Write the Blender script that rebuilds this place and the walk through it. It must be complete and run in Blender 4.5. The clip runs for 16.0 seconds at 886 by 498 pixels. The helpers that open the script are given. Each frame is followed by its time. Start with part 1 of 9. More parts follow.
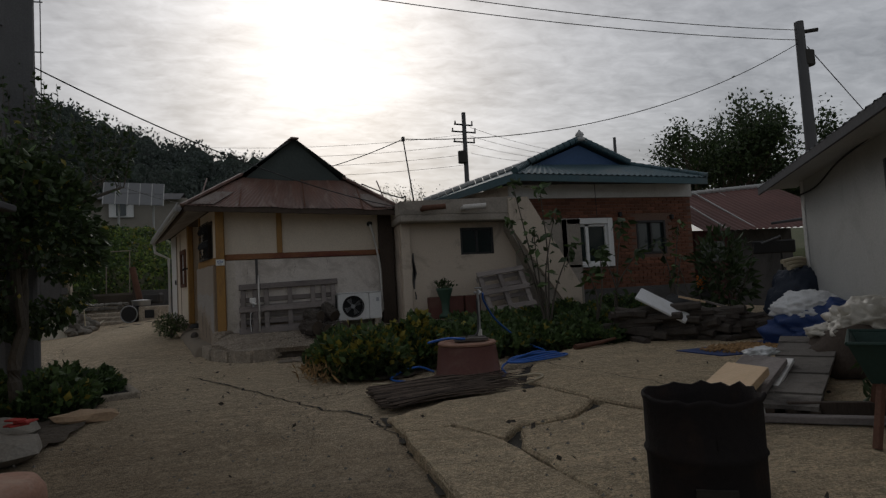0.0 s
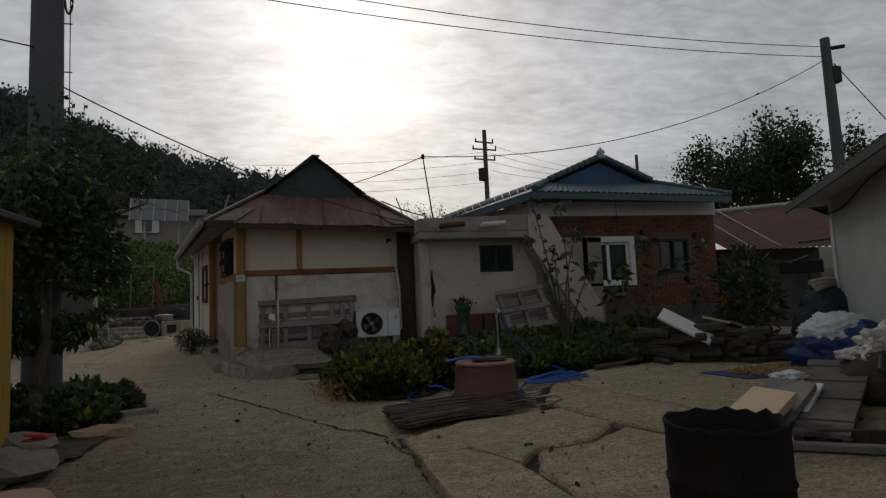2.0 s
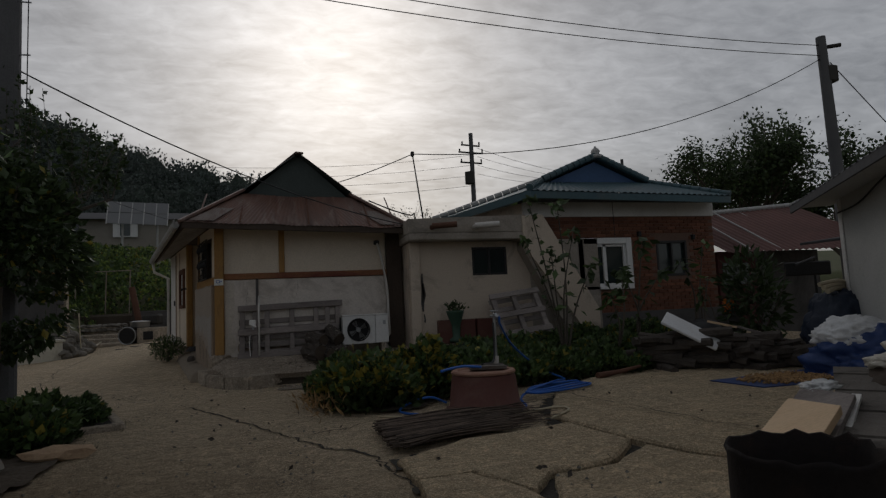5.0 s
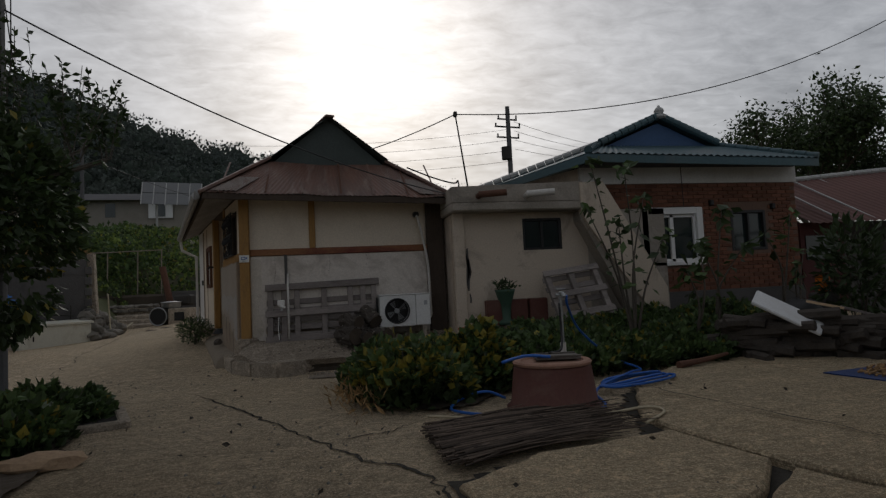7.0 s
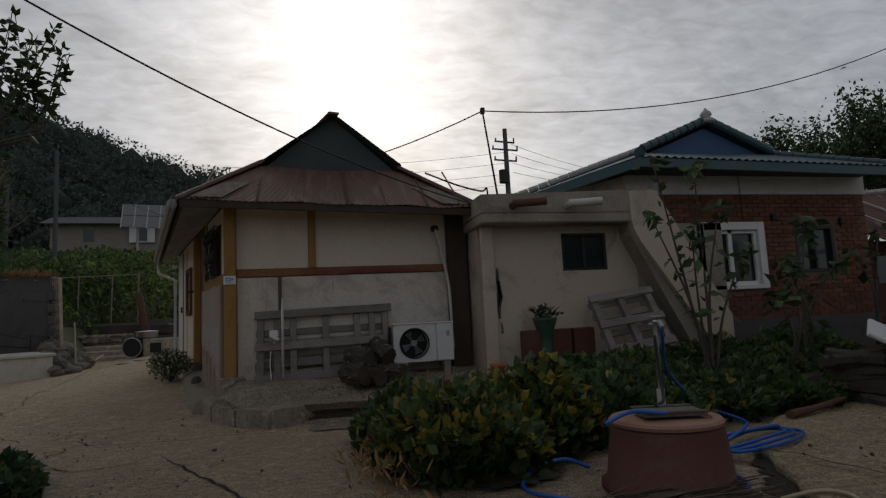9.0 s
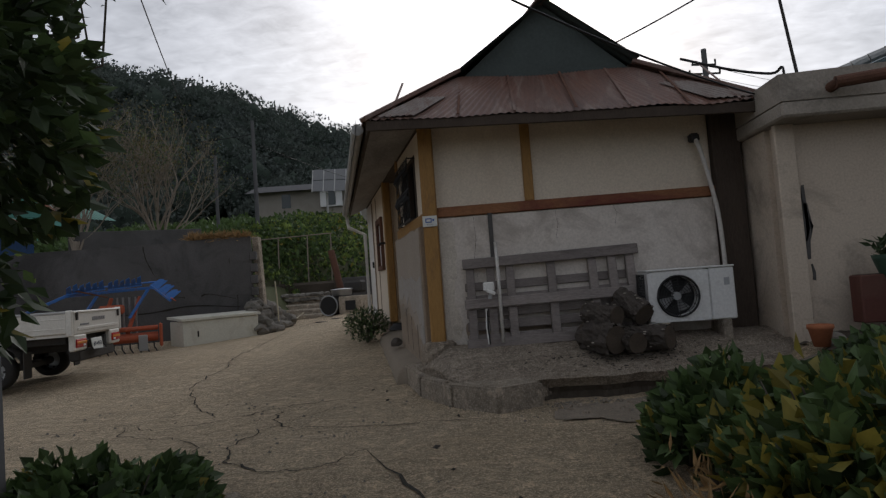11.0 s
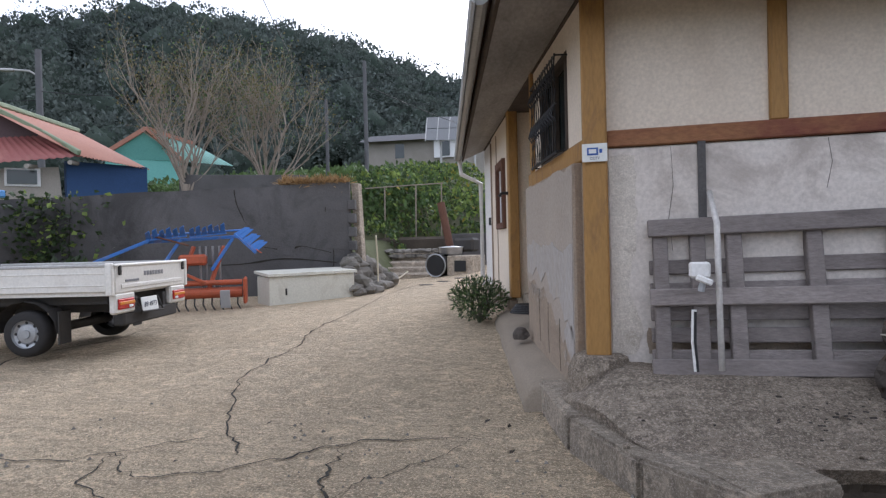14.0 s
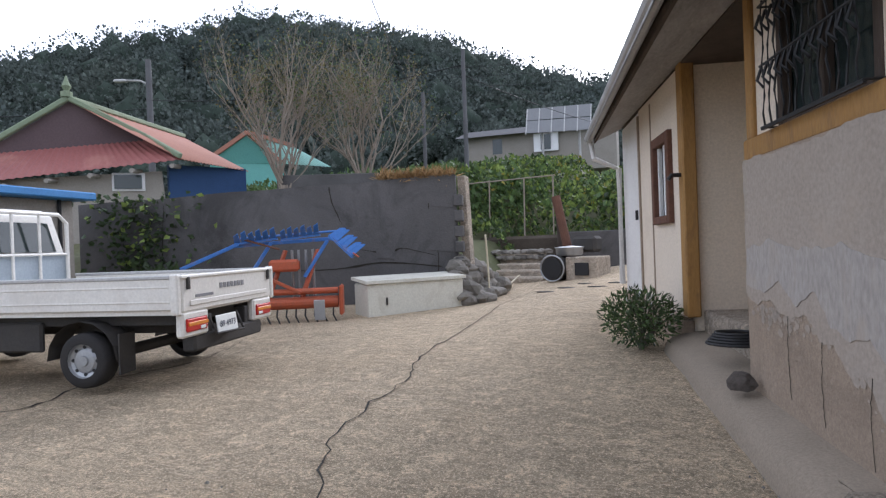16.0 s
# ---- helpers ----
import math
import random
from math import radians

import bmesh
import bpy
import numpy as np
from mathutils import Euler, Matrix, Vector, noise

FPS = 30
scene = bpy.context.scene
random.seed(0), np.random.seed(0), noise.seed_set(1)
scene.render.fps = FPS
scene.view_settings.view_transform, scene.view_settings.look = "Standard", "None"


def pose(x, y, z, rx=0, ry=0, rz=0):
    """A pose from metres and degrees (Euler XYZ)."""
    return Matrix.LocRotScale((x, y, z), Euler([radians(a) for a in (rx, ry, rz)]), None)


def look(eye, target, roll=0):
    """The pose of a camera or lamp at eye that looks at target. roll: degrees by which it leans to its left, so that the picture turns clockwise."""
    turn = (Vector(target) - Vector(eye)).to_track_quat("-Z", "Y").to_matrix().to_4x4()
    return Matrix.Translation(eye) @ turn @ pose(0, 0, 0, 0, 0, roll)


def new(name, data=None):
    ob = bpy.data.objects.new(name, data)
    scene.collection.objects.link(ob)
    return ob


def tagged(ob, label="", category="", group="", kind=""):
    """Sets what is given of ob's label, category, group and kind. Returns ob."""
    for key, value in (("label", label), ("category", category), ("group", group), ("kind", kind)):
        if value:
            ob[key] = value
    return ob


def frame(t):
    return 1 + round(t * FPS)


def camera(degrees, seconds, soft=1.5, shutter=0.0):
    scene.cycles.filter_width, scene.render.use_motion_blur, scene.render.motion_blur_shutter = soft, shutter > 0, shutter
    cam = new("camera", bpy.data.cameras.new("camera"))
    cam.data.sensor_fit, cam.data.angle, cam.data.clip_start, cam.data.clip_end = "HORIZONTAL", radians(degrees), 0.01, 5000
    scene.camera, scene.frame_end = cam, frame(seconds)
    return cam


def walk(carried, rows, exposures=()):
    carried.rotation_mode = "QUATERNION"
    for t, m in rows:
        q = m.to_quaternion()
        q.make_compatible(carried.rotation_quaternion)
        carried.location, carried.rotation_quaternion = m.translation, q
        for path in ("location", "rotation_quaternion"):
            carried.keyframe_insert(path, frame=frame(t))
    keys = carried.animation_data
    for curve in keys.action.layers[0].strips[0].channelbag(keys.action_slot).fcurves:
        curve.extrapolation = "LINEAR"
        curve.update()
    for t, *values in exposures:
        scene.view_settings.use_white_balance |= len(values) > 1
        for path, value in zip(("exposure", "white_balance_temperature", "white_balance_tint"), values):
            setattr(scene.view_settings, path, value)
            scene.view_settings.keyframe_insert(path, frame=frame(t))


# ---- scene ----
cam = camera(73.6, 16.0, soft=1.3)
PATH = [
    (0, (1.033, -11.507, 1.119), (1.567, -9.583, 1.236), -3.0),
    (0.5, (1.04, -11.456, 1.138), (1.545, -9.524, 1.266), -2.1),
    (1, (1.052, -11.474, 1.125), (1.528, -9.539, 1.295), -2.1),
    (1.5, (1.079, -11.461, 1.113), (1.558, -9.527, 1.282), -2.5),
    (2, (1.069, -11.472, 1.132), (1.538, -9.536, 1.309), -2.5),
    (2.5, (1.084, -11.476, 1.118), (1.553, -9.543, 1.327), -2.4),
    (3, (1.092, -11.513, 1.114), (1.575, -9.584, 1.329), -2.3),
    (3.5, (1.101, -11.49, 1.126), (1.616, -9.567, 1.315), -2.5),
    (4, (1.104, -11.339, 1.124), (1.591, -9.408, 1.306), -1.9),
    (4.2, (1.08, -11.258, 1.137), (1.568, -9.328, 1.334), -2.3),
    (6.3, (1.153, -10.344, 1.1), (1.712, -8.43, 1.253), -2.5),
    (6.5, (1.171, -10.239, 1.106), (1.698, -8.314, 1.231), -3.5),
    (7, (1.139, -9.777, 1.106), (1.551, -7.824, 1.238), -2.8),
    (7.5, (1.116, -9.308, 1.099), (1.396, -7.332, 1.234), -3.7),
    (8, (1.124, -8.894, 1.127), (1.423, -6.924, 1.298), -3.5),
    (8.5, (0.981, -8.48, 1.094), (1.356, -6.527, 1.304), -0.9),
    (9, (0.945, -8.165, 1.124), (1.402, -6.231, 1.348), -2.8),
    (9.5, (0.828, -7.773, 1.105), (0.997, -5.79, 1.295), -2.9),
    (9.7, (0.764, -7.511, 1.099), (0.777, -5.514, 1.21), -3.5),
    (11.8, (0.416, -5.644, 1.072), (0.269, -3.653, 1.184), -3.7),
    (12, (0.404, -5.521, 1.088), (0.244, -3.532, 1.218), -3.2),
    (12.5, (0.329, -5.088, 1.117), (0.08, -3.106, 1.221), -2.2),
    (13, (0.275, -4.648, 1.114), (-0.006, -2.668, 1.164), -2.0),
    (13.5, (0.161, -4.258, 1.139), (-0.288, -2.308, 1.148), -0.8),
    (14, (-0.007, -3.841, 1.181), (-0.506, -1.904, 1.163), -1.4),
    (14.5, (-0.124, -3.417, 1.22), (-0.609, -1.477, 1.199), -0.5),
    (15, (-0.385, -3.03, 1.213), (-0.996, -1.125, 1.208), -1.5),
    (15.5, (-0.582, -2.691, 1.233), (-1.236, -0.801, 1.219), -2.6),
    (16, (-0.89, -2.377, 1.22), (-1.686, -0.543, 1.209), -2.1),
]
EXPOSURES = [(0.0, -1.95, 6500, 10), (2.0, -2.0, 6500, 10), (3.0, -2.2, 6500, 10), (4.0, -2.3, 6500, 10), (6.5, -2.1, 6500, 10), (7.5, -1.75, 6500, 10), (8.0, -1.62, 6500, 10), (9.0, -1.95, 6500, 10),
             (9.5, -2.0, 6500, 10), (10.5, -1.6, 6400, 11), (12.0, -0.85, 6200, 13), (12.5, -0.7, 6050, 15), (13.0, -0.4, 5880, 15), (13.5, 0.0, 5840, 15), (14.0, 0.42, 5870, 15),
             (14.5, 0.66, 5850, 15), (15.0, 0.74, 5850, 15), (15.5, 0.7, 5850, 15), (16.0, 0.42, 5830, 15)]
walk(cam, [(t, look(eye, target, roll)) for t, eye, target, roll in PATH], EXPOSURES)

# ---- sky and sun ----
SUN_AZ, SUN_EL = 5.5, 25.5
sun_dir = Vector((math.sin(radians(SUN_AZ)) * math.cos(radians(SUN_EL)), math.cos(radians(SUN_AZ)) * math.cos(radians(SUN_EL)), math.sin(radians(SUN_EL))))
world = bpy.data.worlds.new("overcast_sky")
scene.world = world
world.use_nodes = True
wn, wl = world.node_tree.nodes, world.node_tree.links
wn.clear()


def wnode(kind, **inputs):
    n = wn.new(kind)
    for k, v in inputs.items():
        n.inputs[k].default_value = v
    return n


def wmath(op, a, b=None):
    n = wn.new("ShaderNodeMath")
    n.operation = op
    for i, v in enumerate((a, b)):
        if v is None:
            continue
        if isinstance(v, (int, float)):
            n.inputs[i].default_value = v
        else:
            wl.new(v, n.inputs[i])
    return n.outputs[0]


sky = wn.new("ShaderNodeTexSky")
sky.sky_type, sky.sun_disc = "NISHITA", False
sky.sun_elevation, sky.sun_rotation = radians(SUN_EL), radians(SUN_AZ)
sky.dust_density, sky.air_density = 2.0, 1.0
coord = wn.new("ShaderNodeTexCoord")
dot = wn.new("ShaderNodeVectorMath")
dot.operation = "DOT_PRODUCT"
wl.new(coord.outputs["Generated"], dot.inputs[0])
dot.inputs[1].default_value = sun_dir
near_sun = wmath("MAXIMUM", dot.outputs["Value"], 0.0)
sep = wn.new("ShaderNodeSeparateXYZ")
wl.new(coord.outputs["Generated"], sep.inputs[0])
up = wmath("MAXIMUM", wmath("ADD", sep.outputs["Z"], 0.12), 0.06)
flat = wn.new("ShaderNodeCombineXYZ")
wl.new(wmath("DIVIDE", sep.outputs["X"], up), flat.inputs[0])
wl.new(wmath("DIVIDE", sep.outputs["Y"], up), flat.inputs[1])
cloud_a = wnode("ShaderNodeTexNoise", Scale=1.3, Detail=6.0, Roughness=0.6, Distortion=0.6)
wl.new(flat.outputs[0], cloud_a.inputs["Vector"])
stretch = wn.new("ShaderNodeMapping")
stretch.inputs["Scale"].default_value = (4.0, 6.5, 1.0)
stretch.inputs["Rotation"].default_value = (0, 0, radians(20))
wl.new(flat.outputs[0], stretch.inputs["Vector"])
cloud_b = wnode("ShaderNodeTexNoise", Scale=2.2, Detail=7.0, Roughness=0.62, Distortion=0.45)
wl.new(stretch.outputs[0], cloud_b.inputs["Vector"])
cover = wmath("ADD", wmath("MULTIPLY", cloud_a.outputs["Fac"], 0.7), wmath("MULTIPLY", cloud_b.outputs["Fac"], 0.45))
cover = wmath("ADD", wmath("MULTIPLY", wmath("SUBTRACT", cover, 0.575), 2.1), 1.0)
glow = wmath("ADD", wmath("MULTIPLY", wmath("POWER", near_sun, 7.0), 0.48), wmath("MULTIPLY", wmath("POWER", near_sun, 45.0), 1.05))
level = wmath("MULTIPLY", wmath("ADD", glow, wmath("ADD", wmath("MULTIPLY", dot.outputs["Value"], 0.05), 0.76)), cover)
tone = wn.new("ShaderNodeCombineColor")
for i, k in enumerate((0.97, 0.985, 1.02)):
    wl.new(wmath("MULTIPLY", level, k), tone.inputs[i])
cloud_light = wn.new("ShaderNodeBackground")
wl.new(tone.outputs[0], cloud_light.inputs["Color"])
cloud_light.inputs["Strength"].default_value = 1.3
sky_light = wn.new("ShaderNodeBackground")
wl.new(sky.outputs[0], sky_light.inputs["Color"])
sky_light.inputs["Strength"].default_value = 0.05
both = wn.new("ShaderNodeAddShader")
wl.new(cloud_light.outputs[0], both.inputs[0])
wl.new(sky_light.outputs[0], both.inputs[1])
out = wn.new("ShaderNodeOutputWorld")
wl.new(both.outputs[0], out.inputs["Surface"])

sun = new("sun", bpy.data.lights.new("sun", "SUN"))
sun.data.energy, sun.data.angle, sun.data.color = 0.9, radians(14), (1.0, 0.97, 0.92)
sun.matrix_world = look(tuple(sun_dir * 60), (0, 0, 0))


# ---- materials ----
def material(name, color, rough=0.85, metal=0.0, second=None, scale=3.0, fine=40.0, amount=0.5, bump=0.25, bump_scale=None,
             stain=None, stain_scale=0.8, stain_amount=0.35, per_piece=0.0, stretch=(1, 1, 1), spec=0.35, island=0.0, translucent=0.0, speckle=0.0):
    """A worn surface: base colour with a coarse blend to a second one, fine grain, stains, piece-to-piece change and relief, in metres."""
    m = bpy.data.materials.new(name)
    m.use_nodes = True
    n, l = m.node_tree.nodes, m.node_tree.links
    b = n["Principled BSDF"]
    b.inputs["Metallic"].default_value = metal
    b.inputs["Specular IOR Level"].default_value = spec
    geo = n.new("ShaderNodeNewGeometry")
    mp = n.new("ShaderNodeMapping")
    mp.inputs["Scale"].default_value = stretch
    l.new(geo.outputs["Position"], mp.inputs["Vector"])

    def tex(s, detail=5.0, r=0.6, distortion=0.0):
        t = n.new("ShaderNodeTexNoise")
        t.inputs["Scale"].default_value, t.inputs["Detail"].default_value = s, detail
        t.inputs["Roughness"].default_value, t.inputs["Distortion"].default_value = r, distortion
        l.new(mp.outputs[0], t.inputs["Vector"])
        return t.outputs["Fac"]

    def ramp(fac, lo, hi):
        r = n.new("ShaderNodeMapRange")
        r.inputs["From Min"].default_value, r.inputs["From Max"].default_value = lo, hi
        l.new(fac, r.inputs["Value"])
        return r.outputs[0]

    def mix(fac, a, c, blend="MIX"):
        x = n.new("ShaderNodeMix")
        x.data_type, x.blend_type = "RGBA", blend
        for sock, v in ((x.inputs["Factor"], fac), (x.inputs["A"], a), (x.inputs["B"], c)):
            if isinstance(v, bpy.types.NodeSocket):
                l.new(v, sock)
            elif isinstance(v, (int, float)):
                sock.default_value = v
            else:
                sock.default_value = (*v, 1)
        return x.outputs["Result"]

    def times(fac, k):
        q = n.new("ShaderNodeMath")
        q.operation = "MULTIPLY"
        l.new(fac, q.inputs[0])
        q.inputs[1].default_value = k
        return q.outputs[0]

    second = second or tuple(c * 0.7 for c in color)
    coarse, grain = tex(scale, 6.0, 0.62, 0.4), tex(fine, 3.0, 0.6)
    col = mix(times(ramp(coarse, 0.35, 0.68), amount), color, second)
    col = mix(0.3 * amount + 0.1, col, mix(ramp(grain, 0.3, 0.7), tuple(c * 0.55 for c in color), tuple(min(1, c * 1.35) for c in color)))
    if stain:
        col = mix(times(ramp(tex(stain_scale, 7.0, 0.68, 0.8), 0.52, 0.66), stain_amount), col, stain)
    if speckle:
        col = mix(times(ramp(tex(170.0, 2.0, 0.7), 0.52, 0.62), speckle), col, tuple(c * 0.35 for c in color))
        col = mix(times(ramp(tex(120.0, 2.0, 0.7), 0.58, 0.66), speckle * 0.8), col, tuple(min(1, c * 1.7) for c in color))
        col = mix(times(ramp(tex(9.0, 6.0, 0.75, 1.0), 0.5, 0.7), speckle * 0.7), col, tuple(c * 0.6 for c in color))
    if per_piece or island:
        if per_piece:
            info = n.new("ShaderNodeObjectInfo")
            rnd = info.outputs["Random"]
        else:
            rnd = geo.outputs["Random Per Island"]
        k = per_piece or island
        hsv = n.new("ShaderNodeHueSaturation")
        r = n.new("ShaderNodeMapRange")
        r.inputs["To Min"].default_value, r.inputs["To Max"].default_value = 1 - k, 1 + k
        l.new(rnd, r.inputs["Value"])
        l.new(r.outputs[0], hsv.inputs["Value"])
        l.new(col, hsv.inputs["Color"])
        col = hsv.outputs[0]
    l.new(col, b.inputs["Base Color"])
    rr = n.new("ShaderNodeMapRange")
    rr.inputs["To Min"].default_value, rr.inputs["To Max"].default_value = max(0.03, rough - 0.12), min(1.0, rough + 0.1)
    l.new(coarse, rr.inputs["Value"])
    l.new(rr.outputs[0], b.inputs["Roughness"])
    if bump:
        bp = n.new("ShaderNodeBump")
        bp.inputs["Strength"].default_value, bp.inputs["Distance"].default_value = bump, 0.02
        src = tex(bump_scale or fine * 0.6, 6.0, 0.65)
        l.new(src, bp.inputs["Height"])
        l.new(bp.outputs[0], b.inputs["Normal"])
    if translucent:
        tr = n.new("ShaderNodeBsdfTranslucent")
        l.new(col, tr.inputs["Color"])
        ms = n.new("ShaderNodeMixShader")
        ms.inputs[0].default_value = translucent
        l.new(b.outputs[0], ms.inputs[1])
        l.new(tr.outputs[0], ms.inputs[2])
        l.new(ms.outputs[0], n["Material Output"].inputs["Surface"])
    return m


def glass(name, tint=(0.02, 0.03, 0.03), rough=0.05):
    m = material(name, tint, rough, amount=0.2, bump=0.02, bump_scale=3.0, spec=0.6)
    return m


def yard_concrete(name, base, grit=0.5, lane_tint=None):
    """Worn yard concrete: exposed grit, tan and grey patches, dark scuffs and drag marks."""
    m = bpy.data.materials.new(name)
    m.use_nodes = True
    n, l = m.node_tree.nodes, m.node_tree.links
    b = n["Principled BSDF"]
    geo = n.new("ShaderNodeNewGeometry")

    def tex(s, detail=5.0, r=0.6, distortion=0.0, stretch=(1, 1, 1), turn=0.0):
        mp = n.new("ShaderNodeMapping")
        mp.inputs["Scale"].default_value = stretch
        mp.inputs["Rotation"].default_value = (0, 0, radians(turn))
        l.new(geo.outputs["Position"], mp.inputs["Vector"])
        t = n.new("ShaderNodeTexNoise")
        t.inputs["Scale"].default_value, t.inputs["Detail"].default_value = s, detail
        t.inputs["Roughness"].default_value, t.inputs["Distortion"].default_value = r, distortion
        l.new(mp.outputs[0], t.inputs["Vector"])
        return t.outputs["Fac"]

    def mixed(col, fac, lo, hi, k, other):
        r = n.new("ShaderNodeMapRange")
        r.inputs["From Min"].default_value, r.inputs["From Max"].default_value, r.inputs["To Max"].default_value = lo, hi, k
        l.new(fac, r.inputs["Value"])
        x = n.new("ShaderNodeMix")
        x.data_type = "RGBA"
        l.new(r.outputs[0], x.inputs["Factor"])
        if isinstance(col, tuple):
            x.inputs["A"].default_value = (*col, 1)
        else:
            l.new(col, x.inputs["A"])
        x.inputs["B"].default_value = (*other, 1)
        return x.outputs["Result"]

    def k(f, w=(1, 1, 1)):
        return tuple(min(1, c * f * q) for c, q in zip(base, w))

    col = mixed(base, tex(0.35, 5, 0.6, 0.5), 0.42, 0.62, 0.6, k(0.66, (1.05, 0.98, 0.9)))
    col = mixed(col, tex(0.5, 5, 0.6, 0.8), 0.5, 0.68, 0.4, k(0.85, (0.94, 1.0, 1.12)))
    col = mixed(col, tex(0.9, 7, 0.72, 1.2), 0.52, 0.6, 0.4, k(0.6))
    col = mixed(col, tex(2.6, 6, 0.68, 0.6), 0.48, 0.66, 0.45, k(0.6))
    col = mixed(col, tex(2.2, 7, 0.75, 0.6, (0.4, 2.0, 1), 6), 0.54, 0.62, 0.6, k(0.46))
    col = mixed(col, tex(1.1, 6, 0.7, 0.9, (0.25, 2.2, 1), 14), 0.60, 0.66, 0.5, k(1.35, (0.97, 1.0, 1.08)))
    col = mixed(col, tex(9.0, 7, 0.8, 0.6, (0.5, 1.9, 1), 4), 0.48, 0.57, 0.75, k(0.46))
    col = mixed(col, tex(7.0, 6, 0.78, 0.5), 0.53, 0.62, 0.7, k(1.45))
    col = mixed(col, tex(19.0, 6, 0.82, 0.4), 0.53, 0.6, 1.3 * grit, k(0.34))
    col = mixed(col, tex(30.0, 5, 0.8, 0.3), 0.54, 0.62, 1.3 * grit, k(1.55))
    col = mixed(col, tex(52.0, 4, 0.8), 0.52, 0.6, 1.3 * grit, k(0.36))
    col = mixed(col, tex(75.0, 3, 0.8), 0.54, 0.62, 1.3 * grit, k(1.6, (0.97, 1.0, 1.06)))
    col = mixed(col, tex(120.0, 3, 0.75), 0.54, 0.62, 1.1 * grit, k(0.4))
    if lane_tint:
        # darker, slightly browner tint towards the lane, with a ragged border
        dot = n.new("ShaderNodeVectorMath")
        dot.operation = "DOT_PRODUCT"
        dot.inputs[1].default_value = (-0.62, -1.0, 0.0)
        l.new(geo.outputs["Position"], dot.inputs[0])
        add = n.new("ShaderNodeMath")
        add.operation = "MULTIPLY_ADD"
        add.inputs[1].default_value = 2.4
        l.new(tex(0.9, 6, 0.65, 0.5), add.inputs[0])
        l.new(dot.outputs["Value"], add.inputs[2])
        edge = n.new("ShaderNodeMapRange")
        edge.inputs["From Min"].default_value, edge.inputs["From Max"].default_value = 6.0, 8.5
        l.new(add.outputs[0], edge.inputs["Value"])
        tint = n.new("ShaderNodeMix")
        tint.data_type, tint.blend_type = "RGBA", "MULTIPLY"
        l.new(edge.outputs[0], tint.inputs["Factor"])
        l.new(col, tint.inputs["A"])
        tint.inputs["B"].default_value = (*lane_tint, 1)
        col = tint.outputs["Result"]
    l.new(col, b.inputs["Base Color"])
    b.inputs["Roughness"].default_value = 0.93
    b.inputs["Specular IOR Level"].default_value = 0.25
    bp = n.new("ShaderNodeBump")
    bp.inputs["Strength"].default_value, bp.inputs["Distance"].default_value = 1.0, 0.05
    l.new(tex(34.0, 8, 0.85), bp.inputs["Height"])
    l.new(bp.outputs[0], b.inputs["Normal"])
    return m


M = {}
M["concrete"] = yard_concrete("yard_concrete", (0.66, 0.525, 0.36), 0.62, (0.60, 0.58, 0.56))
M["slab"] = yard_concrete("broken_slab_concrete", (0.70, 0.54, 0.355), 0.6)
M["kerb"] = yard_concrete("grey_concrete", (0.58, 0.495, 0.395), 0.35)
M["apron"] = material("smooth_trowelled_cement", (0.25, 0.208, 0.16), 0.92, second=(0.20, 0.165, 0.125), scale=1.6, fine=70, amount=0.8, bump=0.25, bump_scale=40, stain=(0.26, 0.215, 0.165), stain_scale=2.2, stain_amount=0.45, speckle=0.15)
M["terrace"] = yard_concrete("gritty_terrace_concrete", (0.48, 0.40, 0.315), 0.6)
M["flaked"] = material("flaked_old_wash", (0.60, 0.55, 0.48), 0.93, second=(0.46, 0.41, 0.35), scale=4.0, fine=60, amount=0.7, bump=0.5, bump_scale=22,
                       stain=(0.30, 0.25, 0.20), stain_scale=5.0, stain_amount=0.6, speckle=0.3)
M["old_concrete"] = material("weathered_dark_concrete", (0.105, 0.10, 0.098), 0.95, second=(0.06, 0.058, 0.056), scale=0.9, fine=60, amount=0.8, bump=0.5, bump_scale=20,
                             stain=(0.035, 0.034, 0.033), stain_scale=0.7, stain_amount=0.7)
M["soil"] = material("dark_soil", (0.075, 0.06, 0.045), 1.0, second=(0.045, 0.036, 0.027), scale=2, fine=30, amount=0.8, bump=1.0, bump_scale=18)
M["gravel"] = material("gravel_dirt", (0.24, 0.20, 0.155), 1.0, second=(0.14, 0.118, 0.09), scale=3, fine=45, amount=0.9, bump=1.0, bump_scale=25, speckle=0.7)
M["crack"] = material("crack_dirt", (0.03, 0.026, 0.02), 1.0, scale=5, fine=60, bump=0.6)
M["field"] = material("grass_field", (0.075, 0.085, 0.035), 1.0, second=(0.11, 0.095, 0.055), scale=0.15, fine=4, amount=0.8, bump=1.0, bump_scale=6)
M["cream"] = material("cream_plaster", (0.66, 0.58, 0.475), 0.9, second=(0.60, 0.51, 0.41), scale=1.1, fine=50, amount=0.5, bump=0.2, bump_scale=22,
                      stain=(0.50, 0.42, 0.33), stain_scale=1.1, stain_amount=0.35)
M["white"] = material("old_whitewash", (0.62, 0.57, 0.52), 0.92, second=(0.49, 0.435, 0.385), scale=1.1, fine=45, amount=0.6, bump=0.35, bump_scale=16,
                      stain=(0.34, 0.295, 0.255), stain_scale=1.7, stain_amount=0.7)
# side washes kept darker than the front one to paint in this wall's shade
M["sidewash"] = material("shaded_side_whitewash", (0.34, 0.295, 0.25), 0.93, second=(0.29, 0.245, 0.20), scale=0.9, fine=45, amount=0.7, bump=0.3, bump_scale=18,
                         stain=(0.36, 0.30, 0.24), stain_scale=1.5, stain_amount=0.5)
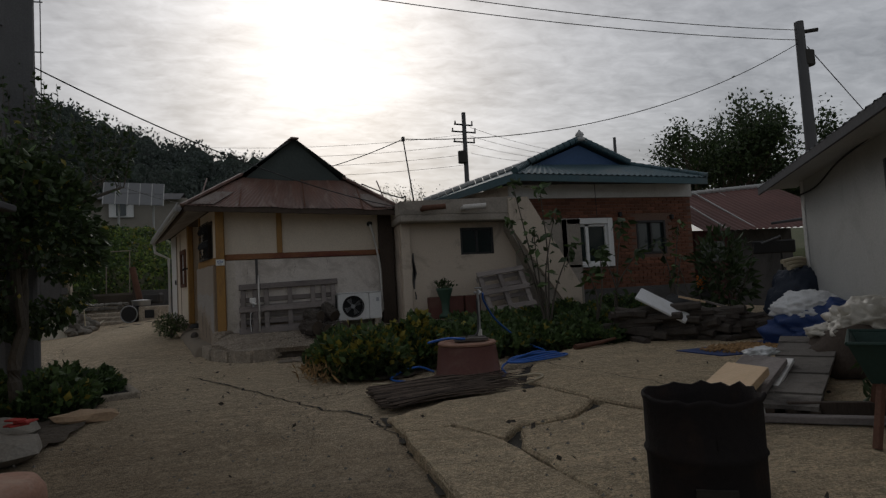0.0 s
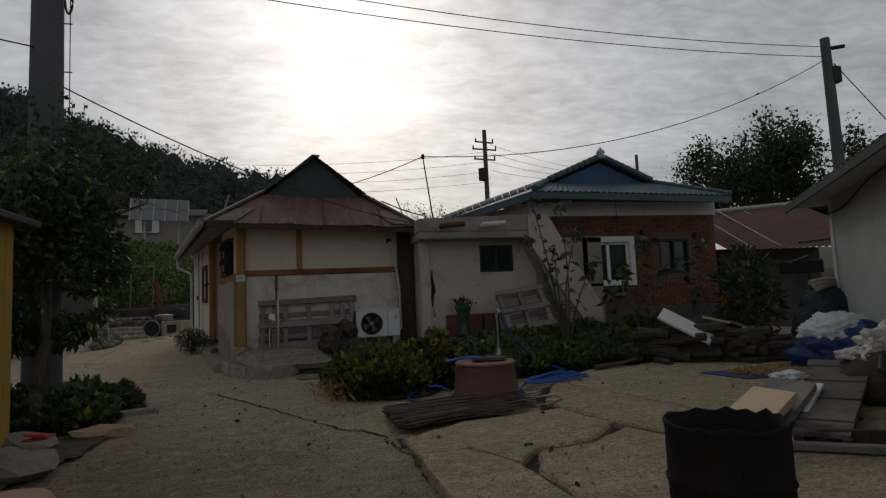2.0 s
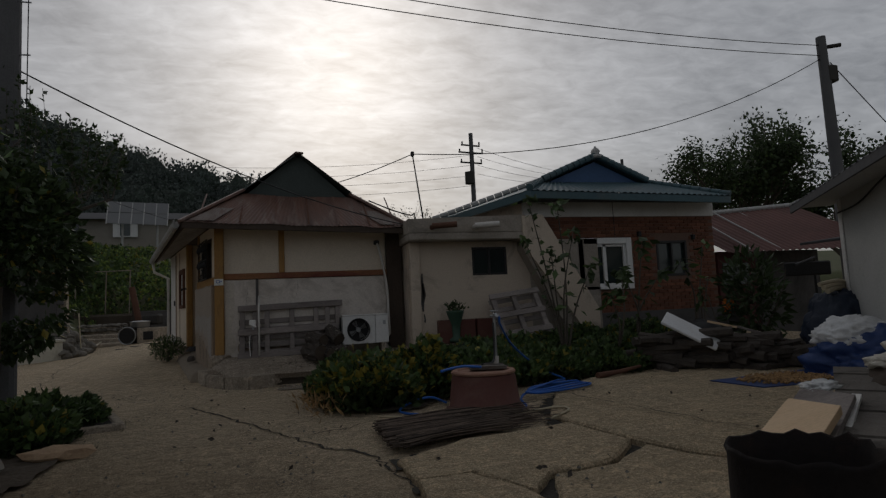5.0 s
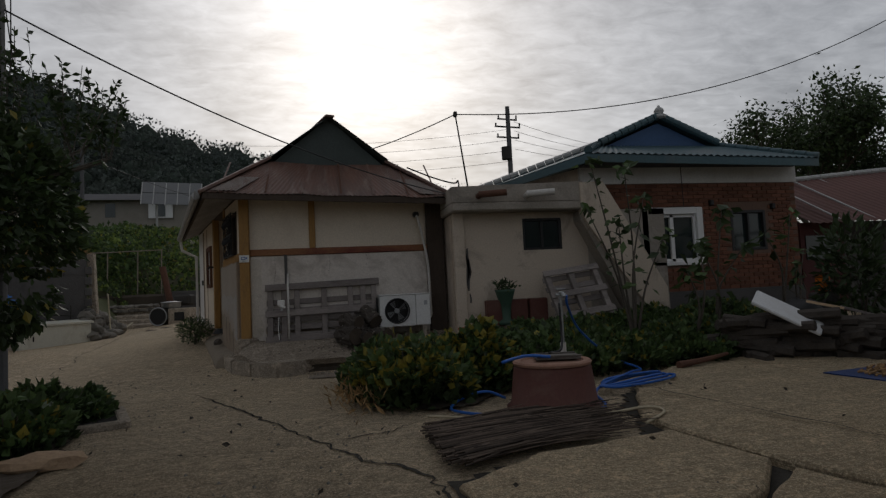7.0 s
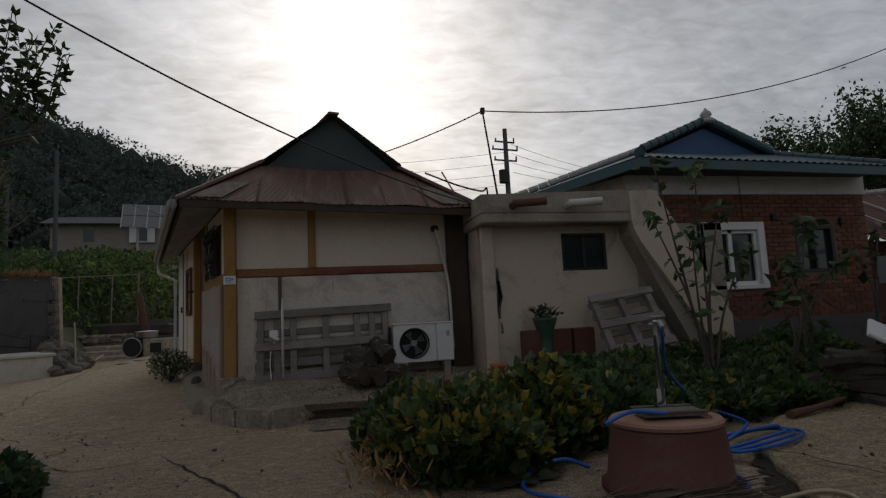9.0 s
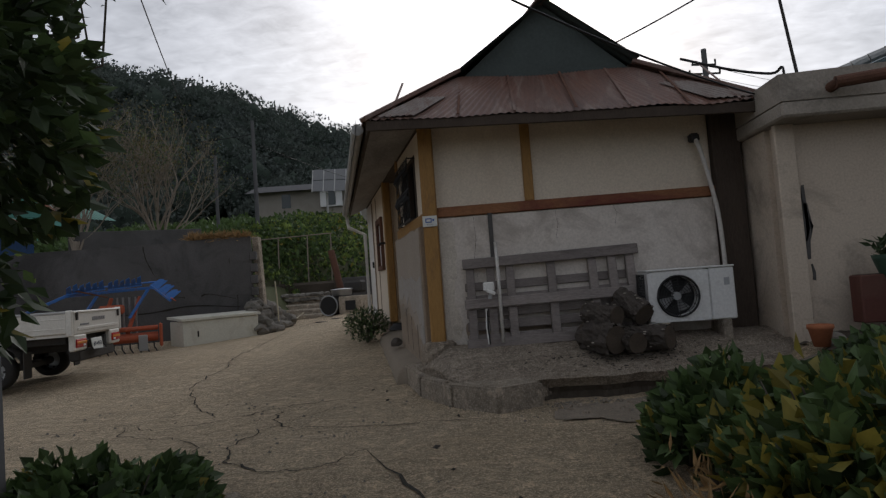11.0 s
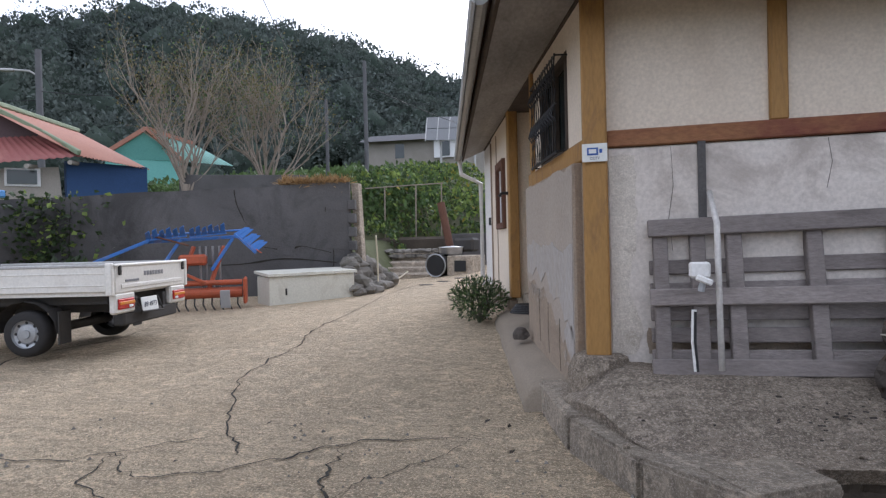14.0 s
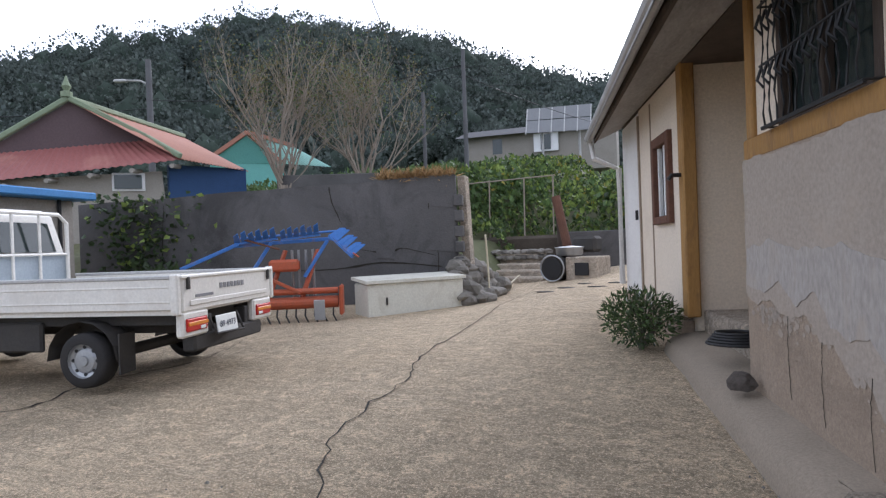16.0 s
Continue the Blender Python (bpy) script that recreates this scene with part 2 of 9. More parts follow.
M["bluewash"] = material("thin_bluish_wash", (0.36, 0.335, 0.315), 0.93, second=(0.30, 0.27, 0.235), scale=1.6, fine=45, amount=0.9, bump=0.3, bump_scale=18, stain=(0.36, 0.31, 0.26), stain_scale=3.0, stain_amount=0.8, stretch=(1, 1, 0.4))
M["bare"] = material("bare_render_base", (0.31, 0.245, 0.185), 0.95, second=(0.24, 0.19, 0.145), scale=2.0, fine=50, amount=0.7, bump=0.6, bump_scale=20,
                     stain=(0.19, 0.15, 0.115), stain_scale=1.4, stain_amount=0.5, speckle=0.25)
M["beige"] = material("annex_beige_render", (0.56, 0.475, 0.385), 0.92, second=(0.47, 0.39, 0.31), scale=1.0, fine=50, amount=0.6, bump=0.35, bump_scale=14,
                      stain=(0.28, 0.235, 0.195), stain_scale=1.3, stain_amount=0.8)
M["roofslab"] = material("stained_roof_concrete", (0.36, 0.32, 0.275), 0.95, second=(0.22, 0.195, 0.165), scale=1.6, fine=50, amount=0.8, bump=0.5, bump_scale=18,
                         stain=(0.10, 0.09, 0.078), stain_scale=1.2, stain_amount=0.6)
M["ochre"] = material("ochre_painted_wood", (0.32, 0.178, 0.055), 0.65, second=(0.27, 0.14, 0.04), scale=5, fine=70, amount=0.6, bump=0.35, bump_scale=30, stretch=(1, 1, 0.25),
                      stain=(0.15, 0.085, 0.045), stain_scale=7, stain_amount=0.6)
M["beam"] = material("flaking_brown_beam", (0.26, 0.125, 0.055), 0.75, second=(0.17, 0.05, 0.035), scale=3, fine=60, amount=0.9, bump=0.45, bump_scale=40, stretch=(0.35, 1, 1),
                     stain=(0.14, 0.035, 0.028), stain_scale=1.6, stain_amount=0.95)
M["darkwood"] = material("dark_weathered_wood", (0.07, 0.052, 0.04), 0.9, second=(0.04, 0.03, 0.024), scale=6, fine=70, amount=0.8, bump=0.5, stretch=(1, 1, 0.25))
M["pallet"] = material("grey_pallet_wood", (0.25, 0.22, 0.205), 0.92, second=(0.14, 0.12, 0.115), scale=5, fine=80, amount=0.8, bump=0.5, bump_scale=45, stretch=(0.3, 1, 1),
                       stain=(0.07, 0.06, 0.055), stain_scale=4, stain_amount=0.5, per_piece=0.18)
M["plank"] = material("weathered_plank", (0.15, 0.135, 0.12), 0.92, second=(0.09, 0.08, 0.07), scale=4, fine=70, amount=0.8, bump=0.5, bump_scale=40,
                      stain=(0.035, 0.03, 0.027), stain_scale=3, stain_amount=0.7, per_piece=0.15)
M["newwood"] = material("fresh_board", (0.60, 0.43, 0.27), 0.7, second=(0.52, 0.36, 0.21), scale=3, fine=60, amount=0.5, bump=0.15, stretch=(0.3, 2, 1))
M["rust"] = material("rusty_roof_sheet", (0.165, 0.082, 0.058), 0.48, second=(0.085, 0.068, 0.062), scale=1.4, fine=30, amount=0.95, bump=0.3, metal=0.1,
                     stain=(0.25, 0.19, 0.16), stain_scale=2.2, stain_amount=0.65, spec=0.55, stretch=(2.6, 0.3, 1))
M["greyrust"] = material("grey_rusted_sheet", (0.24, 0.21, 0.19), 0.6, second=(0.15, 0.09, 0.07), scale=2.5, fine=40, amount=0.8, bump=0.3, metal=0.2, stain=(0.13, 0.06, 0.045), stain_scale=3.0, stain_amount=0.7, spec=0.4, stretch=(2.2, 0.4, 1))
# sheet colour raised a little in place of flare from the bright sky
M["tarroof"] = material("dark_green_gable_sheet", (0.062, 0.078, 0.074), 0.7, second=(0.042, 0.05, 0.05), scale=2, fine=30, amount=0.6, bump=0.2, metal=0.1)
M["greysheet"] = material("grey_eave_metal", (0.42, 0.42, 0.41), 0.55, second=(0.30, 0.29, 0.28), scale=3, fine=40, amount=0.6, bump=0.15, metal=0.3)
M["bluetile"] = material("blue_green_tile_sheet", (0.055, 0.105, 0.125), 0.5, second=(0.075, 0.115, 0.12), scale=1.2, fine=25, amount=0.7, bump=0.2, metal=0.1,
                         stain=(0.12, 0.125, 0.12), stain_scale=1.0, stain_amount=0.4)
M["bluegable"] = material("blue_gable_sheet", (0.035, 0.085, 0.19), 0.55, second=(0.03, 0.065, 0.14), scale=2, fine=30, amount=0.5, bump=0.1)
M["brick"] = material("red_brick", (0.18, 0.075, 0.045), 0.9, second=(0.125, 0.055, 0.036), scale=3, fine=60, amount=0.6, bump=0.4, per_piece=0.28)
M["mortar"] = material("brick_mortar", (0.16, 0.10, 0.075), 0.95, scale=5, fine=70, bump=0.4)
M["brickwall"] = material("red_brick_far", (0.165, 0.07, 0.043), 0.9, second=(0.115, 0.05, 0.034), scale=2, fine=60, amount=0.6, bump=0.4, island=0.28)
M["whitepaint"] = material("white_frieze_paint", (0.68, 0.67, 0.65), 0.8, second=(0.56, 0.54, 0.52), scale=1.0, fine=40, amount=0.5, bump=0.15, stain=(0.4, 0.37, 0.34), stain_scale=1.2, stain_amount=0.3)
M["whiteframe"] = material("white_window_frame", (0.75, 0.75, 0.74), 0.45, scale=3, fine=40, amount=0.25, bump=0.05)
M["darkframe"] = material("dark_bronze_frame", (0.035, 0.035, 0.036), 0.4, scale=3, fine=40, amount=0.3, bump=0.05, metal=0.3)
M["glass"] = glass("dark_window_glass")
M["acwhite"] = material("white_sheet_metal", (0.66, 0.66, 0.65), 0.45, second=(0.55, 0.55, 0.53), scale=2, fine=40, amount=0.4, bump=0.04, stain=(0.42, 0.40, 0.37), stain_scale=2.5, stain_amount=0.3)
M["black"] = material("black_plastic", (0.02, 0.02, 0.021), 0.55, scale=4, fine=50, amount=0.4, bump=0.1)
M["greyplastic"] = material("grey_plastic", (0.35, 0.36, 0.37), 0.5, scale=4, fine=50, amount=0.3, bump=0.05)
M["fangrey"] = material("dim_grey_fan_plastic", (0.25, 0.25, 0.255), 0.5, scale=4, fine=50, amount=0.3, bump=0.05)
M["whiteplastic"] = material("white_plastic", (0.72, 0.71, 0.69), 0.45, second=(0.6, 0.58, 0.55), scale=4, fine=50, amount=0.4, bump=0.05)
M["pvc"] = material("old_white_pvc", (0.58, 0.56, 0.53), 0.5, second=(0.42, 0.39, 0.36), scale=4, fine=50, amount=0.6, bump=0.08)
M["bark"] = material("dark_bark", (0.085, 0.072, 0.062), 1.0, second=(0.04, 0.034, 0.029), scale=9, fine=60, amount=0.9, bump=1.0, bump_scale=28)
M["logend"] = material("cut_log_end", (0.085, 0.065, 0.048), 0.95, second=(0.035, 0.028, 0.022), scale=8, fine=60, amount=0.8, bump=0.4)
M["fungus"] = material("pale_bracket_growth", (0.42, 0.38, 0.32), 0.9, scale=9, fine=60, bump=0.5)
M["trunk"] = material("grey_brown_bark", (0.11, 0.095, 0.078), 1.0, second=(0.065, 0.055, 0.045), scale=8, fine=60, amount=0.8, bump=0.8, bump_scale=25, stretch=(1, 1, 0.4))
M["twig"] = material("bare_twig", (0.27, 0.225, 0.18), 0.95, second=(0.20, 0.165, 0.13), scale=4, fine=50, amount=0.6, bump=0.2)
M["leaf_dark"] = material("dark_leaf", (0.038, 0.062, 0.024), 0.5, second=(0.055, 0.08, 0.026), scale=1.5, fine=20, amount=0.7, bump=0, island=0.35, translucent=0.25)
M["leaf_bean"] = material("bean_leaf", (0.078, 0.128, 0.045), 0.5, second=(0.105, 0.15, 0.05), scale=1.2, fine=20, amount=0.8, bump=0, island=0.35, translucent=0.3)
M["leaf_yellow"] = material("yellowing_leaf", (0.27, 0.22, 0.04), 0.55, second=(0.19, 0.19, 0.04), scale=2, fine=20, amount=0.7, bump=0, island=0.3, translucent=0.3)
M["leaf_vine"] = material("vine_leaf", (0.19, 0.25, 0.06), 0.6, second=(0.11, 0.16, 0.04), scale=0.6, fine=12, amount=0.8, bump=0, island=0.35, translucent=0.3)
# leaf colour paled and turned bluish in place of distance haze
M["leaf_hill"] = material("hazed_hill_leaf", (0.092, 0.112, 0.105), 0.95, second=(0.115, 0.13, 0.105), scale=0.09, fine=1.1, amount=0.9, bump=0, island=0.22, translucent=0.15, spec=0.1)
# cores darker than the leaves: shade inside the crowns, put into the colour
M["hill_core"] = material("crown_shade_core", (0.045, 0.06, 0.048), 1.0, second=(0.03, 0.04, 0.033), scale=1.2, fine=5.0, amount=0.9, bump=1.0, bump_scale=2.5, spec=0.05)
M["drygrass"] = material("dry_orange_grass", (0.32, 0.20, 0.09), 0.95, second=(0.22, 0.15, 0.07), scale=3, fine=20, amount=0.6, bump=0, island=0.3)
M["lastleaf"] = material("olive_brown_leaf", (0.17, 0.145, 0.06), 0.9, second=(0.12, 0.105, 0.05), scale=2, fine=20, amount=0.7, bump=0, island=0.3, translucent=0.2)
M["tub"] = material("red_brown_rubber_tub", (0.10, 0.034, 0.026), 0.6, second=(0.10, 0.042, 0.03), scale=3, fine=40, amount=0.5, bump=0.08, stain=(0.18, 0.12, 0.09), stain_scale=2, stain_amount=0.25)
M["tublid"] = material("weathered_tub_lid", (0.31, 0.17, 0.12), 0.8, second=(0.24, 0.14, 0.10), scale=3, fine=50, amount=0.6, bump=0.2, stain=(0.36, 0.29, 0.23), stain_scale=2.5, stain_amount=0.4)
M["hose"] = material("blue_hose", (0.02, 0.11, 0.42), 0.4, second=(0.02, 0.08, 0.32), scale=5, fine=50, amount=0.3, bump=0.03)
M["palehose"] = material("pale_hose", (0.42, 0.36, 0.25), 0.6, scale=5, fine=50, amount=0.3, bump=0.03)
M["brush"] = material("dry_brushwood", (0.075, 0.056, 0.044), 0.95, second=(0.15, 0.115, 0.09), scale=6, fine=60, amount=0.8, bump=0.3, island=0.65)
M["drum"] = material("burnt_steel_drum", (0.014, 0.012, 0.012), 0.9, second=(0.022, 0.016, 0.014), scale=4, fine=40, amount=0.8, bump=0.35, metal=0.1, stain=(0.032, 0.02, 0.015), stain_scale=4, stain_amount=0.5, spec=0.15)
M["pole"] = material("concrete_pole", (0.12, 0.12, 0.125), 0.9, second=(0.08, 0.082, 0.085), scale=1.2, fine=60, amount=0.6, bump=0.25)
M["cable"] = material("black_cable", (0.016, 0.016, 0.017), 0.6, bump=0, amount=0.1)
M["steel"] = material("galvanised_steel", (0.36, 0.37, 0.38), 0.45, metal=0.7, scale=4, fine=50, amount=0.4, bump=0.05)
M["truckwhite"] = material("white_truck_paint", (0.66, 0.64, 0.59), 0.35, second=(0.66, 0.64, 0.60), scale=1.5, fine=40, amount=0.4, bump=0.02, stain=(0.50, 0.46, 0.41), stain_scale=2.2, stain_amount=0.3, spec=0.5)
M["truckgrey"] = material("grey_cab_paint", (0.33, 0.38, 0.42), 0.35, scale=1.5, fine=40, amount=0.3, bump=0.02, spec=0.5)
M["tyre"] = material("tyre_rubber", (0.022, 0.021, 0.021), 0.85, second=(0.045, 0.04, 0.036), scale=5, fine=60, amount=0.6, bump=0.3)
M["chassis"] = material("dusty_black_chassis", (0.04, 0.038, 0.036), 0.85, second=(0.07, 0.062, 0.054), scale=4, fine=50, amount=0.7, bump=0.2)
M["redlamp"] = material("red_tail_lamp", (0.45, 0.02, 0.015), 0.2, amount=0.2, bump=0.03, spec=0.6)
M["orangelamp"] = material("amber_lamp", (0.62, 0.20, 0.02), 0.2, amount=0.2, bump=0.03, spec=0.6)
M["plate"] = material("number_plate", (0.66, 0.67, 0.64), 0.5, amount=0.2, bump=0.03)
M["ink"] = material("dark_ink", (0.05, 0.06, 0.09), 0.7, amount=0.1, bump=0)
M["greyletters"] = material("grey_letters", (0.20, 0.20, 0.21), 0.6, amount=0.1, bump=0)
M["blueink"] = material("blue_sign_ink", (0.03, 0.09, 0.32), 0.6, amount=0.1, bump=0)
M["farmblue"] = material("worn_blue_machine_paint", (0.045, 0.16, 0.46), 0.5, second=(0.04, 0.11, 0.30), scale=5, fine=50, amount=0.6, bump=0.12, stain=(0.20, 0.13, 0.09), stain_scale=7, stain_amount=0.5)
M["farmorange"] = material("worn_orange_machine_paint", (0.40, 0.085, 0.035), 0.6, second=(0.33, 0.09, 0.045), scale=5, fine=50, amount=0.7, bump=0.15, stain=(0.20, 0.09, 0.06), stain_scale=6, stain_amount=0.5)
M["chest"] = material("cream_chest_paint", (0.60, 0.59, 0.51), 0.6, second=(0.52, 0.50, 0.43), scale=2, fine=40, amount=0.5, bump=0.06, stain=(0.38, 0.34, 0.27), stain_scale=2.5, stain_amount=0.4)
M["stone"] = material("grey_field_stone", (0.19, 0.175, 0.15), 0.95, second=(0.11, 0.10, 0.088), scale=5, fine=50, amount=0.8, bump=0.8, bump_scale=14, per_piece=0.3)
M["tanstone"] = material("tan_rock", (0.40, 0.28, 0.18), 0.95, second=(0.28, 0.20, 0.135), scale=5, fine=50, amount=0.7, bump=0.8, bump_scale=14)
M["foam"] = material("white_foam_board", (0.66, 0.67, 0.68), 0.7, second=(0.64, 0.64, 0.63), scale=3, fine=60, amount=0.4, bump=0.1, stain=(0.5, 0.48, 0.45), stain_scale=3, stain_amount=0.3)
M["whitesheet"] = material("white_plastic_sheet", (0.46, 0.43, 0.37), 0.35, second=(0.33, 0.30, 0.25), scale=3, fine=40, amount=0.5, bump=0.25, bump_scale=9, spec=0.5)
M["bluetarp"] = material("blue_tarpaulin", (0.02, 0.05, 0.17), 0.5, second=(0.015, 0.035, 0.11), scale=3, fine=40, amount=0.6, bump=0.3, bump_scale=9)
M["darktarp"] = material("dark_blue_cover", (0.018, 0.026, 0.045), 0.6, scale=3, fine=40, amount=0.6, bump=0.3, bump_scale=9)
M["corn"] = material("drying_grain", (0.36, 0.22, 0.10), 0.85, second=(0.26, 0.15, 0.07), scale=30, fine=90, amount=0.8, bump=0.6, bump_scale=60, island=0.35)
M["green"] = material("dark_green_paint", (0.014, 0.036, 0.028), 0.7, second=(0.01, 0.026, 0.02), scale=4, fine=40, amount=0.6, bump=0.15)
M["rustplain"] = material("plain_rust", (0.13, 0.062, 0.04), 0.9, second=(0.08, 0.042, 0.03), scale=6, fine=60, amount=0.8, bump=0.4)
M["rustroof"] = material("rusty_shed_roof", (0.14, 0.065, 0.055), 0.7, second=(0.085, 0.05, 0.045), scale=0.8, fine=30, amount=0.8, bump=0.2, metal=0.1)
M["maroon"] = material("maroon_sheet_wall", (0.085, 0.025, 0.024), 0.7, second=(0.06, 0.02, 0.02), scale=1.5, fine=40, amount=0.6, bump=0.15)
M["rightwall"] = material("pale_grey_render", (0.46, 0.46, 0.44), 0.9, second=(0.40, 0.395, 0.375), scale=0.9, fine=50, amount=0.5, bump=0.2, stain=(0.28, 0.27, 0.25), stain_scale=0.9, stain_amount=0.35)
M["redroof"] = material("red_sheet_roof", (0.27, 0.095, 0.085), 0.6, second=(0.22, 0.085, 0.075), scale=0.8, fine=20, amount=0.6, bump=0.1, stain=(0.42, 0.22, 0.17), stain_scale=0.5, stain_amount=0.4)
M["orangeroof"] = material("orange_tile_sheet", (0.36, 0.165, 0.11), 0.65, second=(0.30, 0.14, 0.10), scale=0.8, fine=20, amount=0.6, bump=0.1)
M["mauve"] = material("mauve_gable", (0.10, 0.07, 0.075), 0.8, second=(0.13, 0.095, 0.095), scale=1.5, fine=20, amount=0.6, bump=0.1)
M["greentrim"] = material("pale_green_trim", (0.20, 0.25, 0.16), 0.7, scale=2, fine=30, amount=0.5, bump=0.1)
# wall colour lowered, partly to stand in for shade under the eaves
M["housewall"] = material("far_house_wall", (0.30, 0.275, 0.24), 0.9, second=(0.22, 0.20, 0.17), scale=1.2, fine=30, amount=0.6, bump=0.15)
M["bluewall"] = material("deep_blue_wall", (0.024, 0.06, 0.145), 0.8, second=(0.02, 0.045, 0.10), scale=1.0, fine=30, amount=0.6, bump=0.1)
M["bluesheet"] = material("light_blue_roof_sheet", (0.05, 0.19, 0.42), 0.5, scale=1.0, fine=30, amount=0.4, bump=0.05)
M["teal"] = material("teal_gable", (0.16, 0.42, 0.37), 0.65, second=(0.13, 0.34, 0.31), scale=1.0, fine=20, amount=0.5, bump=0.08)
M["tealroof"] = material("pale_teal_roof", (0.36, 0.60, 0.54), 0.55, second=(0.30, 0.52, 0.47), scale=1.0, fine=20, amount=0.5, bump=0.08)
M["greyroof"] = material("dark_grey_roof", (0.075, 0.075, 0.08), 0.95, second=(0.075, 0.075, 0.08), scale=0.7, fine=20, amount=0.6, bump=0.1)
M["solar"] = material("solar_panel_back", (0.16, 0.165, 0.17), 0.5, second=(0.22, 0.22, 0.22), scale=1.5, fine=20, amount=0.4, bump=0.03)
M["yellow"] = material("yellow_painted_wall", (0.42, 0.25, 0.05), 0.85, second=(0.34, 0.20, 0.045), scale=1.2, fine=50, amount=0.6, bump=0.25, stain=(0.22, 0.15, 0.06), stain_scale=1.5, stain_amount=0.4)
M["terracotta"] = material("terracotta_pot", (0.36, 0.13, 0.06), 0.85, scale=5, fine=50, amount=0.5, bump=0.1)
M["greenpot"] = material("dull_green_pot", (0.035, 0.075, 0.05), 0.6, scale=5, fine=50, amount=0.5, bump=0.1)
M["orangebin"] = material("orange_plastic", (0.75, 0.20, 0.02), 0.5, amount=0.2, bump=0.03)
M["redrag"] = material("red_rag", (0.35, 0.04, 0.035), 0.9, amount=0.5, bump=0.3)
M["silver"] = material("aluminium_pot", (0.55, 0.55, 0.55), 0.35, metal=0.8, scale=4, fine=50, amount=0.4, bump=0.05)
M["soffit"] = material("grey_brown_soffit", (0.33, 0.31, 0.295), 0.9, second=(0.10, 0.09, 0.08), scale=2.5, fine=40, amount=0.7, bump=0.25, stretch=(1, 0.3, 1))
M["clearsheet"] = material("milky_vinyl", (0.55, 0.56, 0.56), 0.25, scale=3, fine=30, amount=0.4, bump=0.3, bump_scale=10, spec=0.6)


# ---- building tools ----
ROOT = {}


def thing(name, at, label, category, group="", kind="", turn=0.0):
    e = new(name)
    e.empty_display_size = 0.1
    e.matrix_basis = pose(*at, 0, 0, turn)
    ROOT[e] = e.matrix_basis.copy()
    return tagged(e, label, category, group, kind)


def mesh_of(bm, mat, name, smooth=False):
    me = bpy.data.meshes.new(name)
    bmesh.ops.recalc_face_normals(bm, faces=bm.faces)
    if smooth:
        for f in bm.faces:
            f.smooth = True
    bm.to_mesh(me)
    bm.free()
    me.materials.append(mat)
    return me


def part(name, bm, mat, parent=None, label="", smooth=False, local=False):
    """One mesh under a thing or part; the bmesh is in world metres unless local."""
    if parent is not None and not local:
        bm.transform(ROOT[parent].inverted())
    ob = new(name, mesh_of(bm, mat, name, smooth))
    if parent is not None:
        ob.parent = parent
        ROOT[ob] = ROOT[parent]
    if label:
        ob["label"] = label
    return ob


def solo(name, bm, mat, label, category, group="", kind="", smooth=False):
    ob = part(name, bm, mat, None, "", smooth)
    ROOT[ob] = Matrix.Identity(4)
    return tagged(ob, label, category, group, kind)


def B():
    return bmesh.new()


def box(bm, c, s, m=None, bevel=0.0):
    """A box with centre c and size s, turned by m, its edges rounded by bevel."""
    mm = Matrix.Translation(c) @ (m or Matrix.Identity(4)) @ Matrix.Diagonal((*s, 1))
    g = bmesh.ops.create_cube(bm, size=1.0, matrix=mm)
    if bevel:
        es = list({e for v in g["verts"] for e in v.link_edges})
        bmesh.ops.bevel(bm, geom=es, offset=bevel, segments=1, affect="EDGES", profile=0.5)
    return bm


def rz(a):
    return Matrix.Rotation(radians(a), 4, "Z")


def rod(bm, a, b, r0, r1=None, n=10, caps=True):
    a, b = Vector(a), Vector(b)
    d = b - a
    m = Matrix.Translation((a + b) / 2) @ d.to_track_quat("Z", "Y").to_matrix().to_4x4()
    bmesh.ops.create_cone(bm, cap_ends=caps, segments=n, radius1=r0, radius2=r0 if r1 is None else r1, depth=d.length, matrix=m)
    return bm


def bar(bm, a, b, w, h, bevel=0.0, up=(0, 0, 1)):
    """A square-edged bar from a to b, w across and h along up."""
    a, b = Vector(a), Vector(b)
    d = (b - a).normalized()
    s = d.cross(Vector(up)).normalized()
    u = s.cross(d)
    m = Matrix((d, s, u)).transposed().to_4x4()
    return box(bm, (a + b) / 2, ((b - a).length, w, h), m, bevel)


def tube(bm, pts, r, n=7, r_end=None):
    """A round tube through points."""
    pts = [Vector(p) for p in pts]
    rings = []
    for i, p in enumerate(pts):
        d = (pts[min(i + 1, len(pts) - 1)] - pts[max(i - 1, 0)]).normalized()
        s = d.cross(Vector((0, 0, 1)))
        s = s.normalized() if s.length > 1e-3 else Vector((1, 0, 0))
        u = s.cross(d)
        k = r if r_end is None else r + (r_end - r) * i / max(1, len(pts) - 1)
        rings.append([bm.verts.new(p + (s * math.cos(2 * math.pi * j / n) + u * math.sin(2 * math.pi * j / n)) * k) for j in range(n)])
    for a, b in zip(rings, rings[1:]):
        for j in range(n):
            bm.faces.new((a[j], a[(j + 1) % n], b[(j + 1) % n], b[j]))
    bm.faces.new(rings[0][::-1])
    bm.faces.new(rings[-1])
    return bm


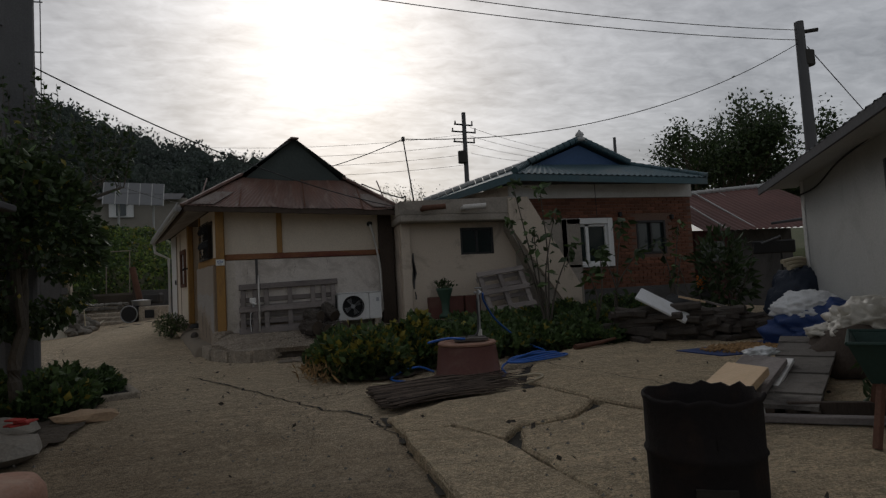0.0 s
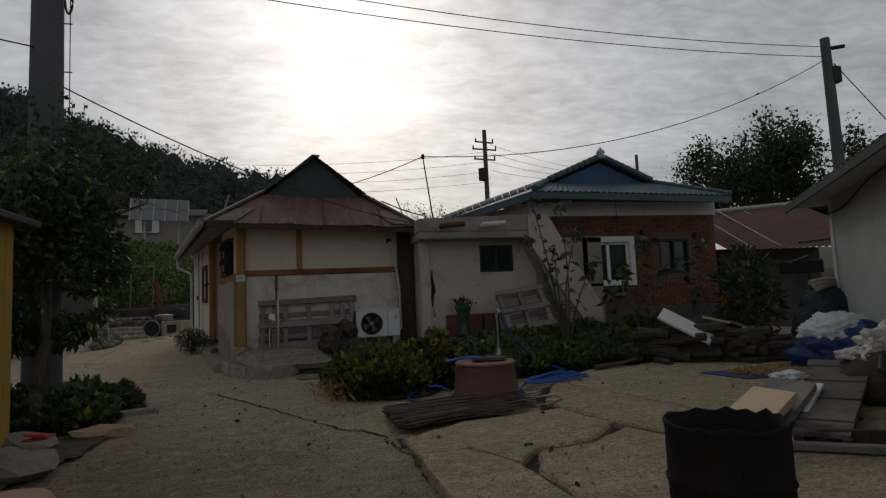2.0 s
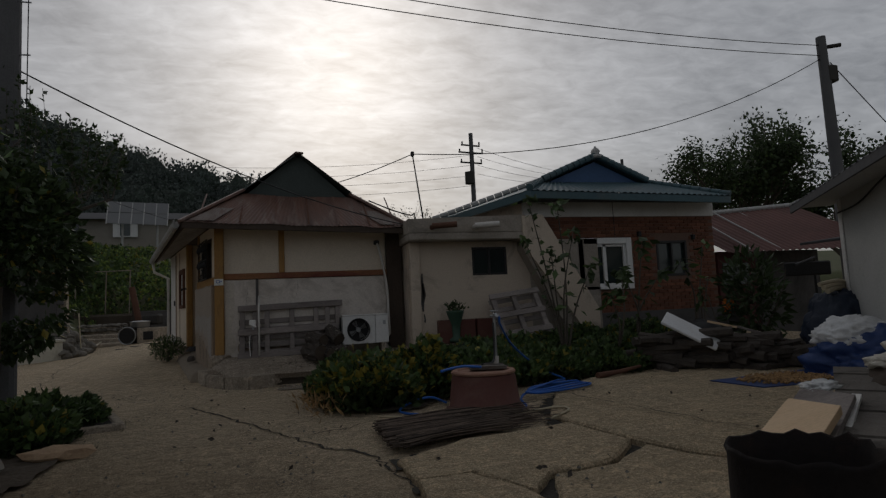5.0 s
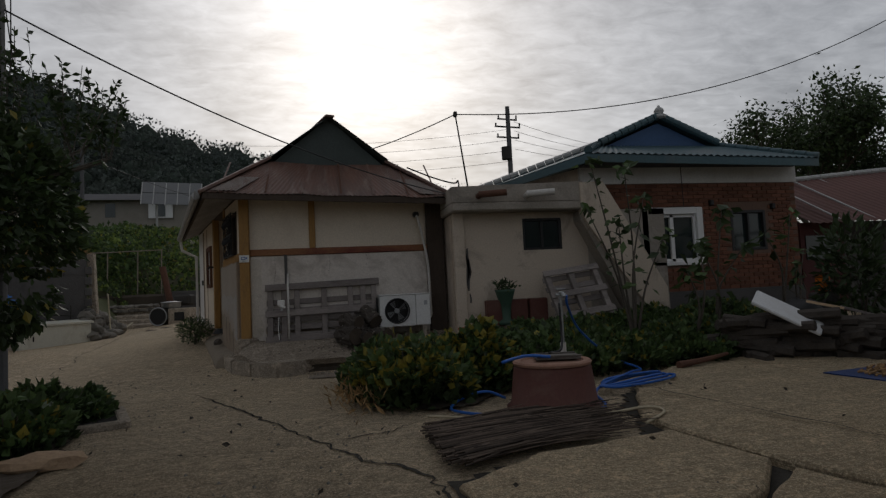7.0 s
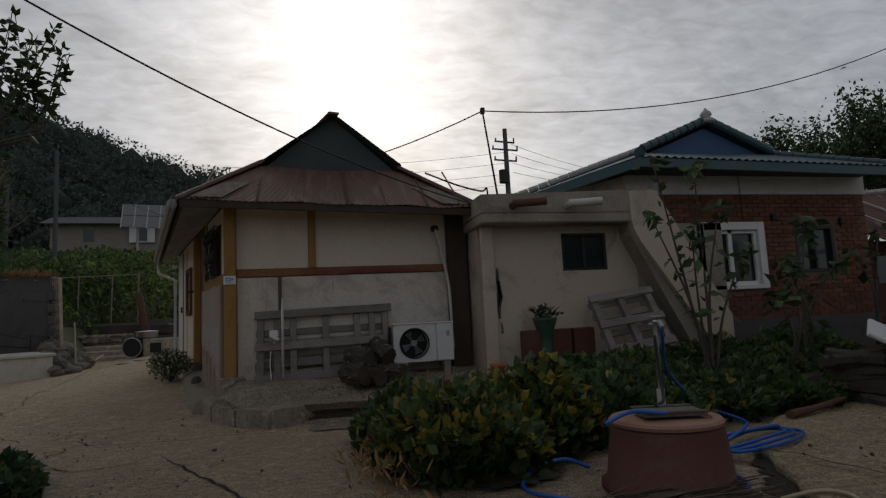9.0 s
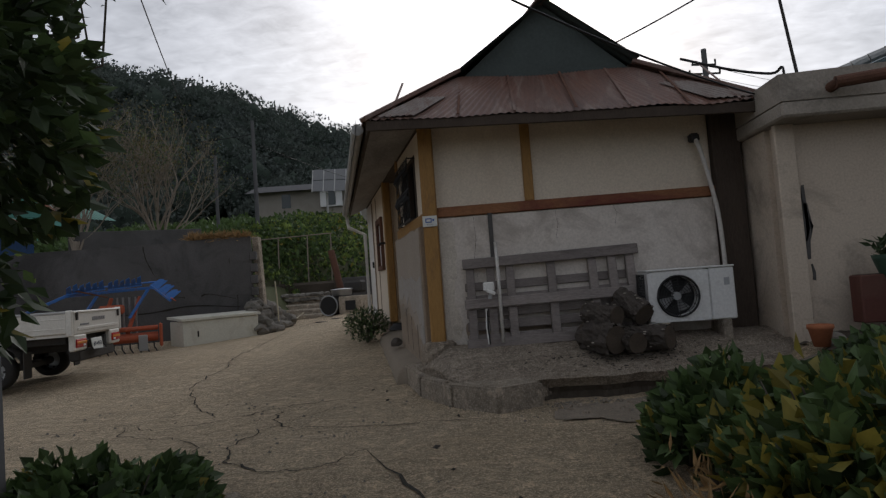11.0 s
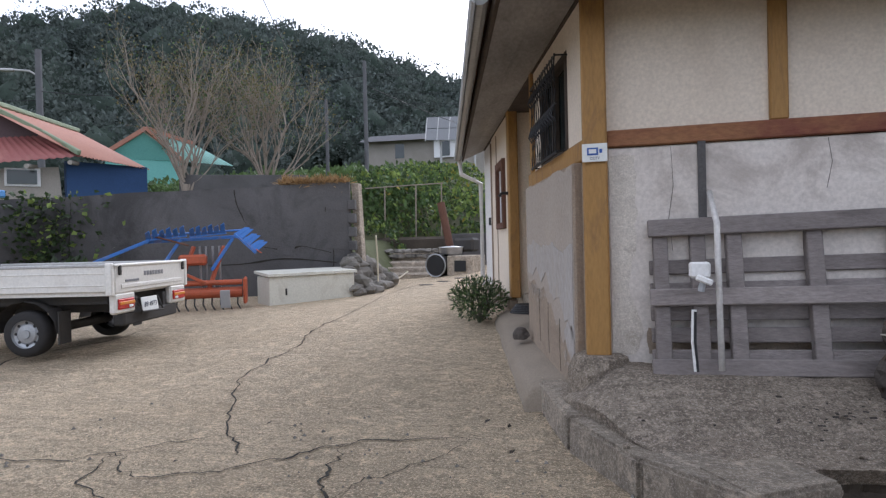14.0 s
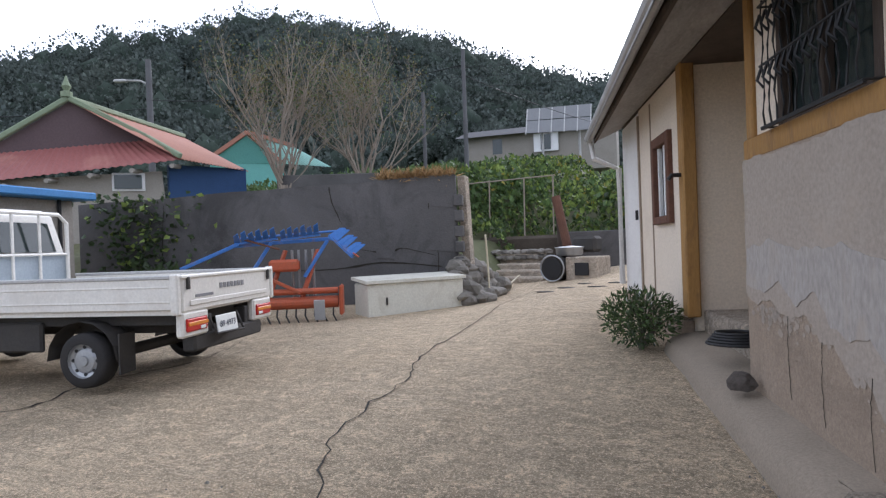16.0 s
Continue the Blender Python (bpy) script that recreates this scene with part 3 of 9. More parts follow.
def smooth_path(ctrl, steps=8):
    """Catmull-Rom points through the given ones."""
    c = [Vector(p) for p in ctrl]
    c = [c[0] * 2 - c[1]] + c + [c[-1] * 2 - c[-2]]
    pts = []
    for i in range(1, len(c) - 2):
        p0, p1, p2, p3 = c[i - 1:i + 3]
        for k in range(steps):
            t = k / steps
            pts.append(0.5 * ((2 * p1) + (p2 - p0) * t + (2 * p0 - 5 * p1 + 4 * p2 - p3) * t * t + (3 * p1 - p0 - 3 * p2 + p3) * t ** 3))
    return pts + [c[-2]]


def lathe(bm, at, profile, n=24, closed_top=True):
    """A turned body: profile of (radius, height)."""
    rings = []
    for r, z in profile:
        rings.append([bm.verts.new((at[0] + r * math.cos(2 * math.pi * j / n), at[1] + r * math.sin(2 * math.pi * j / n), at[2] + z)) for j in range(n)])
    for a, b in zip(rings, rings[1:]):
        for j in range(n):
            bm.faces.new((a[j], a[(j + 1) % n], b[(j + 1) % n], b[j]))
    bm.faces.new(rings[0][::-1])
    if closed_top:
        bm.faces.new(rings[-1])
    return bm


def prism(bm, outline, z0, z1, m=None):
    """An upright prism over a plan outline; z0 and z1 may be functions of x, y."""
    f0 = z0 if callable(z0) else (lambda x, y: z0)
    f1 = z1 if callable(z1) else (lambda x, y: z1)
    m = m or Matrix.Identity(4)
    lo = [bm.verts.new(m @ Vector((x, y, f0(x, y)))) for x, y in outline]
    hi = [bm.verts.new(m @ Vector((x, y, f1(x, y)))) for x, y in outline]
    bm.faces.new(lo[::-1])
    bm.faces.new(hi)
    k = len(outline)
    for i in range(k):
        bm.faces.new((lo[i], lo[(i + 1) % k], hi[(i + 1) % k], hi[i]))
    return bm


def sheet(bm, a, b, c, d, waves=0, amp=0.012, thick=0.006, rows=2):
    """A sheet over corners a-b (low edge) and d-c (high edge), corrugated across a-b."""
    a, b, c, d = (Vector(v) for v in (a, b, c, d))
    nrm = (b - a).cross(d - a).normalized()
    n = max(1, waves * 4)
    for off in (0.0, -thick):
        rws = []
        for i in range(rows + 1):
            v = i / rows
            row = []
            for j in range(n + 1):
                u = j / n
                p = (a.lerp(b, u)).lerp(d.lerp(c, u), v)
                w = amp * math.sin(2 * math.pi * waves * u) if waves else 0
                row.append(bm.verts.new(p + nrm * (w + off)))
            rws.append(row)
        for r0, r1 in zip(rws, rws[1:]):
            for j in range(n):
                bm.faces.new((r0[j], r0[j + 1], r1[j + 1], r1[j]))
    return bm


def leaf_mesh(name, places, size, mat, rng, aspect=1.5, droop=0.4, mats=(), upright=False):
    """Many folded leaves, one mesh. places: (point, outward direction) pairs; mats: (material, share) extras."""
    places = list(places)
    k = len(places)
    P = np.array([p for p, _ in places], float)
    D = np.array([d for _, d in places], float)
    D = D + rng.normal(0, 0.55, (k, 3))
    D[:, 2] -= droop * rng.random(k)
    D /= np.linalg.norm(D, axis=1)[:, None] + 1e-9
    S = np.cross(D, rng.normal(0, 1, (k, 3)))
    S /= np.linalg.norm(S, axis=1)[:, None] + 1e-9
    N = np.cross(D, S)
    L = size * (0.6 + 0.8 * rng.random(k))[:, None]
    W = L / aspect * 0.5
    v = np.stack([P, P + D * L * 0.45 + S * W + N * W * 0.3, P + D * L, P + D * L * 0.45 - S * W + N * W * 0.3], 1).reshape(-1, 3)
    i = np.arange(k)[:, None] * 4
    tri = np.concatenate([i + [0, 1, 2], i + [0, 2, 3]], 1).reshape(-1, 3)
    me = bpy.data.meshes.new(name)
    me.from_pydata(v.tolist(), [], tri.tolist())
    me.materials.append(mat)
    if mats:
        pick = np.zeros(k, int)
        r = rng.random(k)
        acc = 0.0
        for q, (mm, share) in enumerate(mats):
            me.materials.append(mm)
            pick[(r >= acc) & (r < acc + share)] = q + 1
            acc += share
        me.polygons.foreach_set("material_index", np.repeat(pick, 2))
    return me


def leaves(name, places, size, mat, rng, parent=None, label="", **kw):
    ob = new(name, leaf_mesh(name, places, size, mat, rng, **kw))
    if parent is not None:
        ob.parent = parent
        ob.matrix_parent_inverse = ROOT[parent].inverted()
        ROOT[ob] = ROOT[parent]
    if label:
        ob["label"] = label
    return ob


def words(name, text, at, size, mat, parent=None, m=None, squeeze=1.0):
    """Flat lettering from the built-in font as a mesh, facing the way m turns it."""
    cu = bpy.data.curves.new(name, "FONT")
    cu.body, cu.size, cu.extrude, cu.align_x, cu.align_y = text, size, 0.001, "CENTER", "CENTER"
    tmp = bpy.data.objects.new(name, cu)
    scene.collection.objects.link(tmp)
    me = bpy.data.meshes.new_from_object(tmp.evaluated_get(bpy.context.evaluated_depsgraph_get()))
    bpy.data.objects.remove(tmp)
    me.transform(Matrix.Translation(at) @ (m or Matrix.Identity(4)) @ Matrix.Diagonal((squeeze, 1, 1, 1)))
    if parent is not None:
        me.transform(ROOT[parent].inverted())
    me.materials.clear()
    me.materials.append(mat)
    ob = new(name, me)
    if parent is not None:
        ob.parent = parent
        ROOT[ob] = ROOT[parent]
    return ob


def smoothstep(a, b, x):
    t = min(1.0, max(0.0, (x - a) / (b - a)))
    return t * t * (3 - 2 * t)


# ---- ground ----
def ground_z(x, y):
    """Height of the ground: a yard rising to the back, a bank, and a far slope."""
    z = max(0.0, y) * (0.028 + 0.03 * smoothstep(-5, -1.5, x)) if y < 12 else 12 * (0.028 + 0.03 * smoothstep(-5, -1.5, x))
    z -= 0.02 * smoothstep(-3, -8, y) * 2
    if y > 12.5:
        z += 1.3 * smoothstep(13.2, 15.5, y) + 0.16 * max(0, min(y, 30) - 15)
    if x < -5 and y > 7:
        z += 1.0 * smoothstep(8, 11, y) * smoothstep(-5, -6.2, x)
    z += 0.35 * smoothstep(-3.0, -1.2, y) * smoothstep(2.4, 3.6, x) * smoothstep(14, 10, x)
    return z


def axis(stops):
    vals = []
    for a, b, s in stops:
        vals += list(np.arange(a, b, s))
    return vals + [stops[-1][1]]


gx = axis([(-900, -60, 70), (-60, -14, 3.0), (-14, 12, 0.25), (12, 60, 3.0), (60, 900, 70)])
gy = axis([(-900, -60, 70), (-60, -16, 3.0), (-16, 18, 0.25), (18, 60, 3.0), (60, 900, 70)])
gv = []
for y in gy:
    for x in gx:
        far = max(abs(x), abs(y))
        z = ground_z(x, min(y, 70)) if far < 300 else ground_z(max(-60, min(60, x)), min(y, 70))
        z += 0.012 * noise.noise((x * 1.1, y * 1.1, 3.0)) if far < 40 else 0
        gv.append((x, y, z))
W_ = len(gx)
gf = [(j * W_ + i, j * W_ + i + 1, (j + 1) * W_ + i + 1, (j + 1) * W_ + i) for j in range(len(gy) - 1) for i in range(W_ - 1)]
gme = bpy.data.meshes.new("ground")
gme.from_pydata(gv, [], gf)
for mt in (M["concrete"], M["field"]):
    gme.materials.append(mt)
idx = []
for f in gf:
    cx = (gv[f[0]][0] + gv[f[2]][0]) / 2
    cy = (gv[f[0]][1] + gv[f[2]][1]) / 2
    wob = 0.25 * noise.noise((cx * 0.9, cy * 0.9, 0))
    if cx < -16 or cx > 14 or cy > 12.6 + wob or cy < -20 or (cx < -5.0 and cy > 7.4):
        idx.append(1)
    else:
        idx.append(0)
gme.polygons.foreach_set("material_index", idx)
gme.polygons.foreach_set("use_smooth", [True] * len(gf))
ground = tagged(new("ground", gme), "cracked tan concrete yard with soil beds and grassy slopes", "ground", kind="structure")


def soil_patch(name, outline, lift, label, mat, step=0.07, rough=0.02):
    """An uneven patch of earth with a ragged edge, following the ground."""
    xs, ys = [p[0] for p in outline], [p[1] for p in outline]

    def inside(x, y):
        hit = False
        for (x0, y0), (x1, y1) in zip(outline, outline[1:] + outline[:1]):
            if (y0 > y) != (y1 > y) and x < (x1 - x0) * (y - y0) / (y1 - y0) + x0:
                hit = not hit
        return hit

    nx, ny = int((max(xs) - min(xs)) / step), int((max(ys) - min(ys)) / step)
    vs, fs, at = [], [], {}
    for j in range(ny + 1):
        for i in range(nx + 1):
            x, y = min(xs) + i * step, min(ys) + j * step
            wx, wy = 0.14 * noise.noise((x * 2.5, y * 2.5, 0)), 0.14 * noise.noise((x * 2.5, y * 2.5, 9))
            if inside(x + wx, y + wy):
                at[i, j] = len(vs)
                e = 0.03 * noise.noise((x * 9, y * 9, 1))
                vs.append((x + e, y - e, ground_z(x, y) + lift + rough * noise.noise((x * 5, y * 5, 4)) + rough * 0.6 * noise.noise((x * 17, y * 17, 4))))
    for (i, j), a in at.items():
        q = [at.get(k) for k in ((i + 1, j), (i + 1, j + 1), (i, j + 1))]
        if None not in q:
            fs.append((a, *q))
    me = bpy.data.meshes.new(name)
    me.from_pydata(vs, [], fs)
    me.materials.append(mat)
    return tagged(new(name, me), label, "soil", kind="structure")


soil_patch("garden_soil", [(1.5, -4.25), (2.4, -4.5), (3.0, -3.9), (4.4, -3.1), (6.9, -2.9), (9.2, -2.4), (9.6, -0.5), (3.3, -0.6), (3.2, -1.35), (2.4, -1.6), (1.5, -2.4)], 0.03, "dark earth of the garden bed", M["soil"])
soil_patch("verge_soil", [(-0.95, -7.6), (-0.7, -5.6), (-0.95, -3.3), (-1.2, -2.6), (-2.6, -2.6), (-2.9, -5.6), (-1.3, -7.8)], 0.03, "dark stony earth of the verge", M["soil"])
soil_patch("gravel_strip", [(0.95, -1.2), (3.4, -1.05), (3.3, -1.6), (1.9, -2.2), (1.0, -1.7)], 0.012, "dark gritty strip below the terrace", M["gravel"], 0.05, 0.01)
soil_patch("joint_dirt", [(1.84, -6.3), (3.4, -5.7), (3.5, -5.2), (4.2, -4.0), (4.6, -4.2), (4.6, -8.4), (2.9, -8.6), (2.8, -10.4), (1.84, -10.4)], 0.012, "dark dirt between the broken slabs", M["crack"], 0.08, 0.006)


def crack(ctrl, width, name="crack"):
    """A jagged dirt-filled crack lying in the yard."""
    pts = smooth_path([(x, y, 0) for x, y in ctrl], 10)
    bm = B()
    prev = None
    for i, p in enumerate(pts):
        d = (pts[min(i + 1, len(pts) - 1)] - pts[max(i - 1, 0)]).normalized()
        s = Vector((-d.y, d.x, 0))
        p = p + s * (0.06 * noise.noise((p.x * 5, p.y * 5, 1.0)) + 0.05 * noise.noise((p.x * 17, p.y * 17, 4.0)) + 0.012 * (random.random() - 0.5))
        w = 0.62 * width * (0.35 + 1.1 * abs(noise.noise((p.x * 3.3, p.y * 3.3, 7.0))) + 0.25 * random.random())
        w *= 0.25 + 0.75 * min(1, i / 6, (len(pts) - 1 - i) / 6)
        a, b = p + s * w, p - s * w
        row = [bm.verts.new((q.x, q.y, ground_z(q.x, q.y) + 0.012 * noise.noise((q.x * 1.1, q.y * 1.1, 3.0)) + 0.008)) for q in (a, b)]
        if prev:
            bm.faces.new((prev[0], row[0], row[1], prev[1]))
        prev = row
    return solo(name, bm, M["crack"], "dark dirt-filled crack in the yard concrete", "crack", "yard cracks", "structure")


def jag(outline, step=0.12, amp=0.03):
    """An outline with broken, uneven edges."""
    pts = []
    for (x0, y0), (x1, y1) in zip(outline, outline[1:] + outline[:1]):
        L = math.hypot(x1 - x0, y1 - y0)
        n = max(1, int(L / step))
        nx, ny = -(y1 - y0) / L, (x1 - x0) / L
        for k in range(n):
            t = k / n
            x, y = x0 + (x1 - x0) * t, y0 + (y1 - y0) * t
            w = amp * noise.noise((x * 4, y * 4, 2.0)) + amp * 0.6 * noise.noise((x * 13, y * 13, 5.0))
            pts.append((x + nx * w, y + ny * w))
    return pts


# ---- old timber-framed house (front along x, side wall along SD) ----
SD, SO = Vector((-0.2773, 0.9608, 0)), Vector((-0.9608, -0.2773, 0))


def side(a, o, z):
    """Along the side wall, outward from it, and height."""
    return SD * a + SO * o + Vector((0, 0, z))


SM = Matrix((SD, SO, Vector((0, 0, 1)))).transposed().to_4x4()


def sbox(bm, a0, a1, o0, o1, z0, z1, bevel=0.0):
    c = side((a0 + a1) / 2, (o0 + o1) / 2, (z0 + z1) / 2)
    return box(bm, c, (a1 - a0, o1 - o0, z1 - z0), SM, bevel)


def xbox(bm, x0, x1, y0, y1, z0, z1, bevel=0.0, m=None):
    return box(bm, ((x0 + x1) / 2, (y0 + y1) / 2, (z0 + z1) / 2), (x1 - x0, y1 - y0, z1 - z0), m, bevel)


def holed_wall(x0, x1, z0, z1, y0, y1, holes):
    """One wall mesh along x, with openings (x0, x1, z0, z1) right through it."""
    xs = sorted({x0, x1, *(v for q in holes for v in q[:2])})
    zs = sorted({z0, z1, *(v for q in holes for v in q[2:])})

    def solid(i, j):
        if not (0 <= i < len(xs) - 1 and 0 <= j < len(zs) - 1):
            return False
        cx, cz = (xs[i] + xs[i + 1]) / 2, (zs[j] + zs[j + 1]) / 2
        return not any(a < cx < b and c < cz < d for a, b, c, d in holes)

    bm = B()
    F = {(i, j): bm.verts.new((x, y0, z)) for i, x in enumerate(xs) for j, z in enumerate(zs)}
    K = {(i, j): bm.verts.new((x, y1, z)) for i, x in enumerate(xs) for j, z in enumerate(zs)}
    for i in range(len(xs) - 1):
        for j in range(len(zs) - 1):
            if not solid(i, j):
                continue
            q = [(i, j), (i + 1, j), (i + 1, j + 1), (i, j + 1)]
            bm.faces.new([F[k] for k in q])
            bm.faces.new([K[k] for k in q[::-1]])
            for a, b, di, dj in ((q[0], q[1], 0, -1), (q[1], q[2], 1, 0), (q[2], q[3], 0, 1), (q[3], q[0], -1, 0)):
                if not solid(i + di, j + dj):
                    bm.faces.new((F[a], F[b], K[b], K[a]))
    return bm


def old_house():
    h = thing("old_house", (1.5, 3, 0.3), "old timber-framed house with cream plaster and rusty roof", "house")
    # front wall
    w = part("wall", xbox(B(), 0.07, 3.05, 0.06, 0.2, 0.3, 2.78), M["cream"], h, "cream plastered front wall")
    part("panel", xbox(B(), 0.075, 1.0, 0.035, 0.06, 1.86, 2.74), M["cream"], w)
    part("panel", xbox(B(), 1.1, 2.9, 0.035, 0.06, 1.86, 2.74), M["cream"], w)
    bm = B()
    xbox(bm, 0.075, 2.92, 0.015, 0.06, 0.36, 1.75, 0.01)
    lower = part("lower_wall", bm, M["white"], h, "patchy whitewashed lower wall")
    part("batten", xbox(B(), 0.60, 0.645, -0.002, 0.015, 1.2, 1.76), M["old_concrete"], w, "grey render strip")
    part("corner_post", bar(B(), (0, 0, 0.46), (0, 0.0, 2.74), 0.15, 0.15, 0.012, (0, 1, 0)), M["ochre"], h, "ochre-painted timber corner post")
    part("post", xbox(B(), 1.0, 1.1, 0.0, 0.06, 1.86, 2.78, 0.008), M["ochre"], h, "ochre-painted timber mullion")
    part("beam", xbox(B(), 0.075, 2.95, -0.005, 0.06, 1.755, 1.86, 0.008), M["beam"], h, "flaking brown painted beam")
    part("end_post", xbox(B(), 2.93, 3.22, -0.04, 0.14, 0.4, 2.75, 0.015), M["darkwood"], h, "dark unpainted end post")
    bm = B()
    lathe(bm, (0, 0, 0.2), [(0.2, 0), (0.2, 0.17), (0.17, 0.25), (0.12, 0.27)], 11)
    for v in bm.verts:
        v.co += Vector((noise.noise(v.co * 6), noise.noise(v.co * 6 + Vector((9, 0, 0))), 0)) * 0.04
    part("base_stone", bm, M["terrace"], h)
    # side wall
    sw = part("side_wall", sbox(B(), 0.105, 1.87, 0.0, 0.115, 0.1, 1.68, 0.012), M["bare"], h, "bare brown render side wall")

    def skin(nm, ol, mat, parent, label, put):
        """A thin coat of paint or render with ragged edges, laid on a wall."""
        bm = B()
        pts = jag(ol, 0.022, 0.03)
        lo = [bm.verts.new(put(u, v, 0.0)) for u, v in pts]
        hi = [bm.verts.new(put(u, v, 0.004)) for u, v in pts]
        bm.faces.new(hi)
        for i in range(len(pts)):
            bm.faces.new((lo[i], lo[(i + 1) % len(pts)], hi[(i + 1) % len(pts)], hi[i]))
        return part(nm, bm, mat, parent, label)

    on_side = lambda u, v, o: side(u, 0.115 + o, v)
    on_front = lambda u, v, o: Vector((u, 0.014 - o, v))
    skin("whitewash", [(0.12, 1.67), (1.86, 1.67), (1.86, 0.86), (1.7, 0.80), (1.52, 0.84), (1.3, 0.78), (1.1, 0.80), (0.95, 0.70), (0.84, 0.71), (0.7, 0.58), (0.6, 0.60), (0.46, 0.46), (0.38, 0.50), (0.25, 0.34), (0.12, 0.30)], M["sidewash"], sw, "peeling whitewash in a tone darkened for the shaded side", on_side)
    lw_patches = [([(0.09, 1.70), (0.24, 1.70), (0.24, 1.25), (0.20, 0.9), (0.26, 0.6), (0.22, 0.46), (0.09, 0.46)], M["flaked"]), ([(0.3, 0.62), (1.2, 0.55), (1.2, 0.47), (0.3, 0.47)], M["bare"]),
                  ([(2.2, 1.5), (2.85, 1.62), (2.9, 1.0), (2.5, 1.1)], M["bare"])]
    part("side_strip", sbox(B(), 0.08, 0.105, -0.03, 0.06, 0.3, 1.66, 0.01), M["bare"], h)
    part("side_beam", sbox(B(), 0.07, 1.98, -0.02, 0.07, 1.684, 1.82, 0.01), M["ochre"], h, "ochre side beam")
    part("side_panel", sbox(B(), 0.07, 0.58, -0.05, 0.02, 1.82, 2.8), M["cream"], h)
    part("side_panel", sbox(B(), 1.56, 1.93, -0.05, 0.02, 1.82, 2.8), M["cream"], h)
    part("side_panel", sbox(B(), 0.58, 1.56, -0.05, 0.02, 2.56, 2.8), M["cream"], h)
    part("side_post", sbox(B(), 1.88, 1.98, -0.08, 0.05, 1.82, 2.8, 0.01), M["ochre"], h)
    for ol, mt in lw_patches[:2]:
        skin("bare_patch", ol, mt, lower, "bare weathered render", on_front)
    for pts in ([(1.30, 1.74), (1.32, 1.6), (1.29, 1.45)], [(0.45, 1.74), (0.46, 1.5), (0.43, 1.3), (0.45, 1.1)], [(1.9, 1.74), (1.93, 1.66), (1.9, 1.55)]):
        part("hairline_crack", tube(B(), [(x, 0.014, z) for x, z in pts], 0.0014, 4), M["crack"], lower)
    bm = B()
    rf = np.random.default_rng(77)
    for _ in range(150):
        u = rf.uniform(0.3, 1.8)
        v = (0.3 + 0.5 * smoothstep(0.2, 0.8, u)) - abs(rf.normal(0, 0.07))
        s = 0.006 + 0.022 * rf.random() ** 2
        c = [on_side(u + s * math.cos(a) * 1.3, v + s * math.sin(a) * (0.7 + 0.6 * rf.random()), 0.003) for a in np.linspace(0, 6.28, 7)[:-1]]
        if v > 0.3:
            bm.faces.new([bm.verts.new(q) for q in c])
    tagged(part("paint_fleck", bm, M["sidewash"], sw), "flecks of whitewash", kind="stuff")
    # whiter band where the old wash survives, block joints and cracks in the bare render
    on_wash = lambda u, v, o: side(u, 0.1195 + o, v)
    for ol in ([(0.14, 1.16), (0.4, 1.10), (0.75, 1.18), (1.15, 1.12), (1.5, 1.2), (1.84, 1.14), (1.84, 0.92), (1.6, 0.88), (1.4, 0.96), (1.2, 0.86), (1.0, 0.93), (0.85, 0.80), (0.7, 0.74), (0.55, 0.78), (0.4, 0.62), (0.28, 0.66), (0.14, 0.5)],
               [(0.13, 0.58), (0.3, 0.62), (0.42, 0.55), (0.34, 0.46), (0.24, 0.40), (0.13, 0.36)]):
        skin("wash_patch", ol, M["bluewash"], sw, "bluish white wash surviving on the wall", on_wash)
    for pts in ([(0.55, 0.62), (0.57, 0.45), (0.55, 0.24)], [(0.95, 0.70), (0.96, 0.5), (0.94, 0.3)], [(1.3, 0.78), (1.31, 0.6), (1.29, 0.34)]):
        part("hairline_crack", tube(B(), [side(q.x + 0.012 * noise.noise((q.y * 30, q.x * 9, 1)), 0.1205, q.y) for q in smooth_path([(u, v, 0) for u, v in pts], 8)], 0.0016, 4), M["crack"], sw)
    # recess
    part("recess_wall", sbox(B(), 1.85, 3.75, -0.85, -0.75, 0.35, 2.9), M["cream"], h, "cream back wall of the recess")
    part("recess_rail", sbox(B(), 1.95, 3.54, -0.75, -0.72, 1.5, 1.6), M["darkwood"], h)
    part("recess_sill", sbox(B(), 1.95, 3.54, -0.75, -0.70, 0.62, 0.74, 0.008), M["ochre"], h)
    part("recess_end", sbox(B(), 1.88, 1.95, -0.75, -0.05, 0.35, 2.85), M["cream"], h)
    part("recess_end", sbox(B(), 3.54, 3.62, -0.75, -0.05, 0.35, 2.85), M["cream"], h)
    part("recess_step", sbox(B(), 1.96, 3.52, -0.74, -0.1, 0.3, 0.56, 0.02), M["kerb"], h, "concrete step in the recess")
    part("second_post", sbox(B(), 3.46, 3.62, -0.07, 0.05, 0.5, 2.8, 0.012), M["ochre"], h, "ochre-painted timber post")
    # wall with small window, then the pale end bay
    part("back_wall", sbox(B(), 3.62, 3.92, -0.06, 0.03, 0.45, 2.8), M["cream"], h)
    part("back_wall", sbox(B(), 4.56, 5.4, -0.06, 0.03, 0.45, 2.8), M["cream"], h)
    part("back_wall", sbox(B(), 3.92, 4.56, -0.06, 0.03, 0.45, 1.36), M["cream"], h)
    part("back_wall", sbox(B(), 3.92, 4.56, -0.06, 0.03, 2.2, 2.8), M["cream"], h)
    part("seam", sbox(B(), 4.76, 4.79, 0.03, 0.04, 0.5, 2.7), M["bare"], h)
    part("seam", sbox(B(), 5.38, 5.44, 0.03, 0.05, 0.5, 2.7), M["bare"], h)
    part("end_bay", sbox(B(), 5.4, 6.6, -0.06, 0.02, 0.5, 2.75), M["whitepaint"], h, "pale painted end bay")
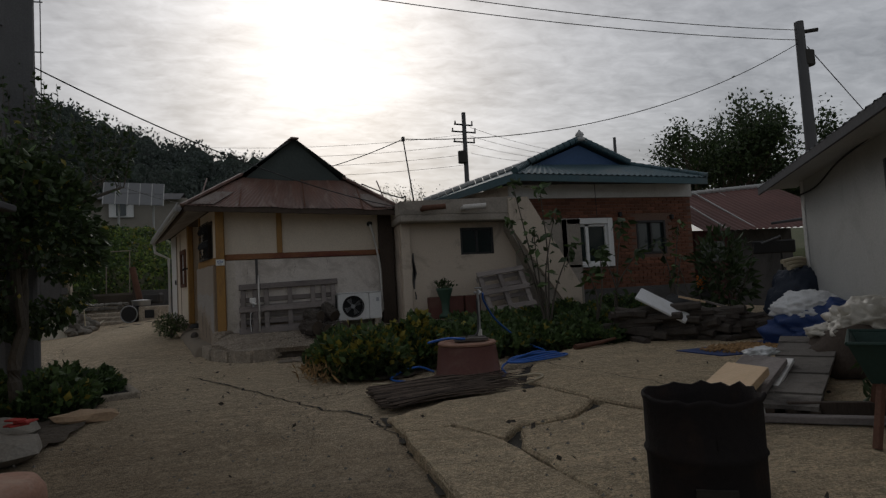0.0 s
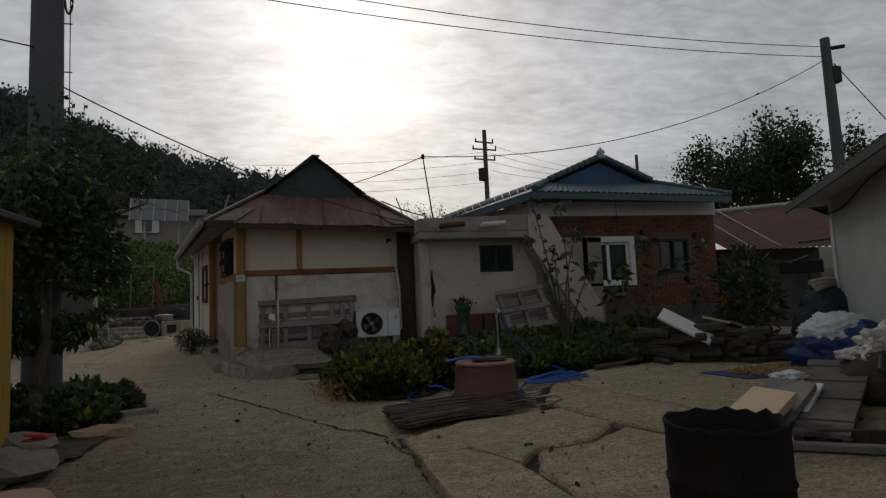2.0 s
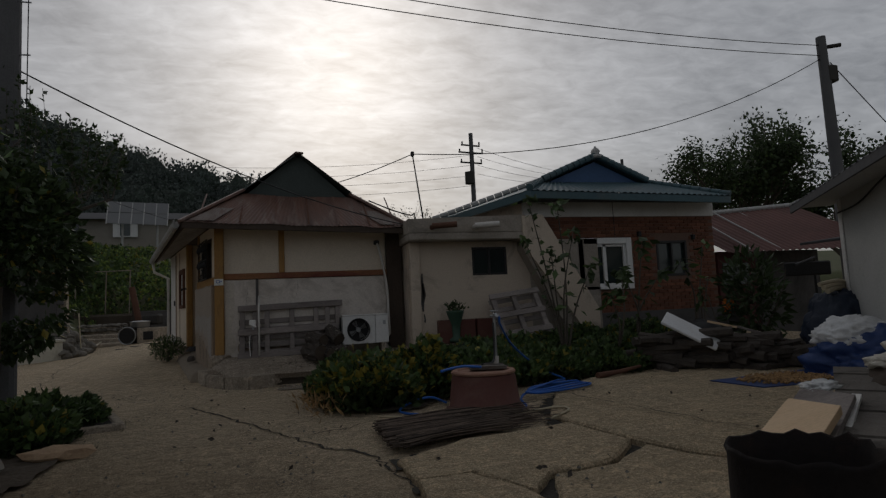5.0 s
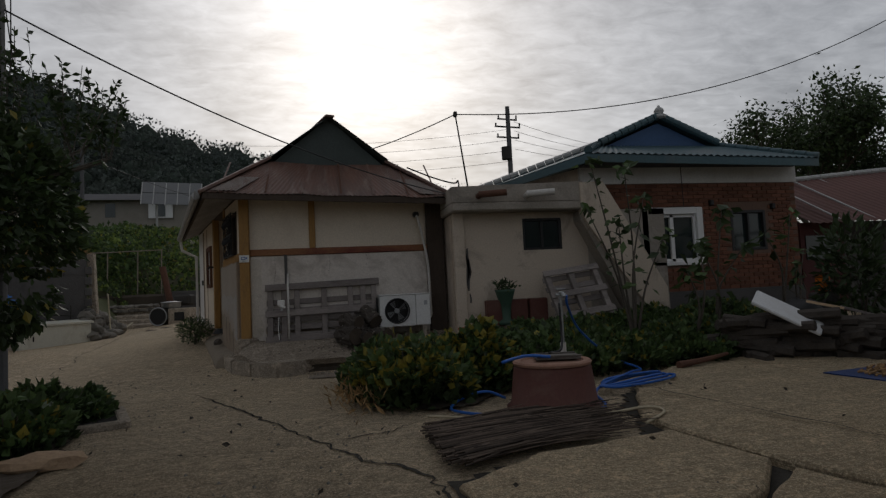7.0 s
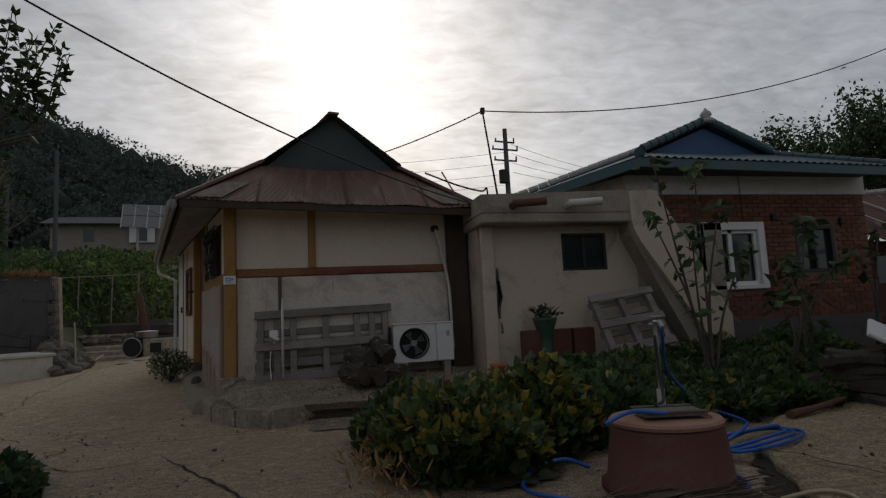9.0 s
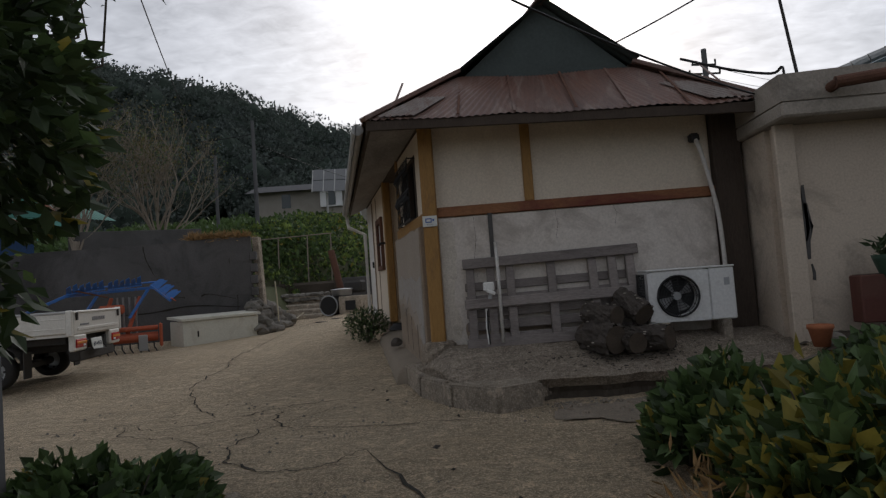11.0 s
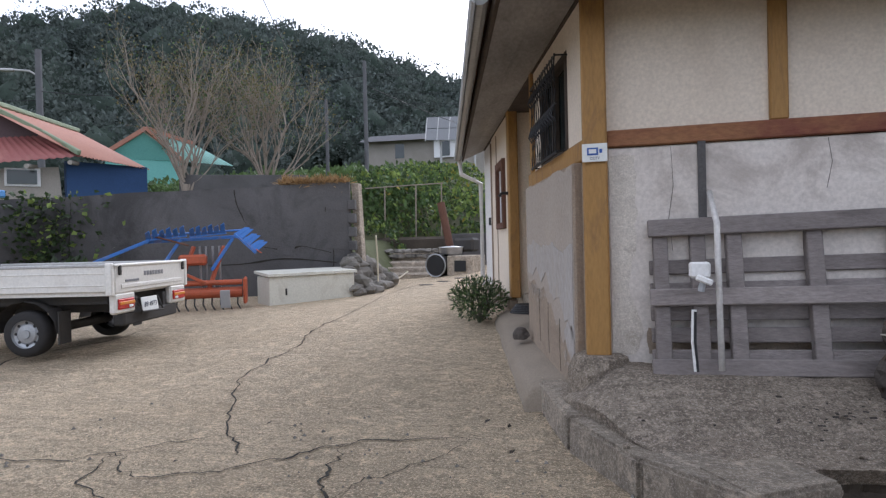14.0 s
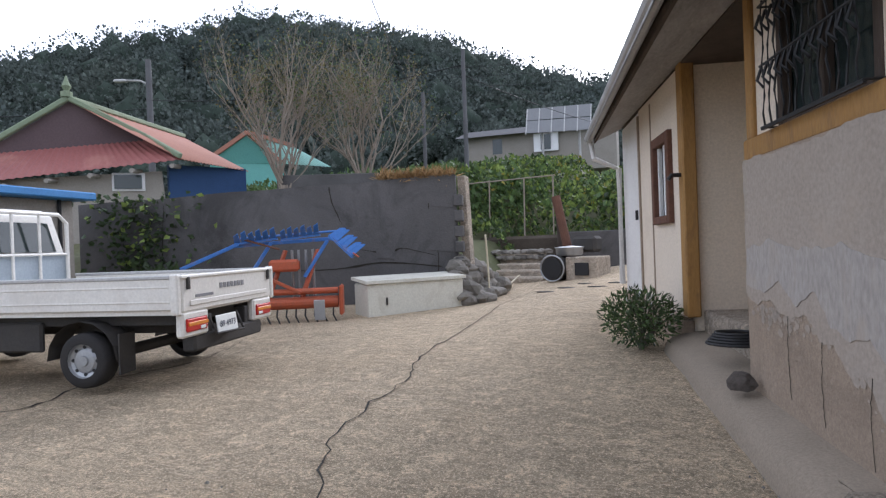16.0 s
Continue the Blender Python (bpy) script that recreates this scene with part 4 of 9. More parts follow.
    d = part("door", sbox(B(), 5.48, 6.0, 0.02, 0.045, 0.62, 2.42, 0.006), M["whitepaint"], h, "pale painted plank door")
    part("handle", sbox(B(), 5.52, 5.54, 0.045, 0.08, 1.45, 1.57, 0.004), M["darkframe"], d)
    part("foundation", sbox(B(), 3.62, 6.6, -0.05, 0.06, 0.15, 0.5, 0.012), M["bare"], h)
    far = side(6.6, 0, 0)
    bm = B()
    prism(bm, [(far.x, far.y), (far.x + 3.0, far.y + 0.5), (far.x + 3.0, far.y + 0.62), (far.x, far.y + 0.12)], 0.3, 2.75)
    part("rear_wall", bm, M["cream"], h)
    bm = B()
    prism(bm, [(3.1, 0.2), (3.22, 0.2), (far.x + 3.12, far.y + 0.5), (far.x + 3.0, far.y + 0.5)], 0.3, 2.75)
    part("rear_wall", bm, M["cream"], h)
    bm = B()
    q = [side(0.1, 0.04, 0), side(6.5, 0.04, 0), Vector((far.x + 3.0, far.y + 0.4, 0)), Vector((3.1, 0.2, 0))]
    prism(bm, [(v.x, v.y) for v in q], 2.76, 2.80)
    part("ceiling_board", bm, M["darkwood"], h)
    # side window and grille
    wdw = part("window", sbox(B(), 0.62, 1.52, -0.045, -0.03, 1.84, 2.52), M["glass"], h, "dark barred side window")
    bm = B()
    for a0, a1, z0, z1 in ((0.58, 0.64, 1.80, 2.56), (1.50, 1.56, 1.80, 2.56), (0.64, 1.50, 1.80, 1.86), (0.64, 1.50, 2.5, 2.56), (1.05, 1.09, 1.86, 2.5)):
        sbox(bm, a0, a1, -0.03, 0.03, z0, z1, 0.006)
    part("frame", bm, M["darkwood"], wdw)
    g = part("grille", sbox(B(), 0.56, 1.58, 0.10, 0.115, 1.815, 1.83), M["black"], h, "black wrought-iron window grille")
    for k in range(13):
        bm = B()
        a = 0.60 + k * 0.078
        wob = [side(a + 0.018 * math.sin(j * 2.1 + k), 0.11, 1.82 + j * 0.09) for j in range(9)]
        tube(bm, wob, 0.006, 5)
        for j in (2, 5):
            tube(bm, [side(a, 0.11, 1.85 + j * 0.1), side(a + 0.035, 0.13, 1.9 + j * 0.1), side(a + 0.02, 0.11, 1.97 + j * 0.1)], 0.009, 4)
        part("bar", bm, M["black"], g)
    for z in (1.83, 2.18, 2.52):
        part("cross_bar", rod(B(), side(0.56, 0.11, z), side(1.58, 0.11, z), 0.008, n=6), M["black"], g)
    for a in (0.56, 1.58):
        for z in (1.83, 2.52):
            part("stand_off", rod(B(), side(a, 0.11, z), side(a, -0.02, z), 0.007, n=5), M["black"], g)
    # small back window
    w2 = part("window", sbox(B(), 3.96, 4.52, -0.02, -0.01, 1.40, 2.16), M["glass"], h, "small brown-framed window standing out of the wall")
    bm = B()
    for a0, a1, z0, z1 in ((3.88, 3.98, 1.36, 2.26), (4.50, 4.60, 1.36, 2.26), (3.98, 4.50, 1.36, 1.44), (3.98, 4.50, 2.16, 2.26)):
        sbox(bm, a0, a1, -0.03, 0.08, z0, z1, 0.008)
    part("frame", bm, M["rustplain"], w2)
    bm = B()
    for a0, a1, z0, z1 in ((3.98, 4.02, 1.44, 2.16), (4.22, 4.26, 1.44, 2.16), (4.46, 4.50, 1.44, 2.16)):
        sbox(bm, a0, a1, -0.01, 0.03, z0, z1, 0.004)
    part("sash", bm, M["whiteframe"], w2)
    bm = B()
    tube(bm, [side(3.54, 0.04, 1.78), side(3.54, 0.13, 1.78), side(3.54, 0.16, 1.74)], 0.02, 8)
    part("pipe_stub", bm, M["black"], h)
    # roof
    apex, gl, gr = Vector((1.37, 0.33, 4.10)), Vector((0.40, 0.35, 3.42)), Vector((2.34, 0.35, 3.35))
    back = SD * 6.7
    fl, fr = Vector((-0.56, -0.5, 2.72)), Vector((3.36, -0.5, 2.58))
    bm = B()
    sheet(bm, fl, fr, gr + Vector((0, 0, -0.08)), gl + Vector((0, 0, -0.08)), 50, 0.007, 0.005, 5)
    for v in bm.verts:
        v.co.z += 0.035 * noise.noise((v.co.x * 1.1, v.co.y * 2, 0)) - 0.03 * smoothstep(0.1, -0.5, v.co.y) * (0.5 + noise.noise((v.co.x * 1.7, 3, 0)))
    r = part("roof", bm, M["rust"], h, "rusty corrugated front roof skirt", smooth=True)
    # overlapping sheet edges running up the slope, and two paler replaced sheets
    top_l, top_r = gl + Vector((0, 0, -0.08)), gr + Vector((0, 0, -0.08))
    up_n = (fr - fl).cross(top_l - fl).normalized()
    for k, u in enumerate((0.07, 0.24, 0.38, 0.53, 0.66, 0.80, 0.92)):
        a, b = fl.lerp(fr, u), top_l.lerp(top_r, u)
        b = a + Vector((0.16 * (0.5 - u), 1, 0)) * 0.84 + Vector((0, 0, (b.z - a.z) * 0.99))
        part("sheet_edge", bar(B(), a + up_n * 0.012, b + up_n * 0.012, 0.026, 0.008, 0.002, tuple(up_n)), M["rustplain" if k % 2 else "rust"], r)
    for u0, u1, v0, v1 in ((0.03, 0.13, 0.02, 0.45), (0.86, 0.97, 0.04, 0.5)):
        q = [fl.lerp(fr, u).lerp(top_l.lerp(top_r, u), v) + up_n * 0.016 for u, v in ((u0, v0), (u1, v0), (u1, v1), (u0, v1))]
        part("patch_sheet", sheet(B(), *q, 6, 0.007, 0.004, 2), M["greyrust"], r, "paler weathered replacement sheet", smooth=True)
    bm = B()
    bl = side(6.65, 0.45, 2.72)
    sheet(bm, bl, fl, gl, gl + back, 70, 0.012, 0.006, 3)
    part("roof_side", bm, M["rust"], r, smooth=True)
    bm = B()
    sheet(bm, gl + back + Vector((-0.01, 0, 0)), gl - SD * 0.12, apex - SD * 0.12, apex + back, 60, 0.010, 0.006, 2)
    sheet(bm, gr - SD * 0.12, gr + back, apex + back, apex - SD * 0.12, 60, 0.010, 0.006, 2)
    part("roof_top", bm, M["tarroof"], r, "dark upper roof", smooth=True)
    bm = B()
    sheet(bm, fr, fr + back, gr + back, gr, 70, 0.012, 0.006, 3)
    part("roof_side", bm, M["rust"], r, smooth=True)
    bm = B()
    vs = [bm.verts.new(p) for p in (gl + Vector((0, 0.02, -0.12)), gr + Vector((0, 0.02, -0.12)), apex + Vector((0, 0.02, 0)))]
    vs2 = [bm.verts.new(v.co + Vector((0, 0.04, 0))) for v in vs]
    bm.faces.new(vs)
    bm.faces.new(vs2[::-1])
    for i in range(3):
        bm.faces.new((vs[i], vs[(i + 1) % 3], vs2[(i + 1) % 3], vs2[i]))
    part("gable", bm, M["tarroof"], r, "dark green sheet gable")
    bm = B()
    part("hip_cap", bar(B(), fl, gl, 0.11, 0.05, 0.01), M["rust"], r)
    part("hip_cap", bar(B(), fr, gr, 0.11, 0.05, 0.01), M["rust"], r)
    part("ridge_cap", bar(B(), apex - SD * 0.14, apex + back, 0.16, 0.04, 0.01), M["rust"], r)
    bm = B()
    bar(bm, fl + Vector((0.03, 0.03, -0.06)), fr + Vector((-0.03, 0.03, -0.07)), 0.03, 0.1, 0.005)
    bar(bm, fl + Vector((0.05, 0.05, -0.06)), bl + Vector((0.05, 0.05, -0.06)), 0.03, 0.1, 0.005)
    part("fascia", bm, M["darkwood"], r)
    bm = B()
    sheet(bm, fl + Vector((0.03, 0.06, -0.1)), fr + Vector((-0.03, 0.06, -0.1)), Vector((3.2, 0.08, 2.78)), Vector((0, 0.08, 2.8)))
    part("soffit", bm, M["soffit"], r, "grey-brown flat soffit")
    bm = B()
    sheet(bm, bl + Vector((0.04, 0, -0.1)), fl + Vector((0.04, 0.06, -0.1)), side(0, 0, 2.8), side(6.7, 0, 2.8))
    part("soffit", bm, M["soffit"], r, "grey-brown flat soffit")
    gut = part("gutter", tube(B(), [fl + SD * 0.25 + SO * 0.03 + Vector((0, 0, -0.03)), bl + SO * 0.03 + Vector((0, 0, -0.05))], 0.062, 10), M["greysheet"], r, "dull white sheet gutter")
    bm = B()
    sheet(bm, fl + SD * 0.2 + SO * 0.06 + Vector((0, 0, -0.11)), bl + SO * 0.06 + Vector((0, 0, -0.12)), bl + SO * 0.04 + Vector((0, 0, 0.06)), fl + SD * 0.2 + SO * 0.04 + Vector((0, 0, 0.07)))
    part("apron", bm, M["greysheet"], gut)
    bm = B()
    tube(bm, [bl + Vector((0.0, 0, -0.1)), bl + Vector((0.05, -0.1, -0.35)), side(6.5, 0.1, 2.2), side(6.5, 0.1, 0.6)], 0.04, 8)
    part("downpipe", bm, M["pvc"], gut)
    # service pipe on the front wall
    bm = B()
    tube(bm, smooth_path([(2.76, -0.06, 2.34), (2.80, -0.07, 2.2), (2.86, -0.07, 1.9), (2.92, -0.06, 1.5), (2.93, -0.07, 0.9), (2.92, -0.1, 0.66), (2.78, -0.16, 0.62)], 5), 0.022, 8)
    pp = part("pipe", bm, M["pvc"], h, "white lagged refrigerant pipe", smooth=True)
    part("pipe_cap", box(B(), (2.755, -0.03, 2.36), (0.1, 0.09, 0.09), None, 0.02), M["black"], pp)
    # small sign on the post
    s = part("sign", xbox(B(), -0.075, 0.075, -0.096, -0.086, 1.66, 1.77), M["plate"], h, "small blue and white camera sign")
    part("sign_mark", xbox(B(), -0.045, 0.02, -0.1, -0.096, 1.70, 1.745), M["blueink"], s)
    part("sign_mark", xbox(B(), 0.028, 0.045, -0.1, -0.096, 1.712, 1.735), M["blueink"], s)
    part("sign_mark", xbox(B(), -0.035, 0.01, -0.102, -0.1, 1.71, 1.735), M["plate"], s)
    words("sign_text", "CCTV", (0, -0.0975, 1.68), 0.022, M["ink"], s, Matrix.Rotation(radians(90), 4, "X"))
    return h


old_house()


def plinth():
    """Concrete terrace and kerb before the old house."""
    t = thing("house_terrace", (1.5, -0.5, 0), "stained concrete terrace edge in front of the old house", "terrace", kind="structure")
    line = [(-0.42, 0.35), (-0.18, -0.45), (0.16, -1.06), (0.55, -1.43), (0.93, -1.2)]

    def front(x):
        if x <= line[0][0]:
            return 0.35
        for (x0, y0), (x1, y1) in zip(line, line[1:]):
            if x0 <= x <= x1:
                return y0 + (y1 - y0) * (x - x0) / (x1 - x0) + 0.2
        return -1.0 + 0.10 * noise.noise((x * 1.9, 0, 0)) + 0.05 * noise.noise((x * 7, 3, 0))

    bm = B()
    grid = []
    for i in range(97):
        x = -0.40 + i * 0.05
        y0, y1 = front(x), (0.12 if x > 0 else 0.45)
        col = [bm.verts.new((x, y0 + 0.10 + 0.05 * noise.noise((x * 5, 1, 1)), -0.1)), bm.verts.new((x, y0 + 0.06 + 0.03 * noise.noise((x * 6, 1, 5)), 0.1))]
        for k in range(12):
            y = y0 + (y1 - y0) * (k / 11) ** 1.2
            z = 0.195 + 0.22 * smoothstep(-1.0, -0.1, y) * smoothstep(-0.3, 0.15, x) + 0.012 * noise.noise((x * 4, y * 4, 0)) + 0.008 * noise.noise((x * 14, y * 14, 0))
            col.append(bm.verts.new((x, y, z - (0.012 if k == 0 else 0))))
        grid.append(col)
    for a, b in zip(grid, grid[1:]):
        for k in range(1, 13):
            bm.faces.new((a[k], b[k], b[k + 1], a[k + 1]))
    part("terrace", bm, M["terrace"], t)
    # strip of dark soil colour that also paints in the undercut's shade
    bm = B()
    low = []
    for i in range(90):
        x = 0.9 + i * 0.028
        y0 = front(x)
        low.append([bm.verts.new((x, y0 + 0.03 + 0.09 * noise.noise((x * 9, 2, 2)), -0.06)), bm.verts.new((x, y0 + 0.09 + 0.05 * noise.noise((x * 11, 7, 2)), 0.05)), bm.verts.new((x, y0 + 0.07 + 0.03 * noise.noise((x * 6, 1, 5)), 0.11 + 0.03 * noise.noise((x * 8, 4, 4))))])
    for a, b in zip(low, low[1:]):
        for k in range(2):
            bm.faces.new((a[k], b[k], b[k + 1], a[k + 1]))
    part("broken_edge", bm, M["soil"], t, "dark earth strip deepening the shade under the broken terrace edge")
    bm = B()
    prism(bm, [(-0.2, -0.2), (0.0, -0.55), (0.22, -0.85), (0.5, -1.1), (0.9, -1.02), (1.1, -0.85), (1.1, -0.3), (0.1, 0.0)], -0.05, 0.172)
    part("kerb_bed", bm, M["terrace"], t)
    blocks = [((-0.42, 0.35), (-0.18, -0.45), 0.192), ((-0.18, -0.45), (0.16, -1.06), 0.185), ((0.16, -1.06), (0.55, -1.43), 0.197), ((0.55, -1.43), (0.93, -1.2), 0.205)]
    for (x0, y0), (x1, y1), z in blocks:
        d = Vector((x1 - x0, y1 - y0, 0)).normalized()
        n = Vector((-d.y, d.x, 0)) * 0.34
        bm = B()
        g0 = Vector((x0, y0, 0)) + d * 0.006
        g1 = Vector((x1, y1, 0)) - d * 0.006
        prism(bm, [(g0.x, g0.y), (g1.x, g1.y), (g1.x + n.x, g1.y + n.y), (g0.x + n.x, g0.y + n.y)], -0.05, lambda x, y: z + ground_z(x, y) * 0.8)
        bmesh.ops.bevel(bm, geom=list(bm.edges), offset=0.018, segments=2, affect="EDGES")
        part("kerb_block", bm, M["kerb"], t, smooth=False)
    # sloping concrete apron along the side wall
    bm = B()
    rows = []
    for i in range(17):
        a = 0.34 + i * 0.2
        ed = 0.40 - 0.05 * a + 0.015 * noise.noise((a * 2, 0, 5))
        row = []
        for o, z in ((ed + 0.05, -0.3), (ed + 0.045, -0.04), (ed + 0.03, 0.05), (ed, 0.13), (ed - 0.04, 0.165), (0.1, 0.20), (-0.05, 0.22), (-0.7, 0.24), (-0.7, -0.3)):
            p = side(a, o, 0)
            row.append(bm.verts.new((p.x, p.y, ground_z(p.x, p.y) * 0.75 + z + 0.004 * noise.noise(p * 3))))
        rows.append(row)
    for r0, r1 in zip(rows, rows[1:]):
        for j in range(8):
            bm.faces.new((r0[j], r1[j], r1[j + 1], r0[j + 1]))
    bm.faces.new(rows[0])
    bm.faces.new(rows[-1][::-1])
    part("apron", bm, M["apron"], t, "rounded concrete apron along the side wall", smooth=True)
    return t


plinth()


# ---- flat-roofed annex with outside stair, and the brick house ----
def annex():
    h = thing("annex", (4.4, 0.5, 0.5), "flat-roofed annex in peeling beige render with an outside stair", "annex")
    w = part("wall", holed_wall(3.30, 5.55, 0.3, 2.36, -0.60, -0.45, [(4.42, 5.10, 1.66, 2.18)]), M["beige"], h)
    part("side_return", xbox(B(), 3.25, 3.40, -0.45, 2.5, 0.3, 2.36), M["beige"], h)
    part("pier", xbox(B(), 3.24, 3.42, -0.66, -0.60, 0.3, 2.34, 0.01), M["beige"], h)
    for x0, x1, z0, z1 in ((3.445, 3.475, 1.05, 1.72), (3.46, 3.50, 1.2, 1.55), (3.47, 3.50, 0.85, 1.0)):
        bm = B()
        xbox(bm, x0, x1, -0.606, -0.60, z0, z1)
        bmesh.ops.subdivide_edges(bm, edges=list(bm.edges), cuts=4)
        for v in bm.verts:
            v.co.x += 0.03 * noise.noise(v.co * 14)
            v.co.z += 0.03 * noise.noise(v.co * 11)
        part("peeled_patch", bm, M["old_concrete"], w, "dark patch where the render fell off")
    win = part("window", xbox(B(), 4.44, 5.08, -0.53, -0.52, 1.68, 2.16), M["glass"], h, "dark sliding window")
    bm = B()
    for x0, x1, z0, z1 in ((4.42, 4.46, 1.66, 2.18), (5.06, 5.10, 1.66, 2.18), (4.46, 5.06, 1.66, 1.70), (4.46, 5.06, 2.14, 2.18), (4.74, 4.78, 1.70, 2.14)):
        xbox(bm, x0, x1, -0.585, -0.50, z0, z1, 0.004)
    part("frame", bm, M["darkframe"], win)
    # roof slab with upstand
    bm = B()
    xbox(bm, 3.18, 5.36, -0.95, 2.5, 2.28, 2.42, 0.02)
    part("roof_slab", bm, M["roofslab"], h, "stained concrete roof slab")
    bm = B()
    prism(bm, [(3.18, -0.95), (5.36, -0.95), (5.36, -0.82), (3.18, -0.82)], 2.42, lambda x, y: 2.66 + 0.03 * (x - 3.2))
    prism(bm, [(3.18, -0.82), (3.32, -0.82), (3.32, 2.5), (3.18, 2.5)], 2.42, 2.66)
    part("upstand", bm, M["roofslab"], h)
    for x, c in ((3.78, M["rustplain"]), (4.56, M["pvc"])):
        bm = B()
        rod(bm, (x - 0.2, -1.06, 2.515), (x + 0.22, -1.16, 2.53), 0.052, n=12)
        rod(bm, (x - 0.18, -0.9, 2.50), (x - 0.17, -1.07, 2.515), 0.045, n=12)
        part("spout", bm, c, h, "roof drain spout")
    # stair flight: sloping parapet slab going down towards +x
    bm = B()
    for y0, y1 in ((-0.98, -0.84),):
        lo = [(5.30, 2.42), (5.30, 2.70), (5.70, 2.72), (6.74, 0.95), (6.74, 0.45), (6.5, 0.45), (5.42, 2.0), (5.32, 2.2)]
        a = [bm.verts.new((x, y0, z)) for x, z in lo]
        b = [bm.verts.new((x, y1, z)) for x, z in lo]
        bm.faces.new(a)
        bm.faces.new(b[::-1])
        for i in range(len(lo)):
            bm.faces.new((a[i], a[(i + 1) % len(lo)], b[(i + 1) % len(lo)], b[i]))
    st = part("stair_parapet", bm, M["beige"], h, "sloping rendered stair parapet")
    for k in range(9):
        x = 5.45 + k * 0.15
        z = 2.28 - k * 0.2
        part("step", xbox(B(), x, x + 0.2, -0.84, -0.60, z - 0.24, z, 0.01), M["roofslab"], h)
    bm = B()
    lo = [(5.32, 2.25), (5.32, 2.1), (6.1, 0.62), (6.5, 0.45)]
    a = [bm.verts.new((x, -0.9, z)) for x, z in lo]
    b = [bm.verts.new((x, -0.6, z)) for x, z in lo]
    bm.faces.new(a)
    bm.faces.new(b[::-1])
    for i in range(4):
        bm.faces.new((a[i], a[(i + 1) % 4], b[(i + 1) % 4], b[i]))
    part("stair_soffit", bm, M["roofslab"], h)
    part("under_stair_wall", xbox(B(), 5.55, 7.0, -0.60, -0.45, 0.3, 2.3), M["roofslab"], h)
    # antenna mast with its stay on the roof
    return h


annex()


def brick_house():
    h = thing("brick_house", (8, 3, 0.5), "low red-brick house with white frieze and blue-green tiled roof", "house")
    y = -0.55
    holes = [(6.68, 7.66, 1.33, 2.21), (8.34, 9.06, 1.52, 2.24)]
    w = part("wall", holed_wall(5.9, 9.72, 0.85, 2.74, y, y + 0.18, holes), M["mortar"], h, "red brick wall")
    part("frieze", xbox(B(), 5.5, 9.76, y - 0.02, y + 0.18, 2.74, 3.06), M["whitepaint"], h, "white painted frieze")
    part("foundation", xbox(B(), 5.9, 9.76, y - 0.03, y + 0.18, 0.2, 0.85, 0.01), M["old_concrete"], h)
    part("side_wall", xbox(B(), 9.6, 9.74, y + 0.18, 6, 0.2, 3.06), M["brickwall"], h)
    part("side_wall", xbox(B(), 5.52, 5.66, y + 0.18, 6, 0.2, 3.06), M["beige"], h)
    part("rear_wall", xbox(B(), 5.52, 9.74, 6, 6.15, 0.2, 3.06), M["brickwall"], h)
    part("pilaster", xbox(B(), 6.4, 7.0, y - 0.035, y, 0.3, 1.30, 0.01), M["beige"], h)
    # white framed window
    win = part("window", xbox(B(), 6.70, 7.64, y + 0.06, y + 0.07, 1.37, 2.18), M["glass"], h, "white-framed sliding window")
    bm = B()
    for x0, x1, z0, z1 in ((6.58, 6.70, 1.30, 2.31), (7.64, 7.76, 1.30, 2.31), (6.70, 7.64, 2.19, 2.31), (6.70, 7.64, 1.30, 1.37)):
        xbox(bm, x0, x1, y - 0.05, y + 0.05, z0, z1, 0.008)
    part("frame", bm, M["whiteframe"], win)
    bm = B()
    for x0, x1, z0, z1 in ((6.70, 6.75, 1.37, 2.19), (7.14, 7.21, 1.37, 2.19), (7.59, 7.64, 1.37, 2.19), (6.75, 7.59, 2.14, 2.19), (6.75, 7.59, 1.37, 1.42)):
        xbox(bm, x0, x1, y + 0.0, y + 0.05, z0, z1, 0.004)
    part("sash", bm, M["whiteframe"], win)
    win = part("window", xbox(B(), 8.38, 9.02, y + 0.06, y + 0.07, 1.55, 2.21), M["glass"], h, "dark-framed sliding window")
    bm = B()
    for x0, x1, z0, z1 in ((8.34, 8.39, 1.52, 2.24), (9.01, 9.06, 1.52, 2.24), (8.39, 9.01, 1.52, 1.57), (8.39, 9.01, 2.19, 2.24), (8.68, 8.72, 1.57, 2.19)):
        xbox(bm, x0, x1, y - 0.01, y + 0.055, z0, z1, 0.004)
    part("frame", bm, M["darkframe"], win)
    for x, z in ((7.95, 2.38), (9.2, 2.3)):
        bm = B()
        box(bm, (x, y - 0.04, z), (0.07, 0.08, 0.1), None, 0.01)
        part("wall_fitting", bm, M["black"], h)
    part("cable", tube(B(), [(7.4, y - 0.035, 3.02), (7.41, y - 0.035, 2.33)], 0.006, 5), M["cable"], h)
    # roof: eaves, hip-gable with ornament
    ez = 3.11
    fl, fr = Vector((5.40, -1.15, ez + 0.04)), Vector((9.74, -1.15, ez - 0.05))
    gl, gr, apex = Vector((6.30, 0.25, 3.60)), Vector((8.76, 0.25, 3.60)), Vector((7.58, 0.3, 4.14))
    bk = Vector((0, 6.6, 0))
    bm = B()
    sheet(bm, fl, fr, gr, gl, 34, 0.014, 0.006, 3)
    r = part("roof", bm, M["bluetile"], h, "blue-green tile-profile metal roof", smooth=True)
    low = Vector((4.15, 1.15, 2.92))
    bm = B()
    sheet(bm, low + Vector((0, 5.4, 0)), low, gl + Vector((0, 0, 0)), gl + bk, 36, 0.014, 0.006, 2)
    sheet(bm, fr, fr + bk, gr + bk, gr, 36, 0.014, 0.006, 2)
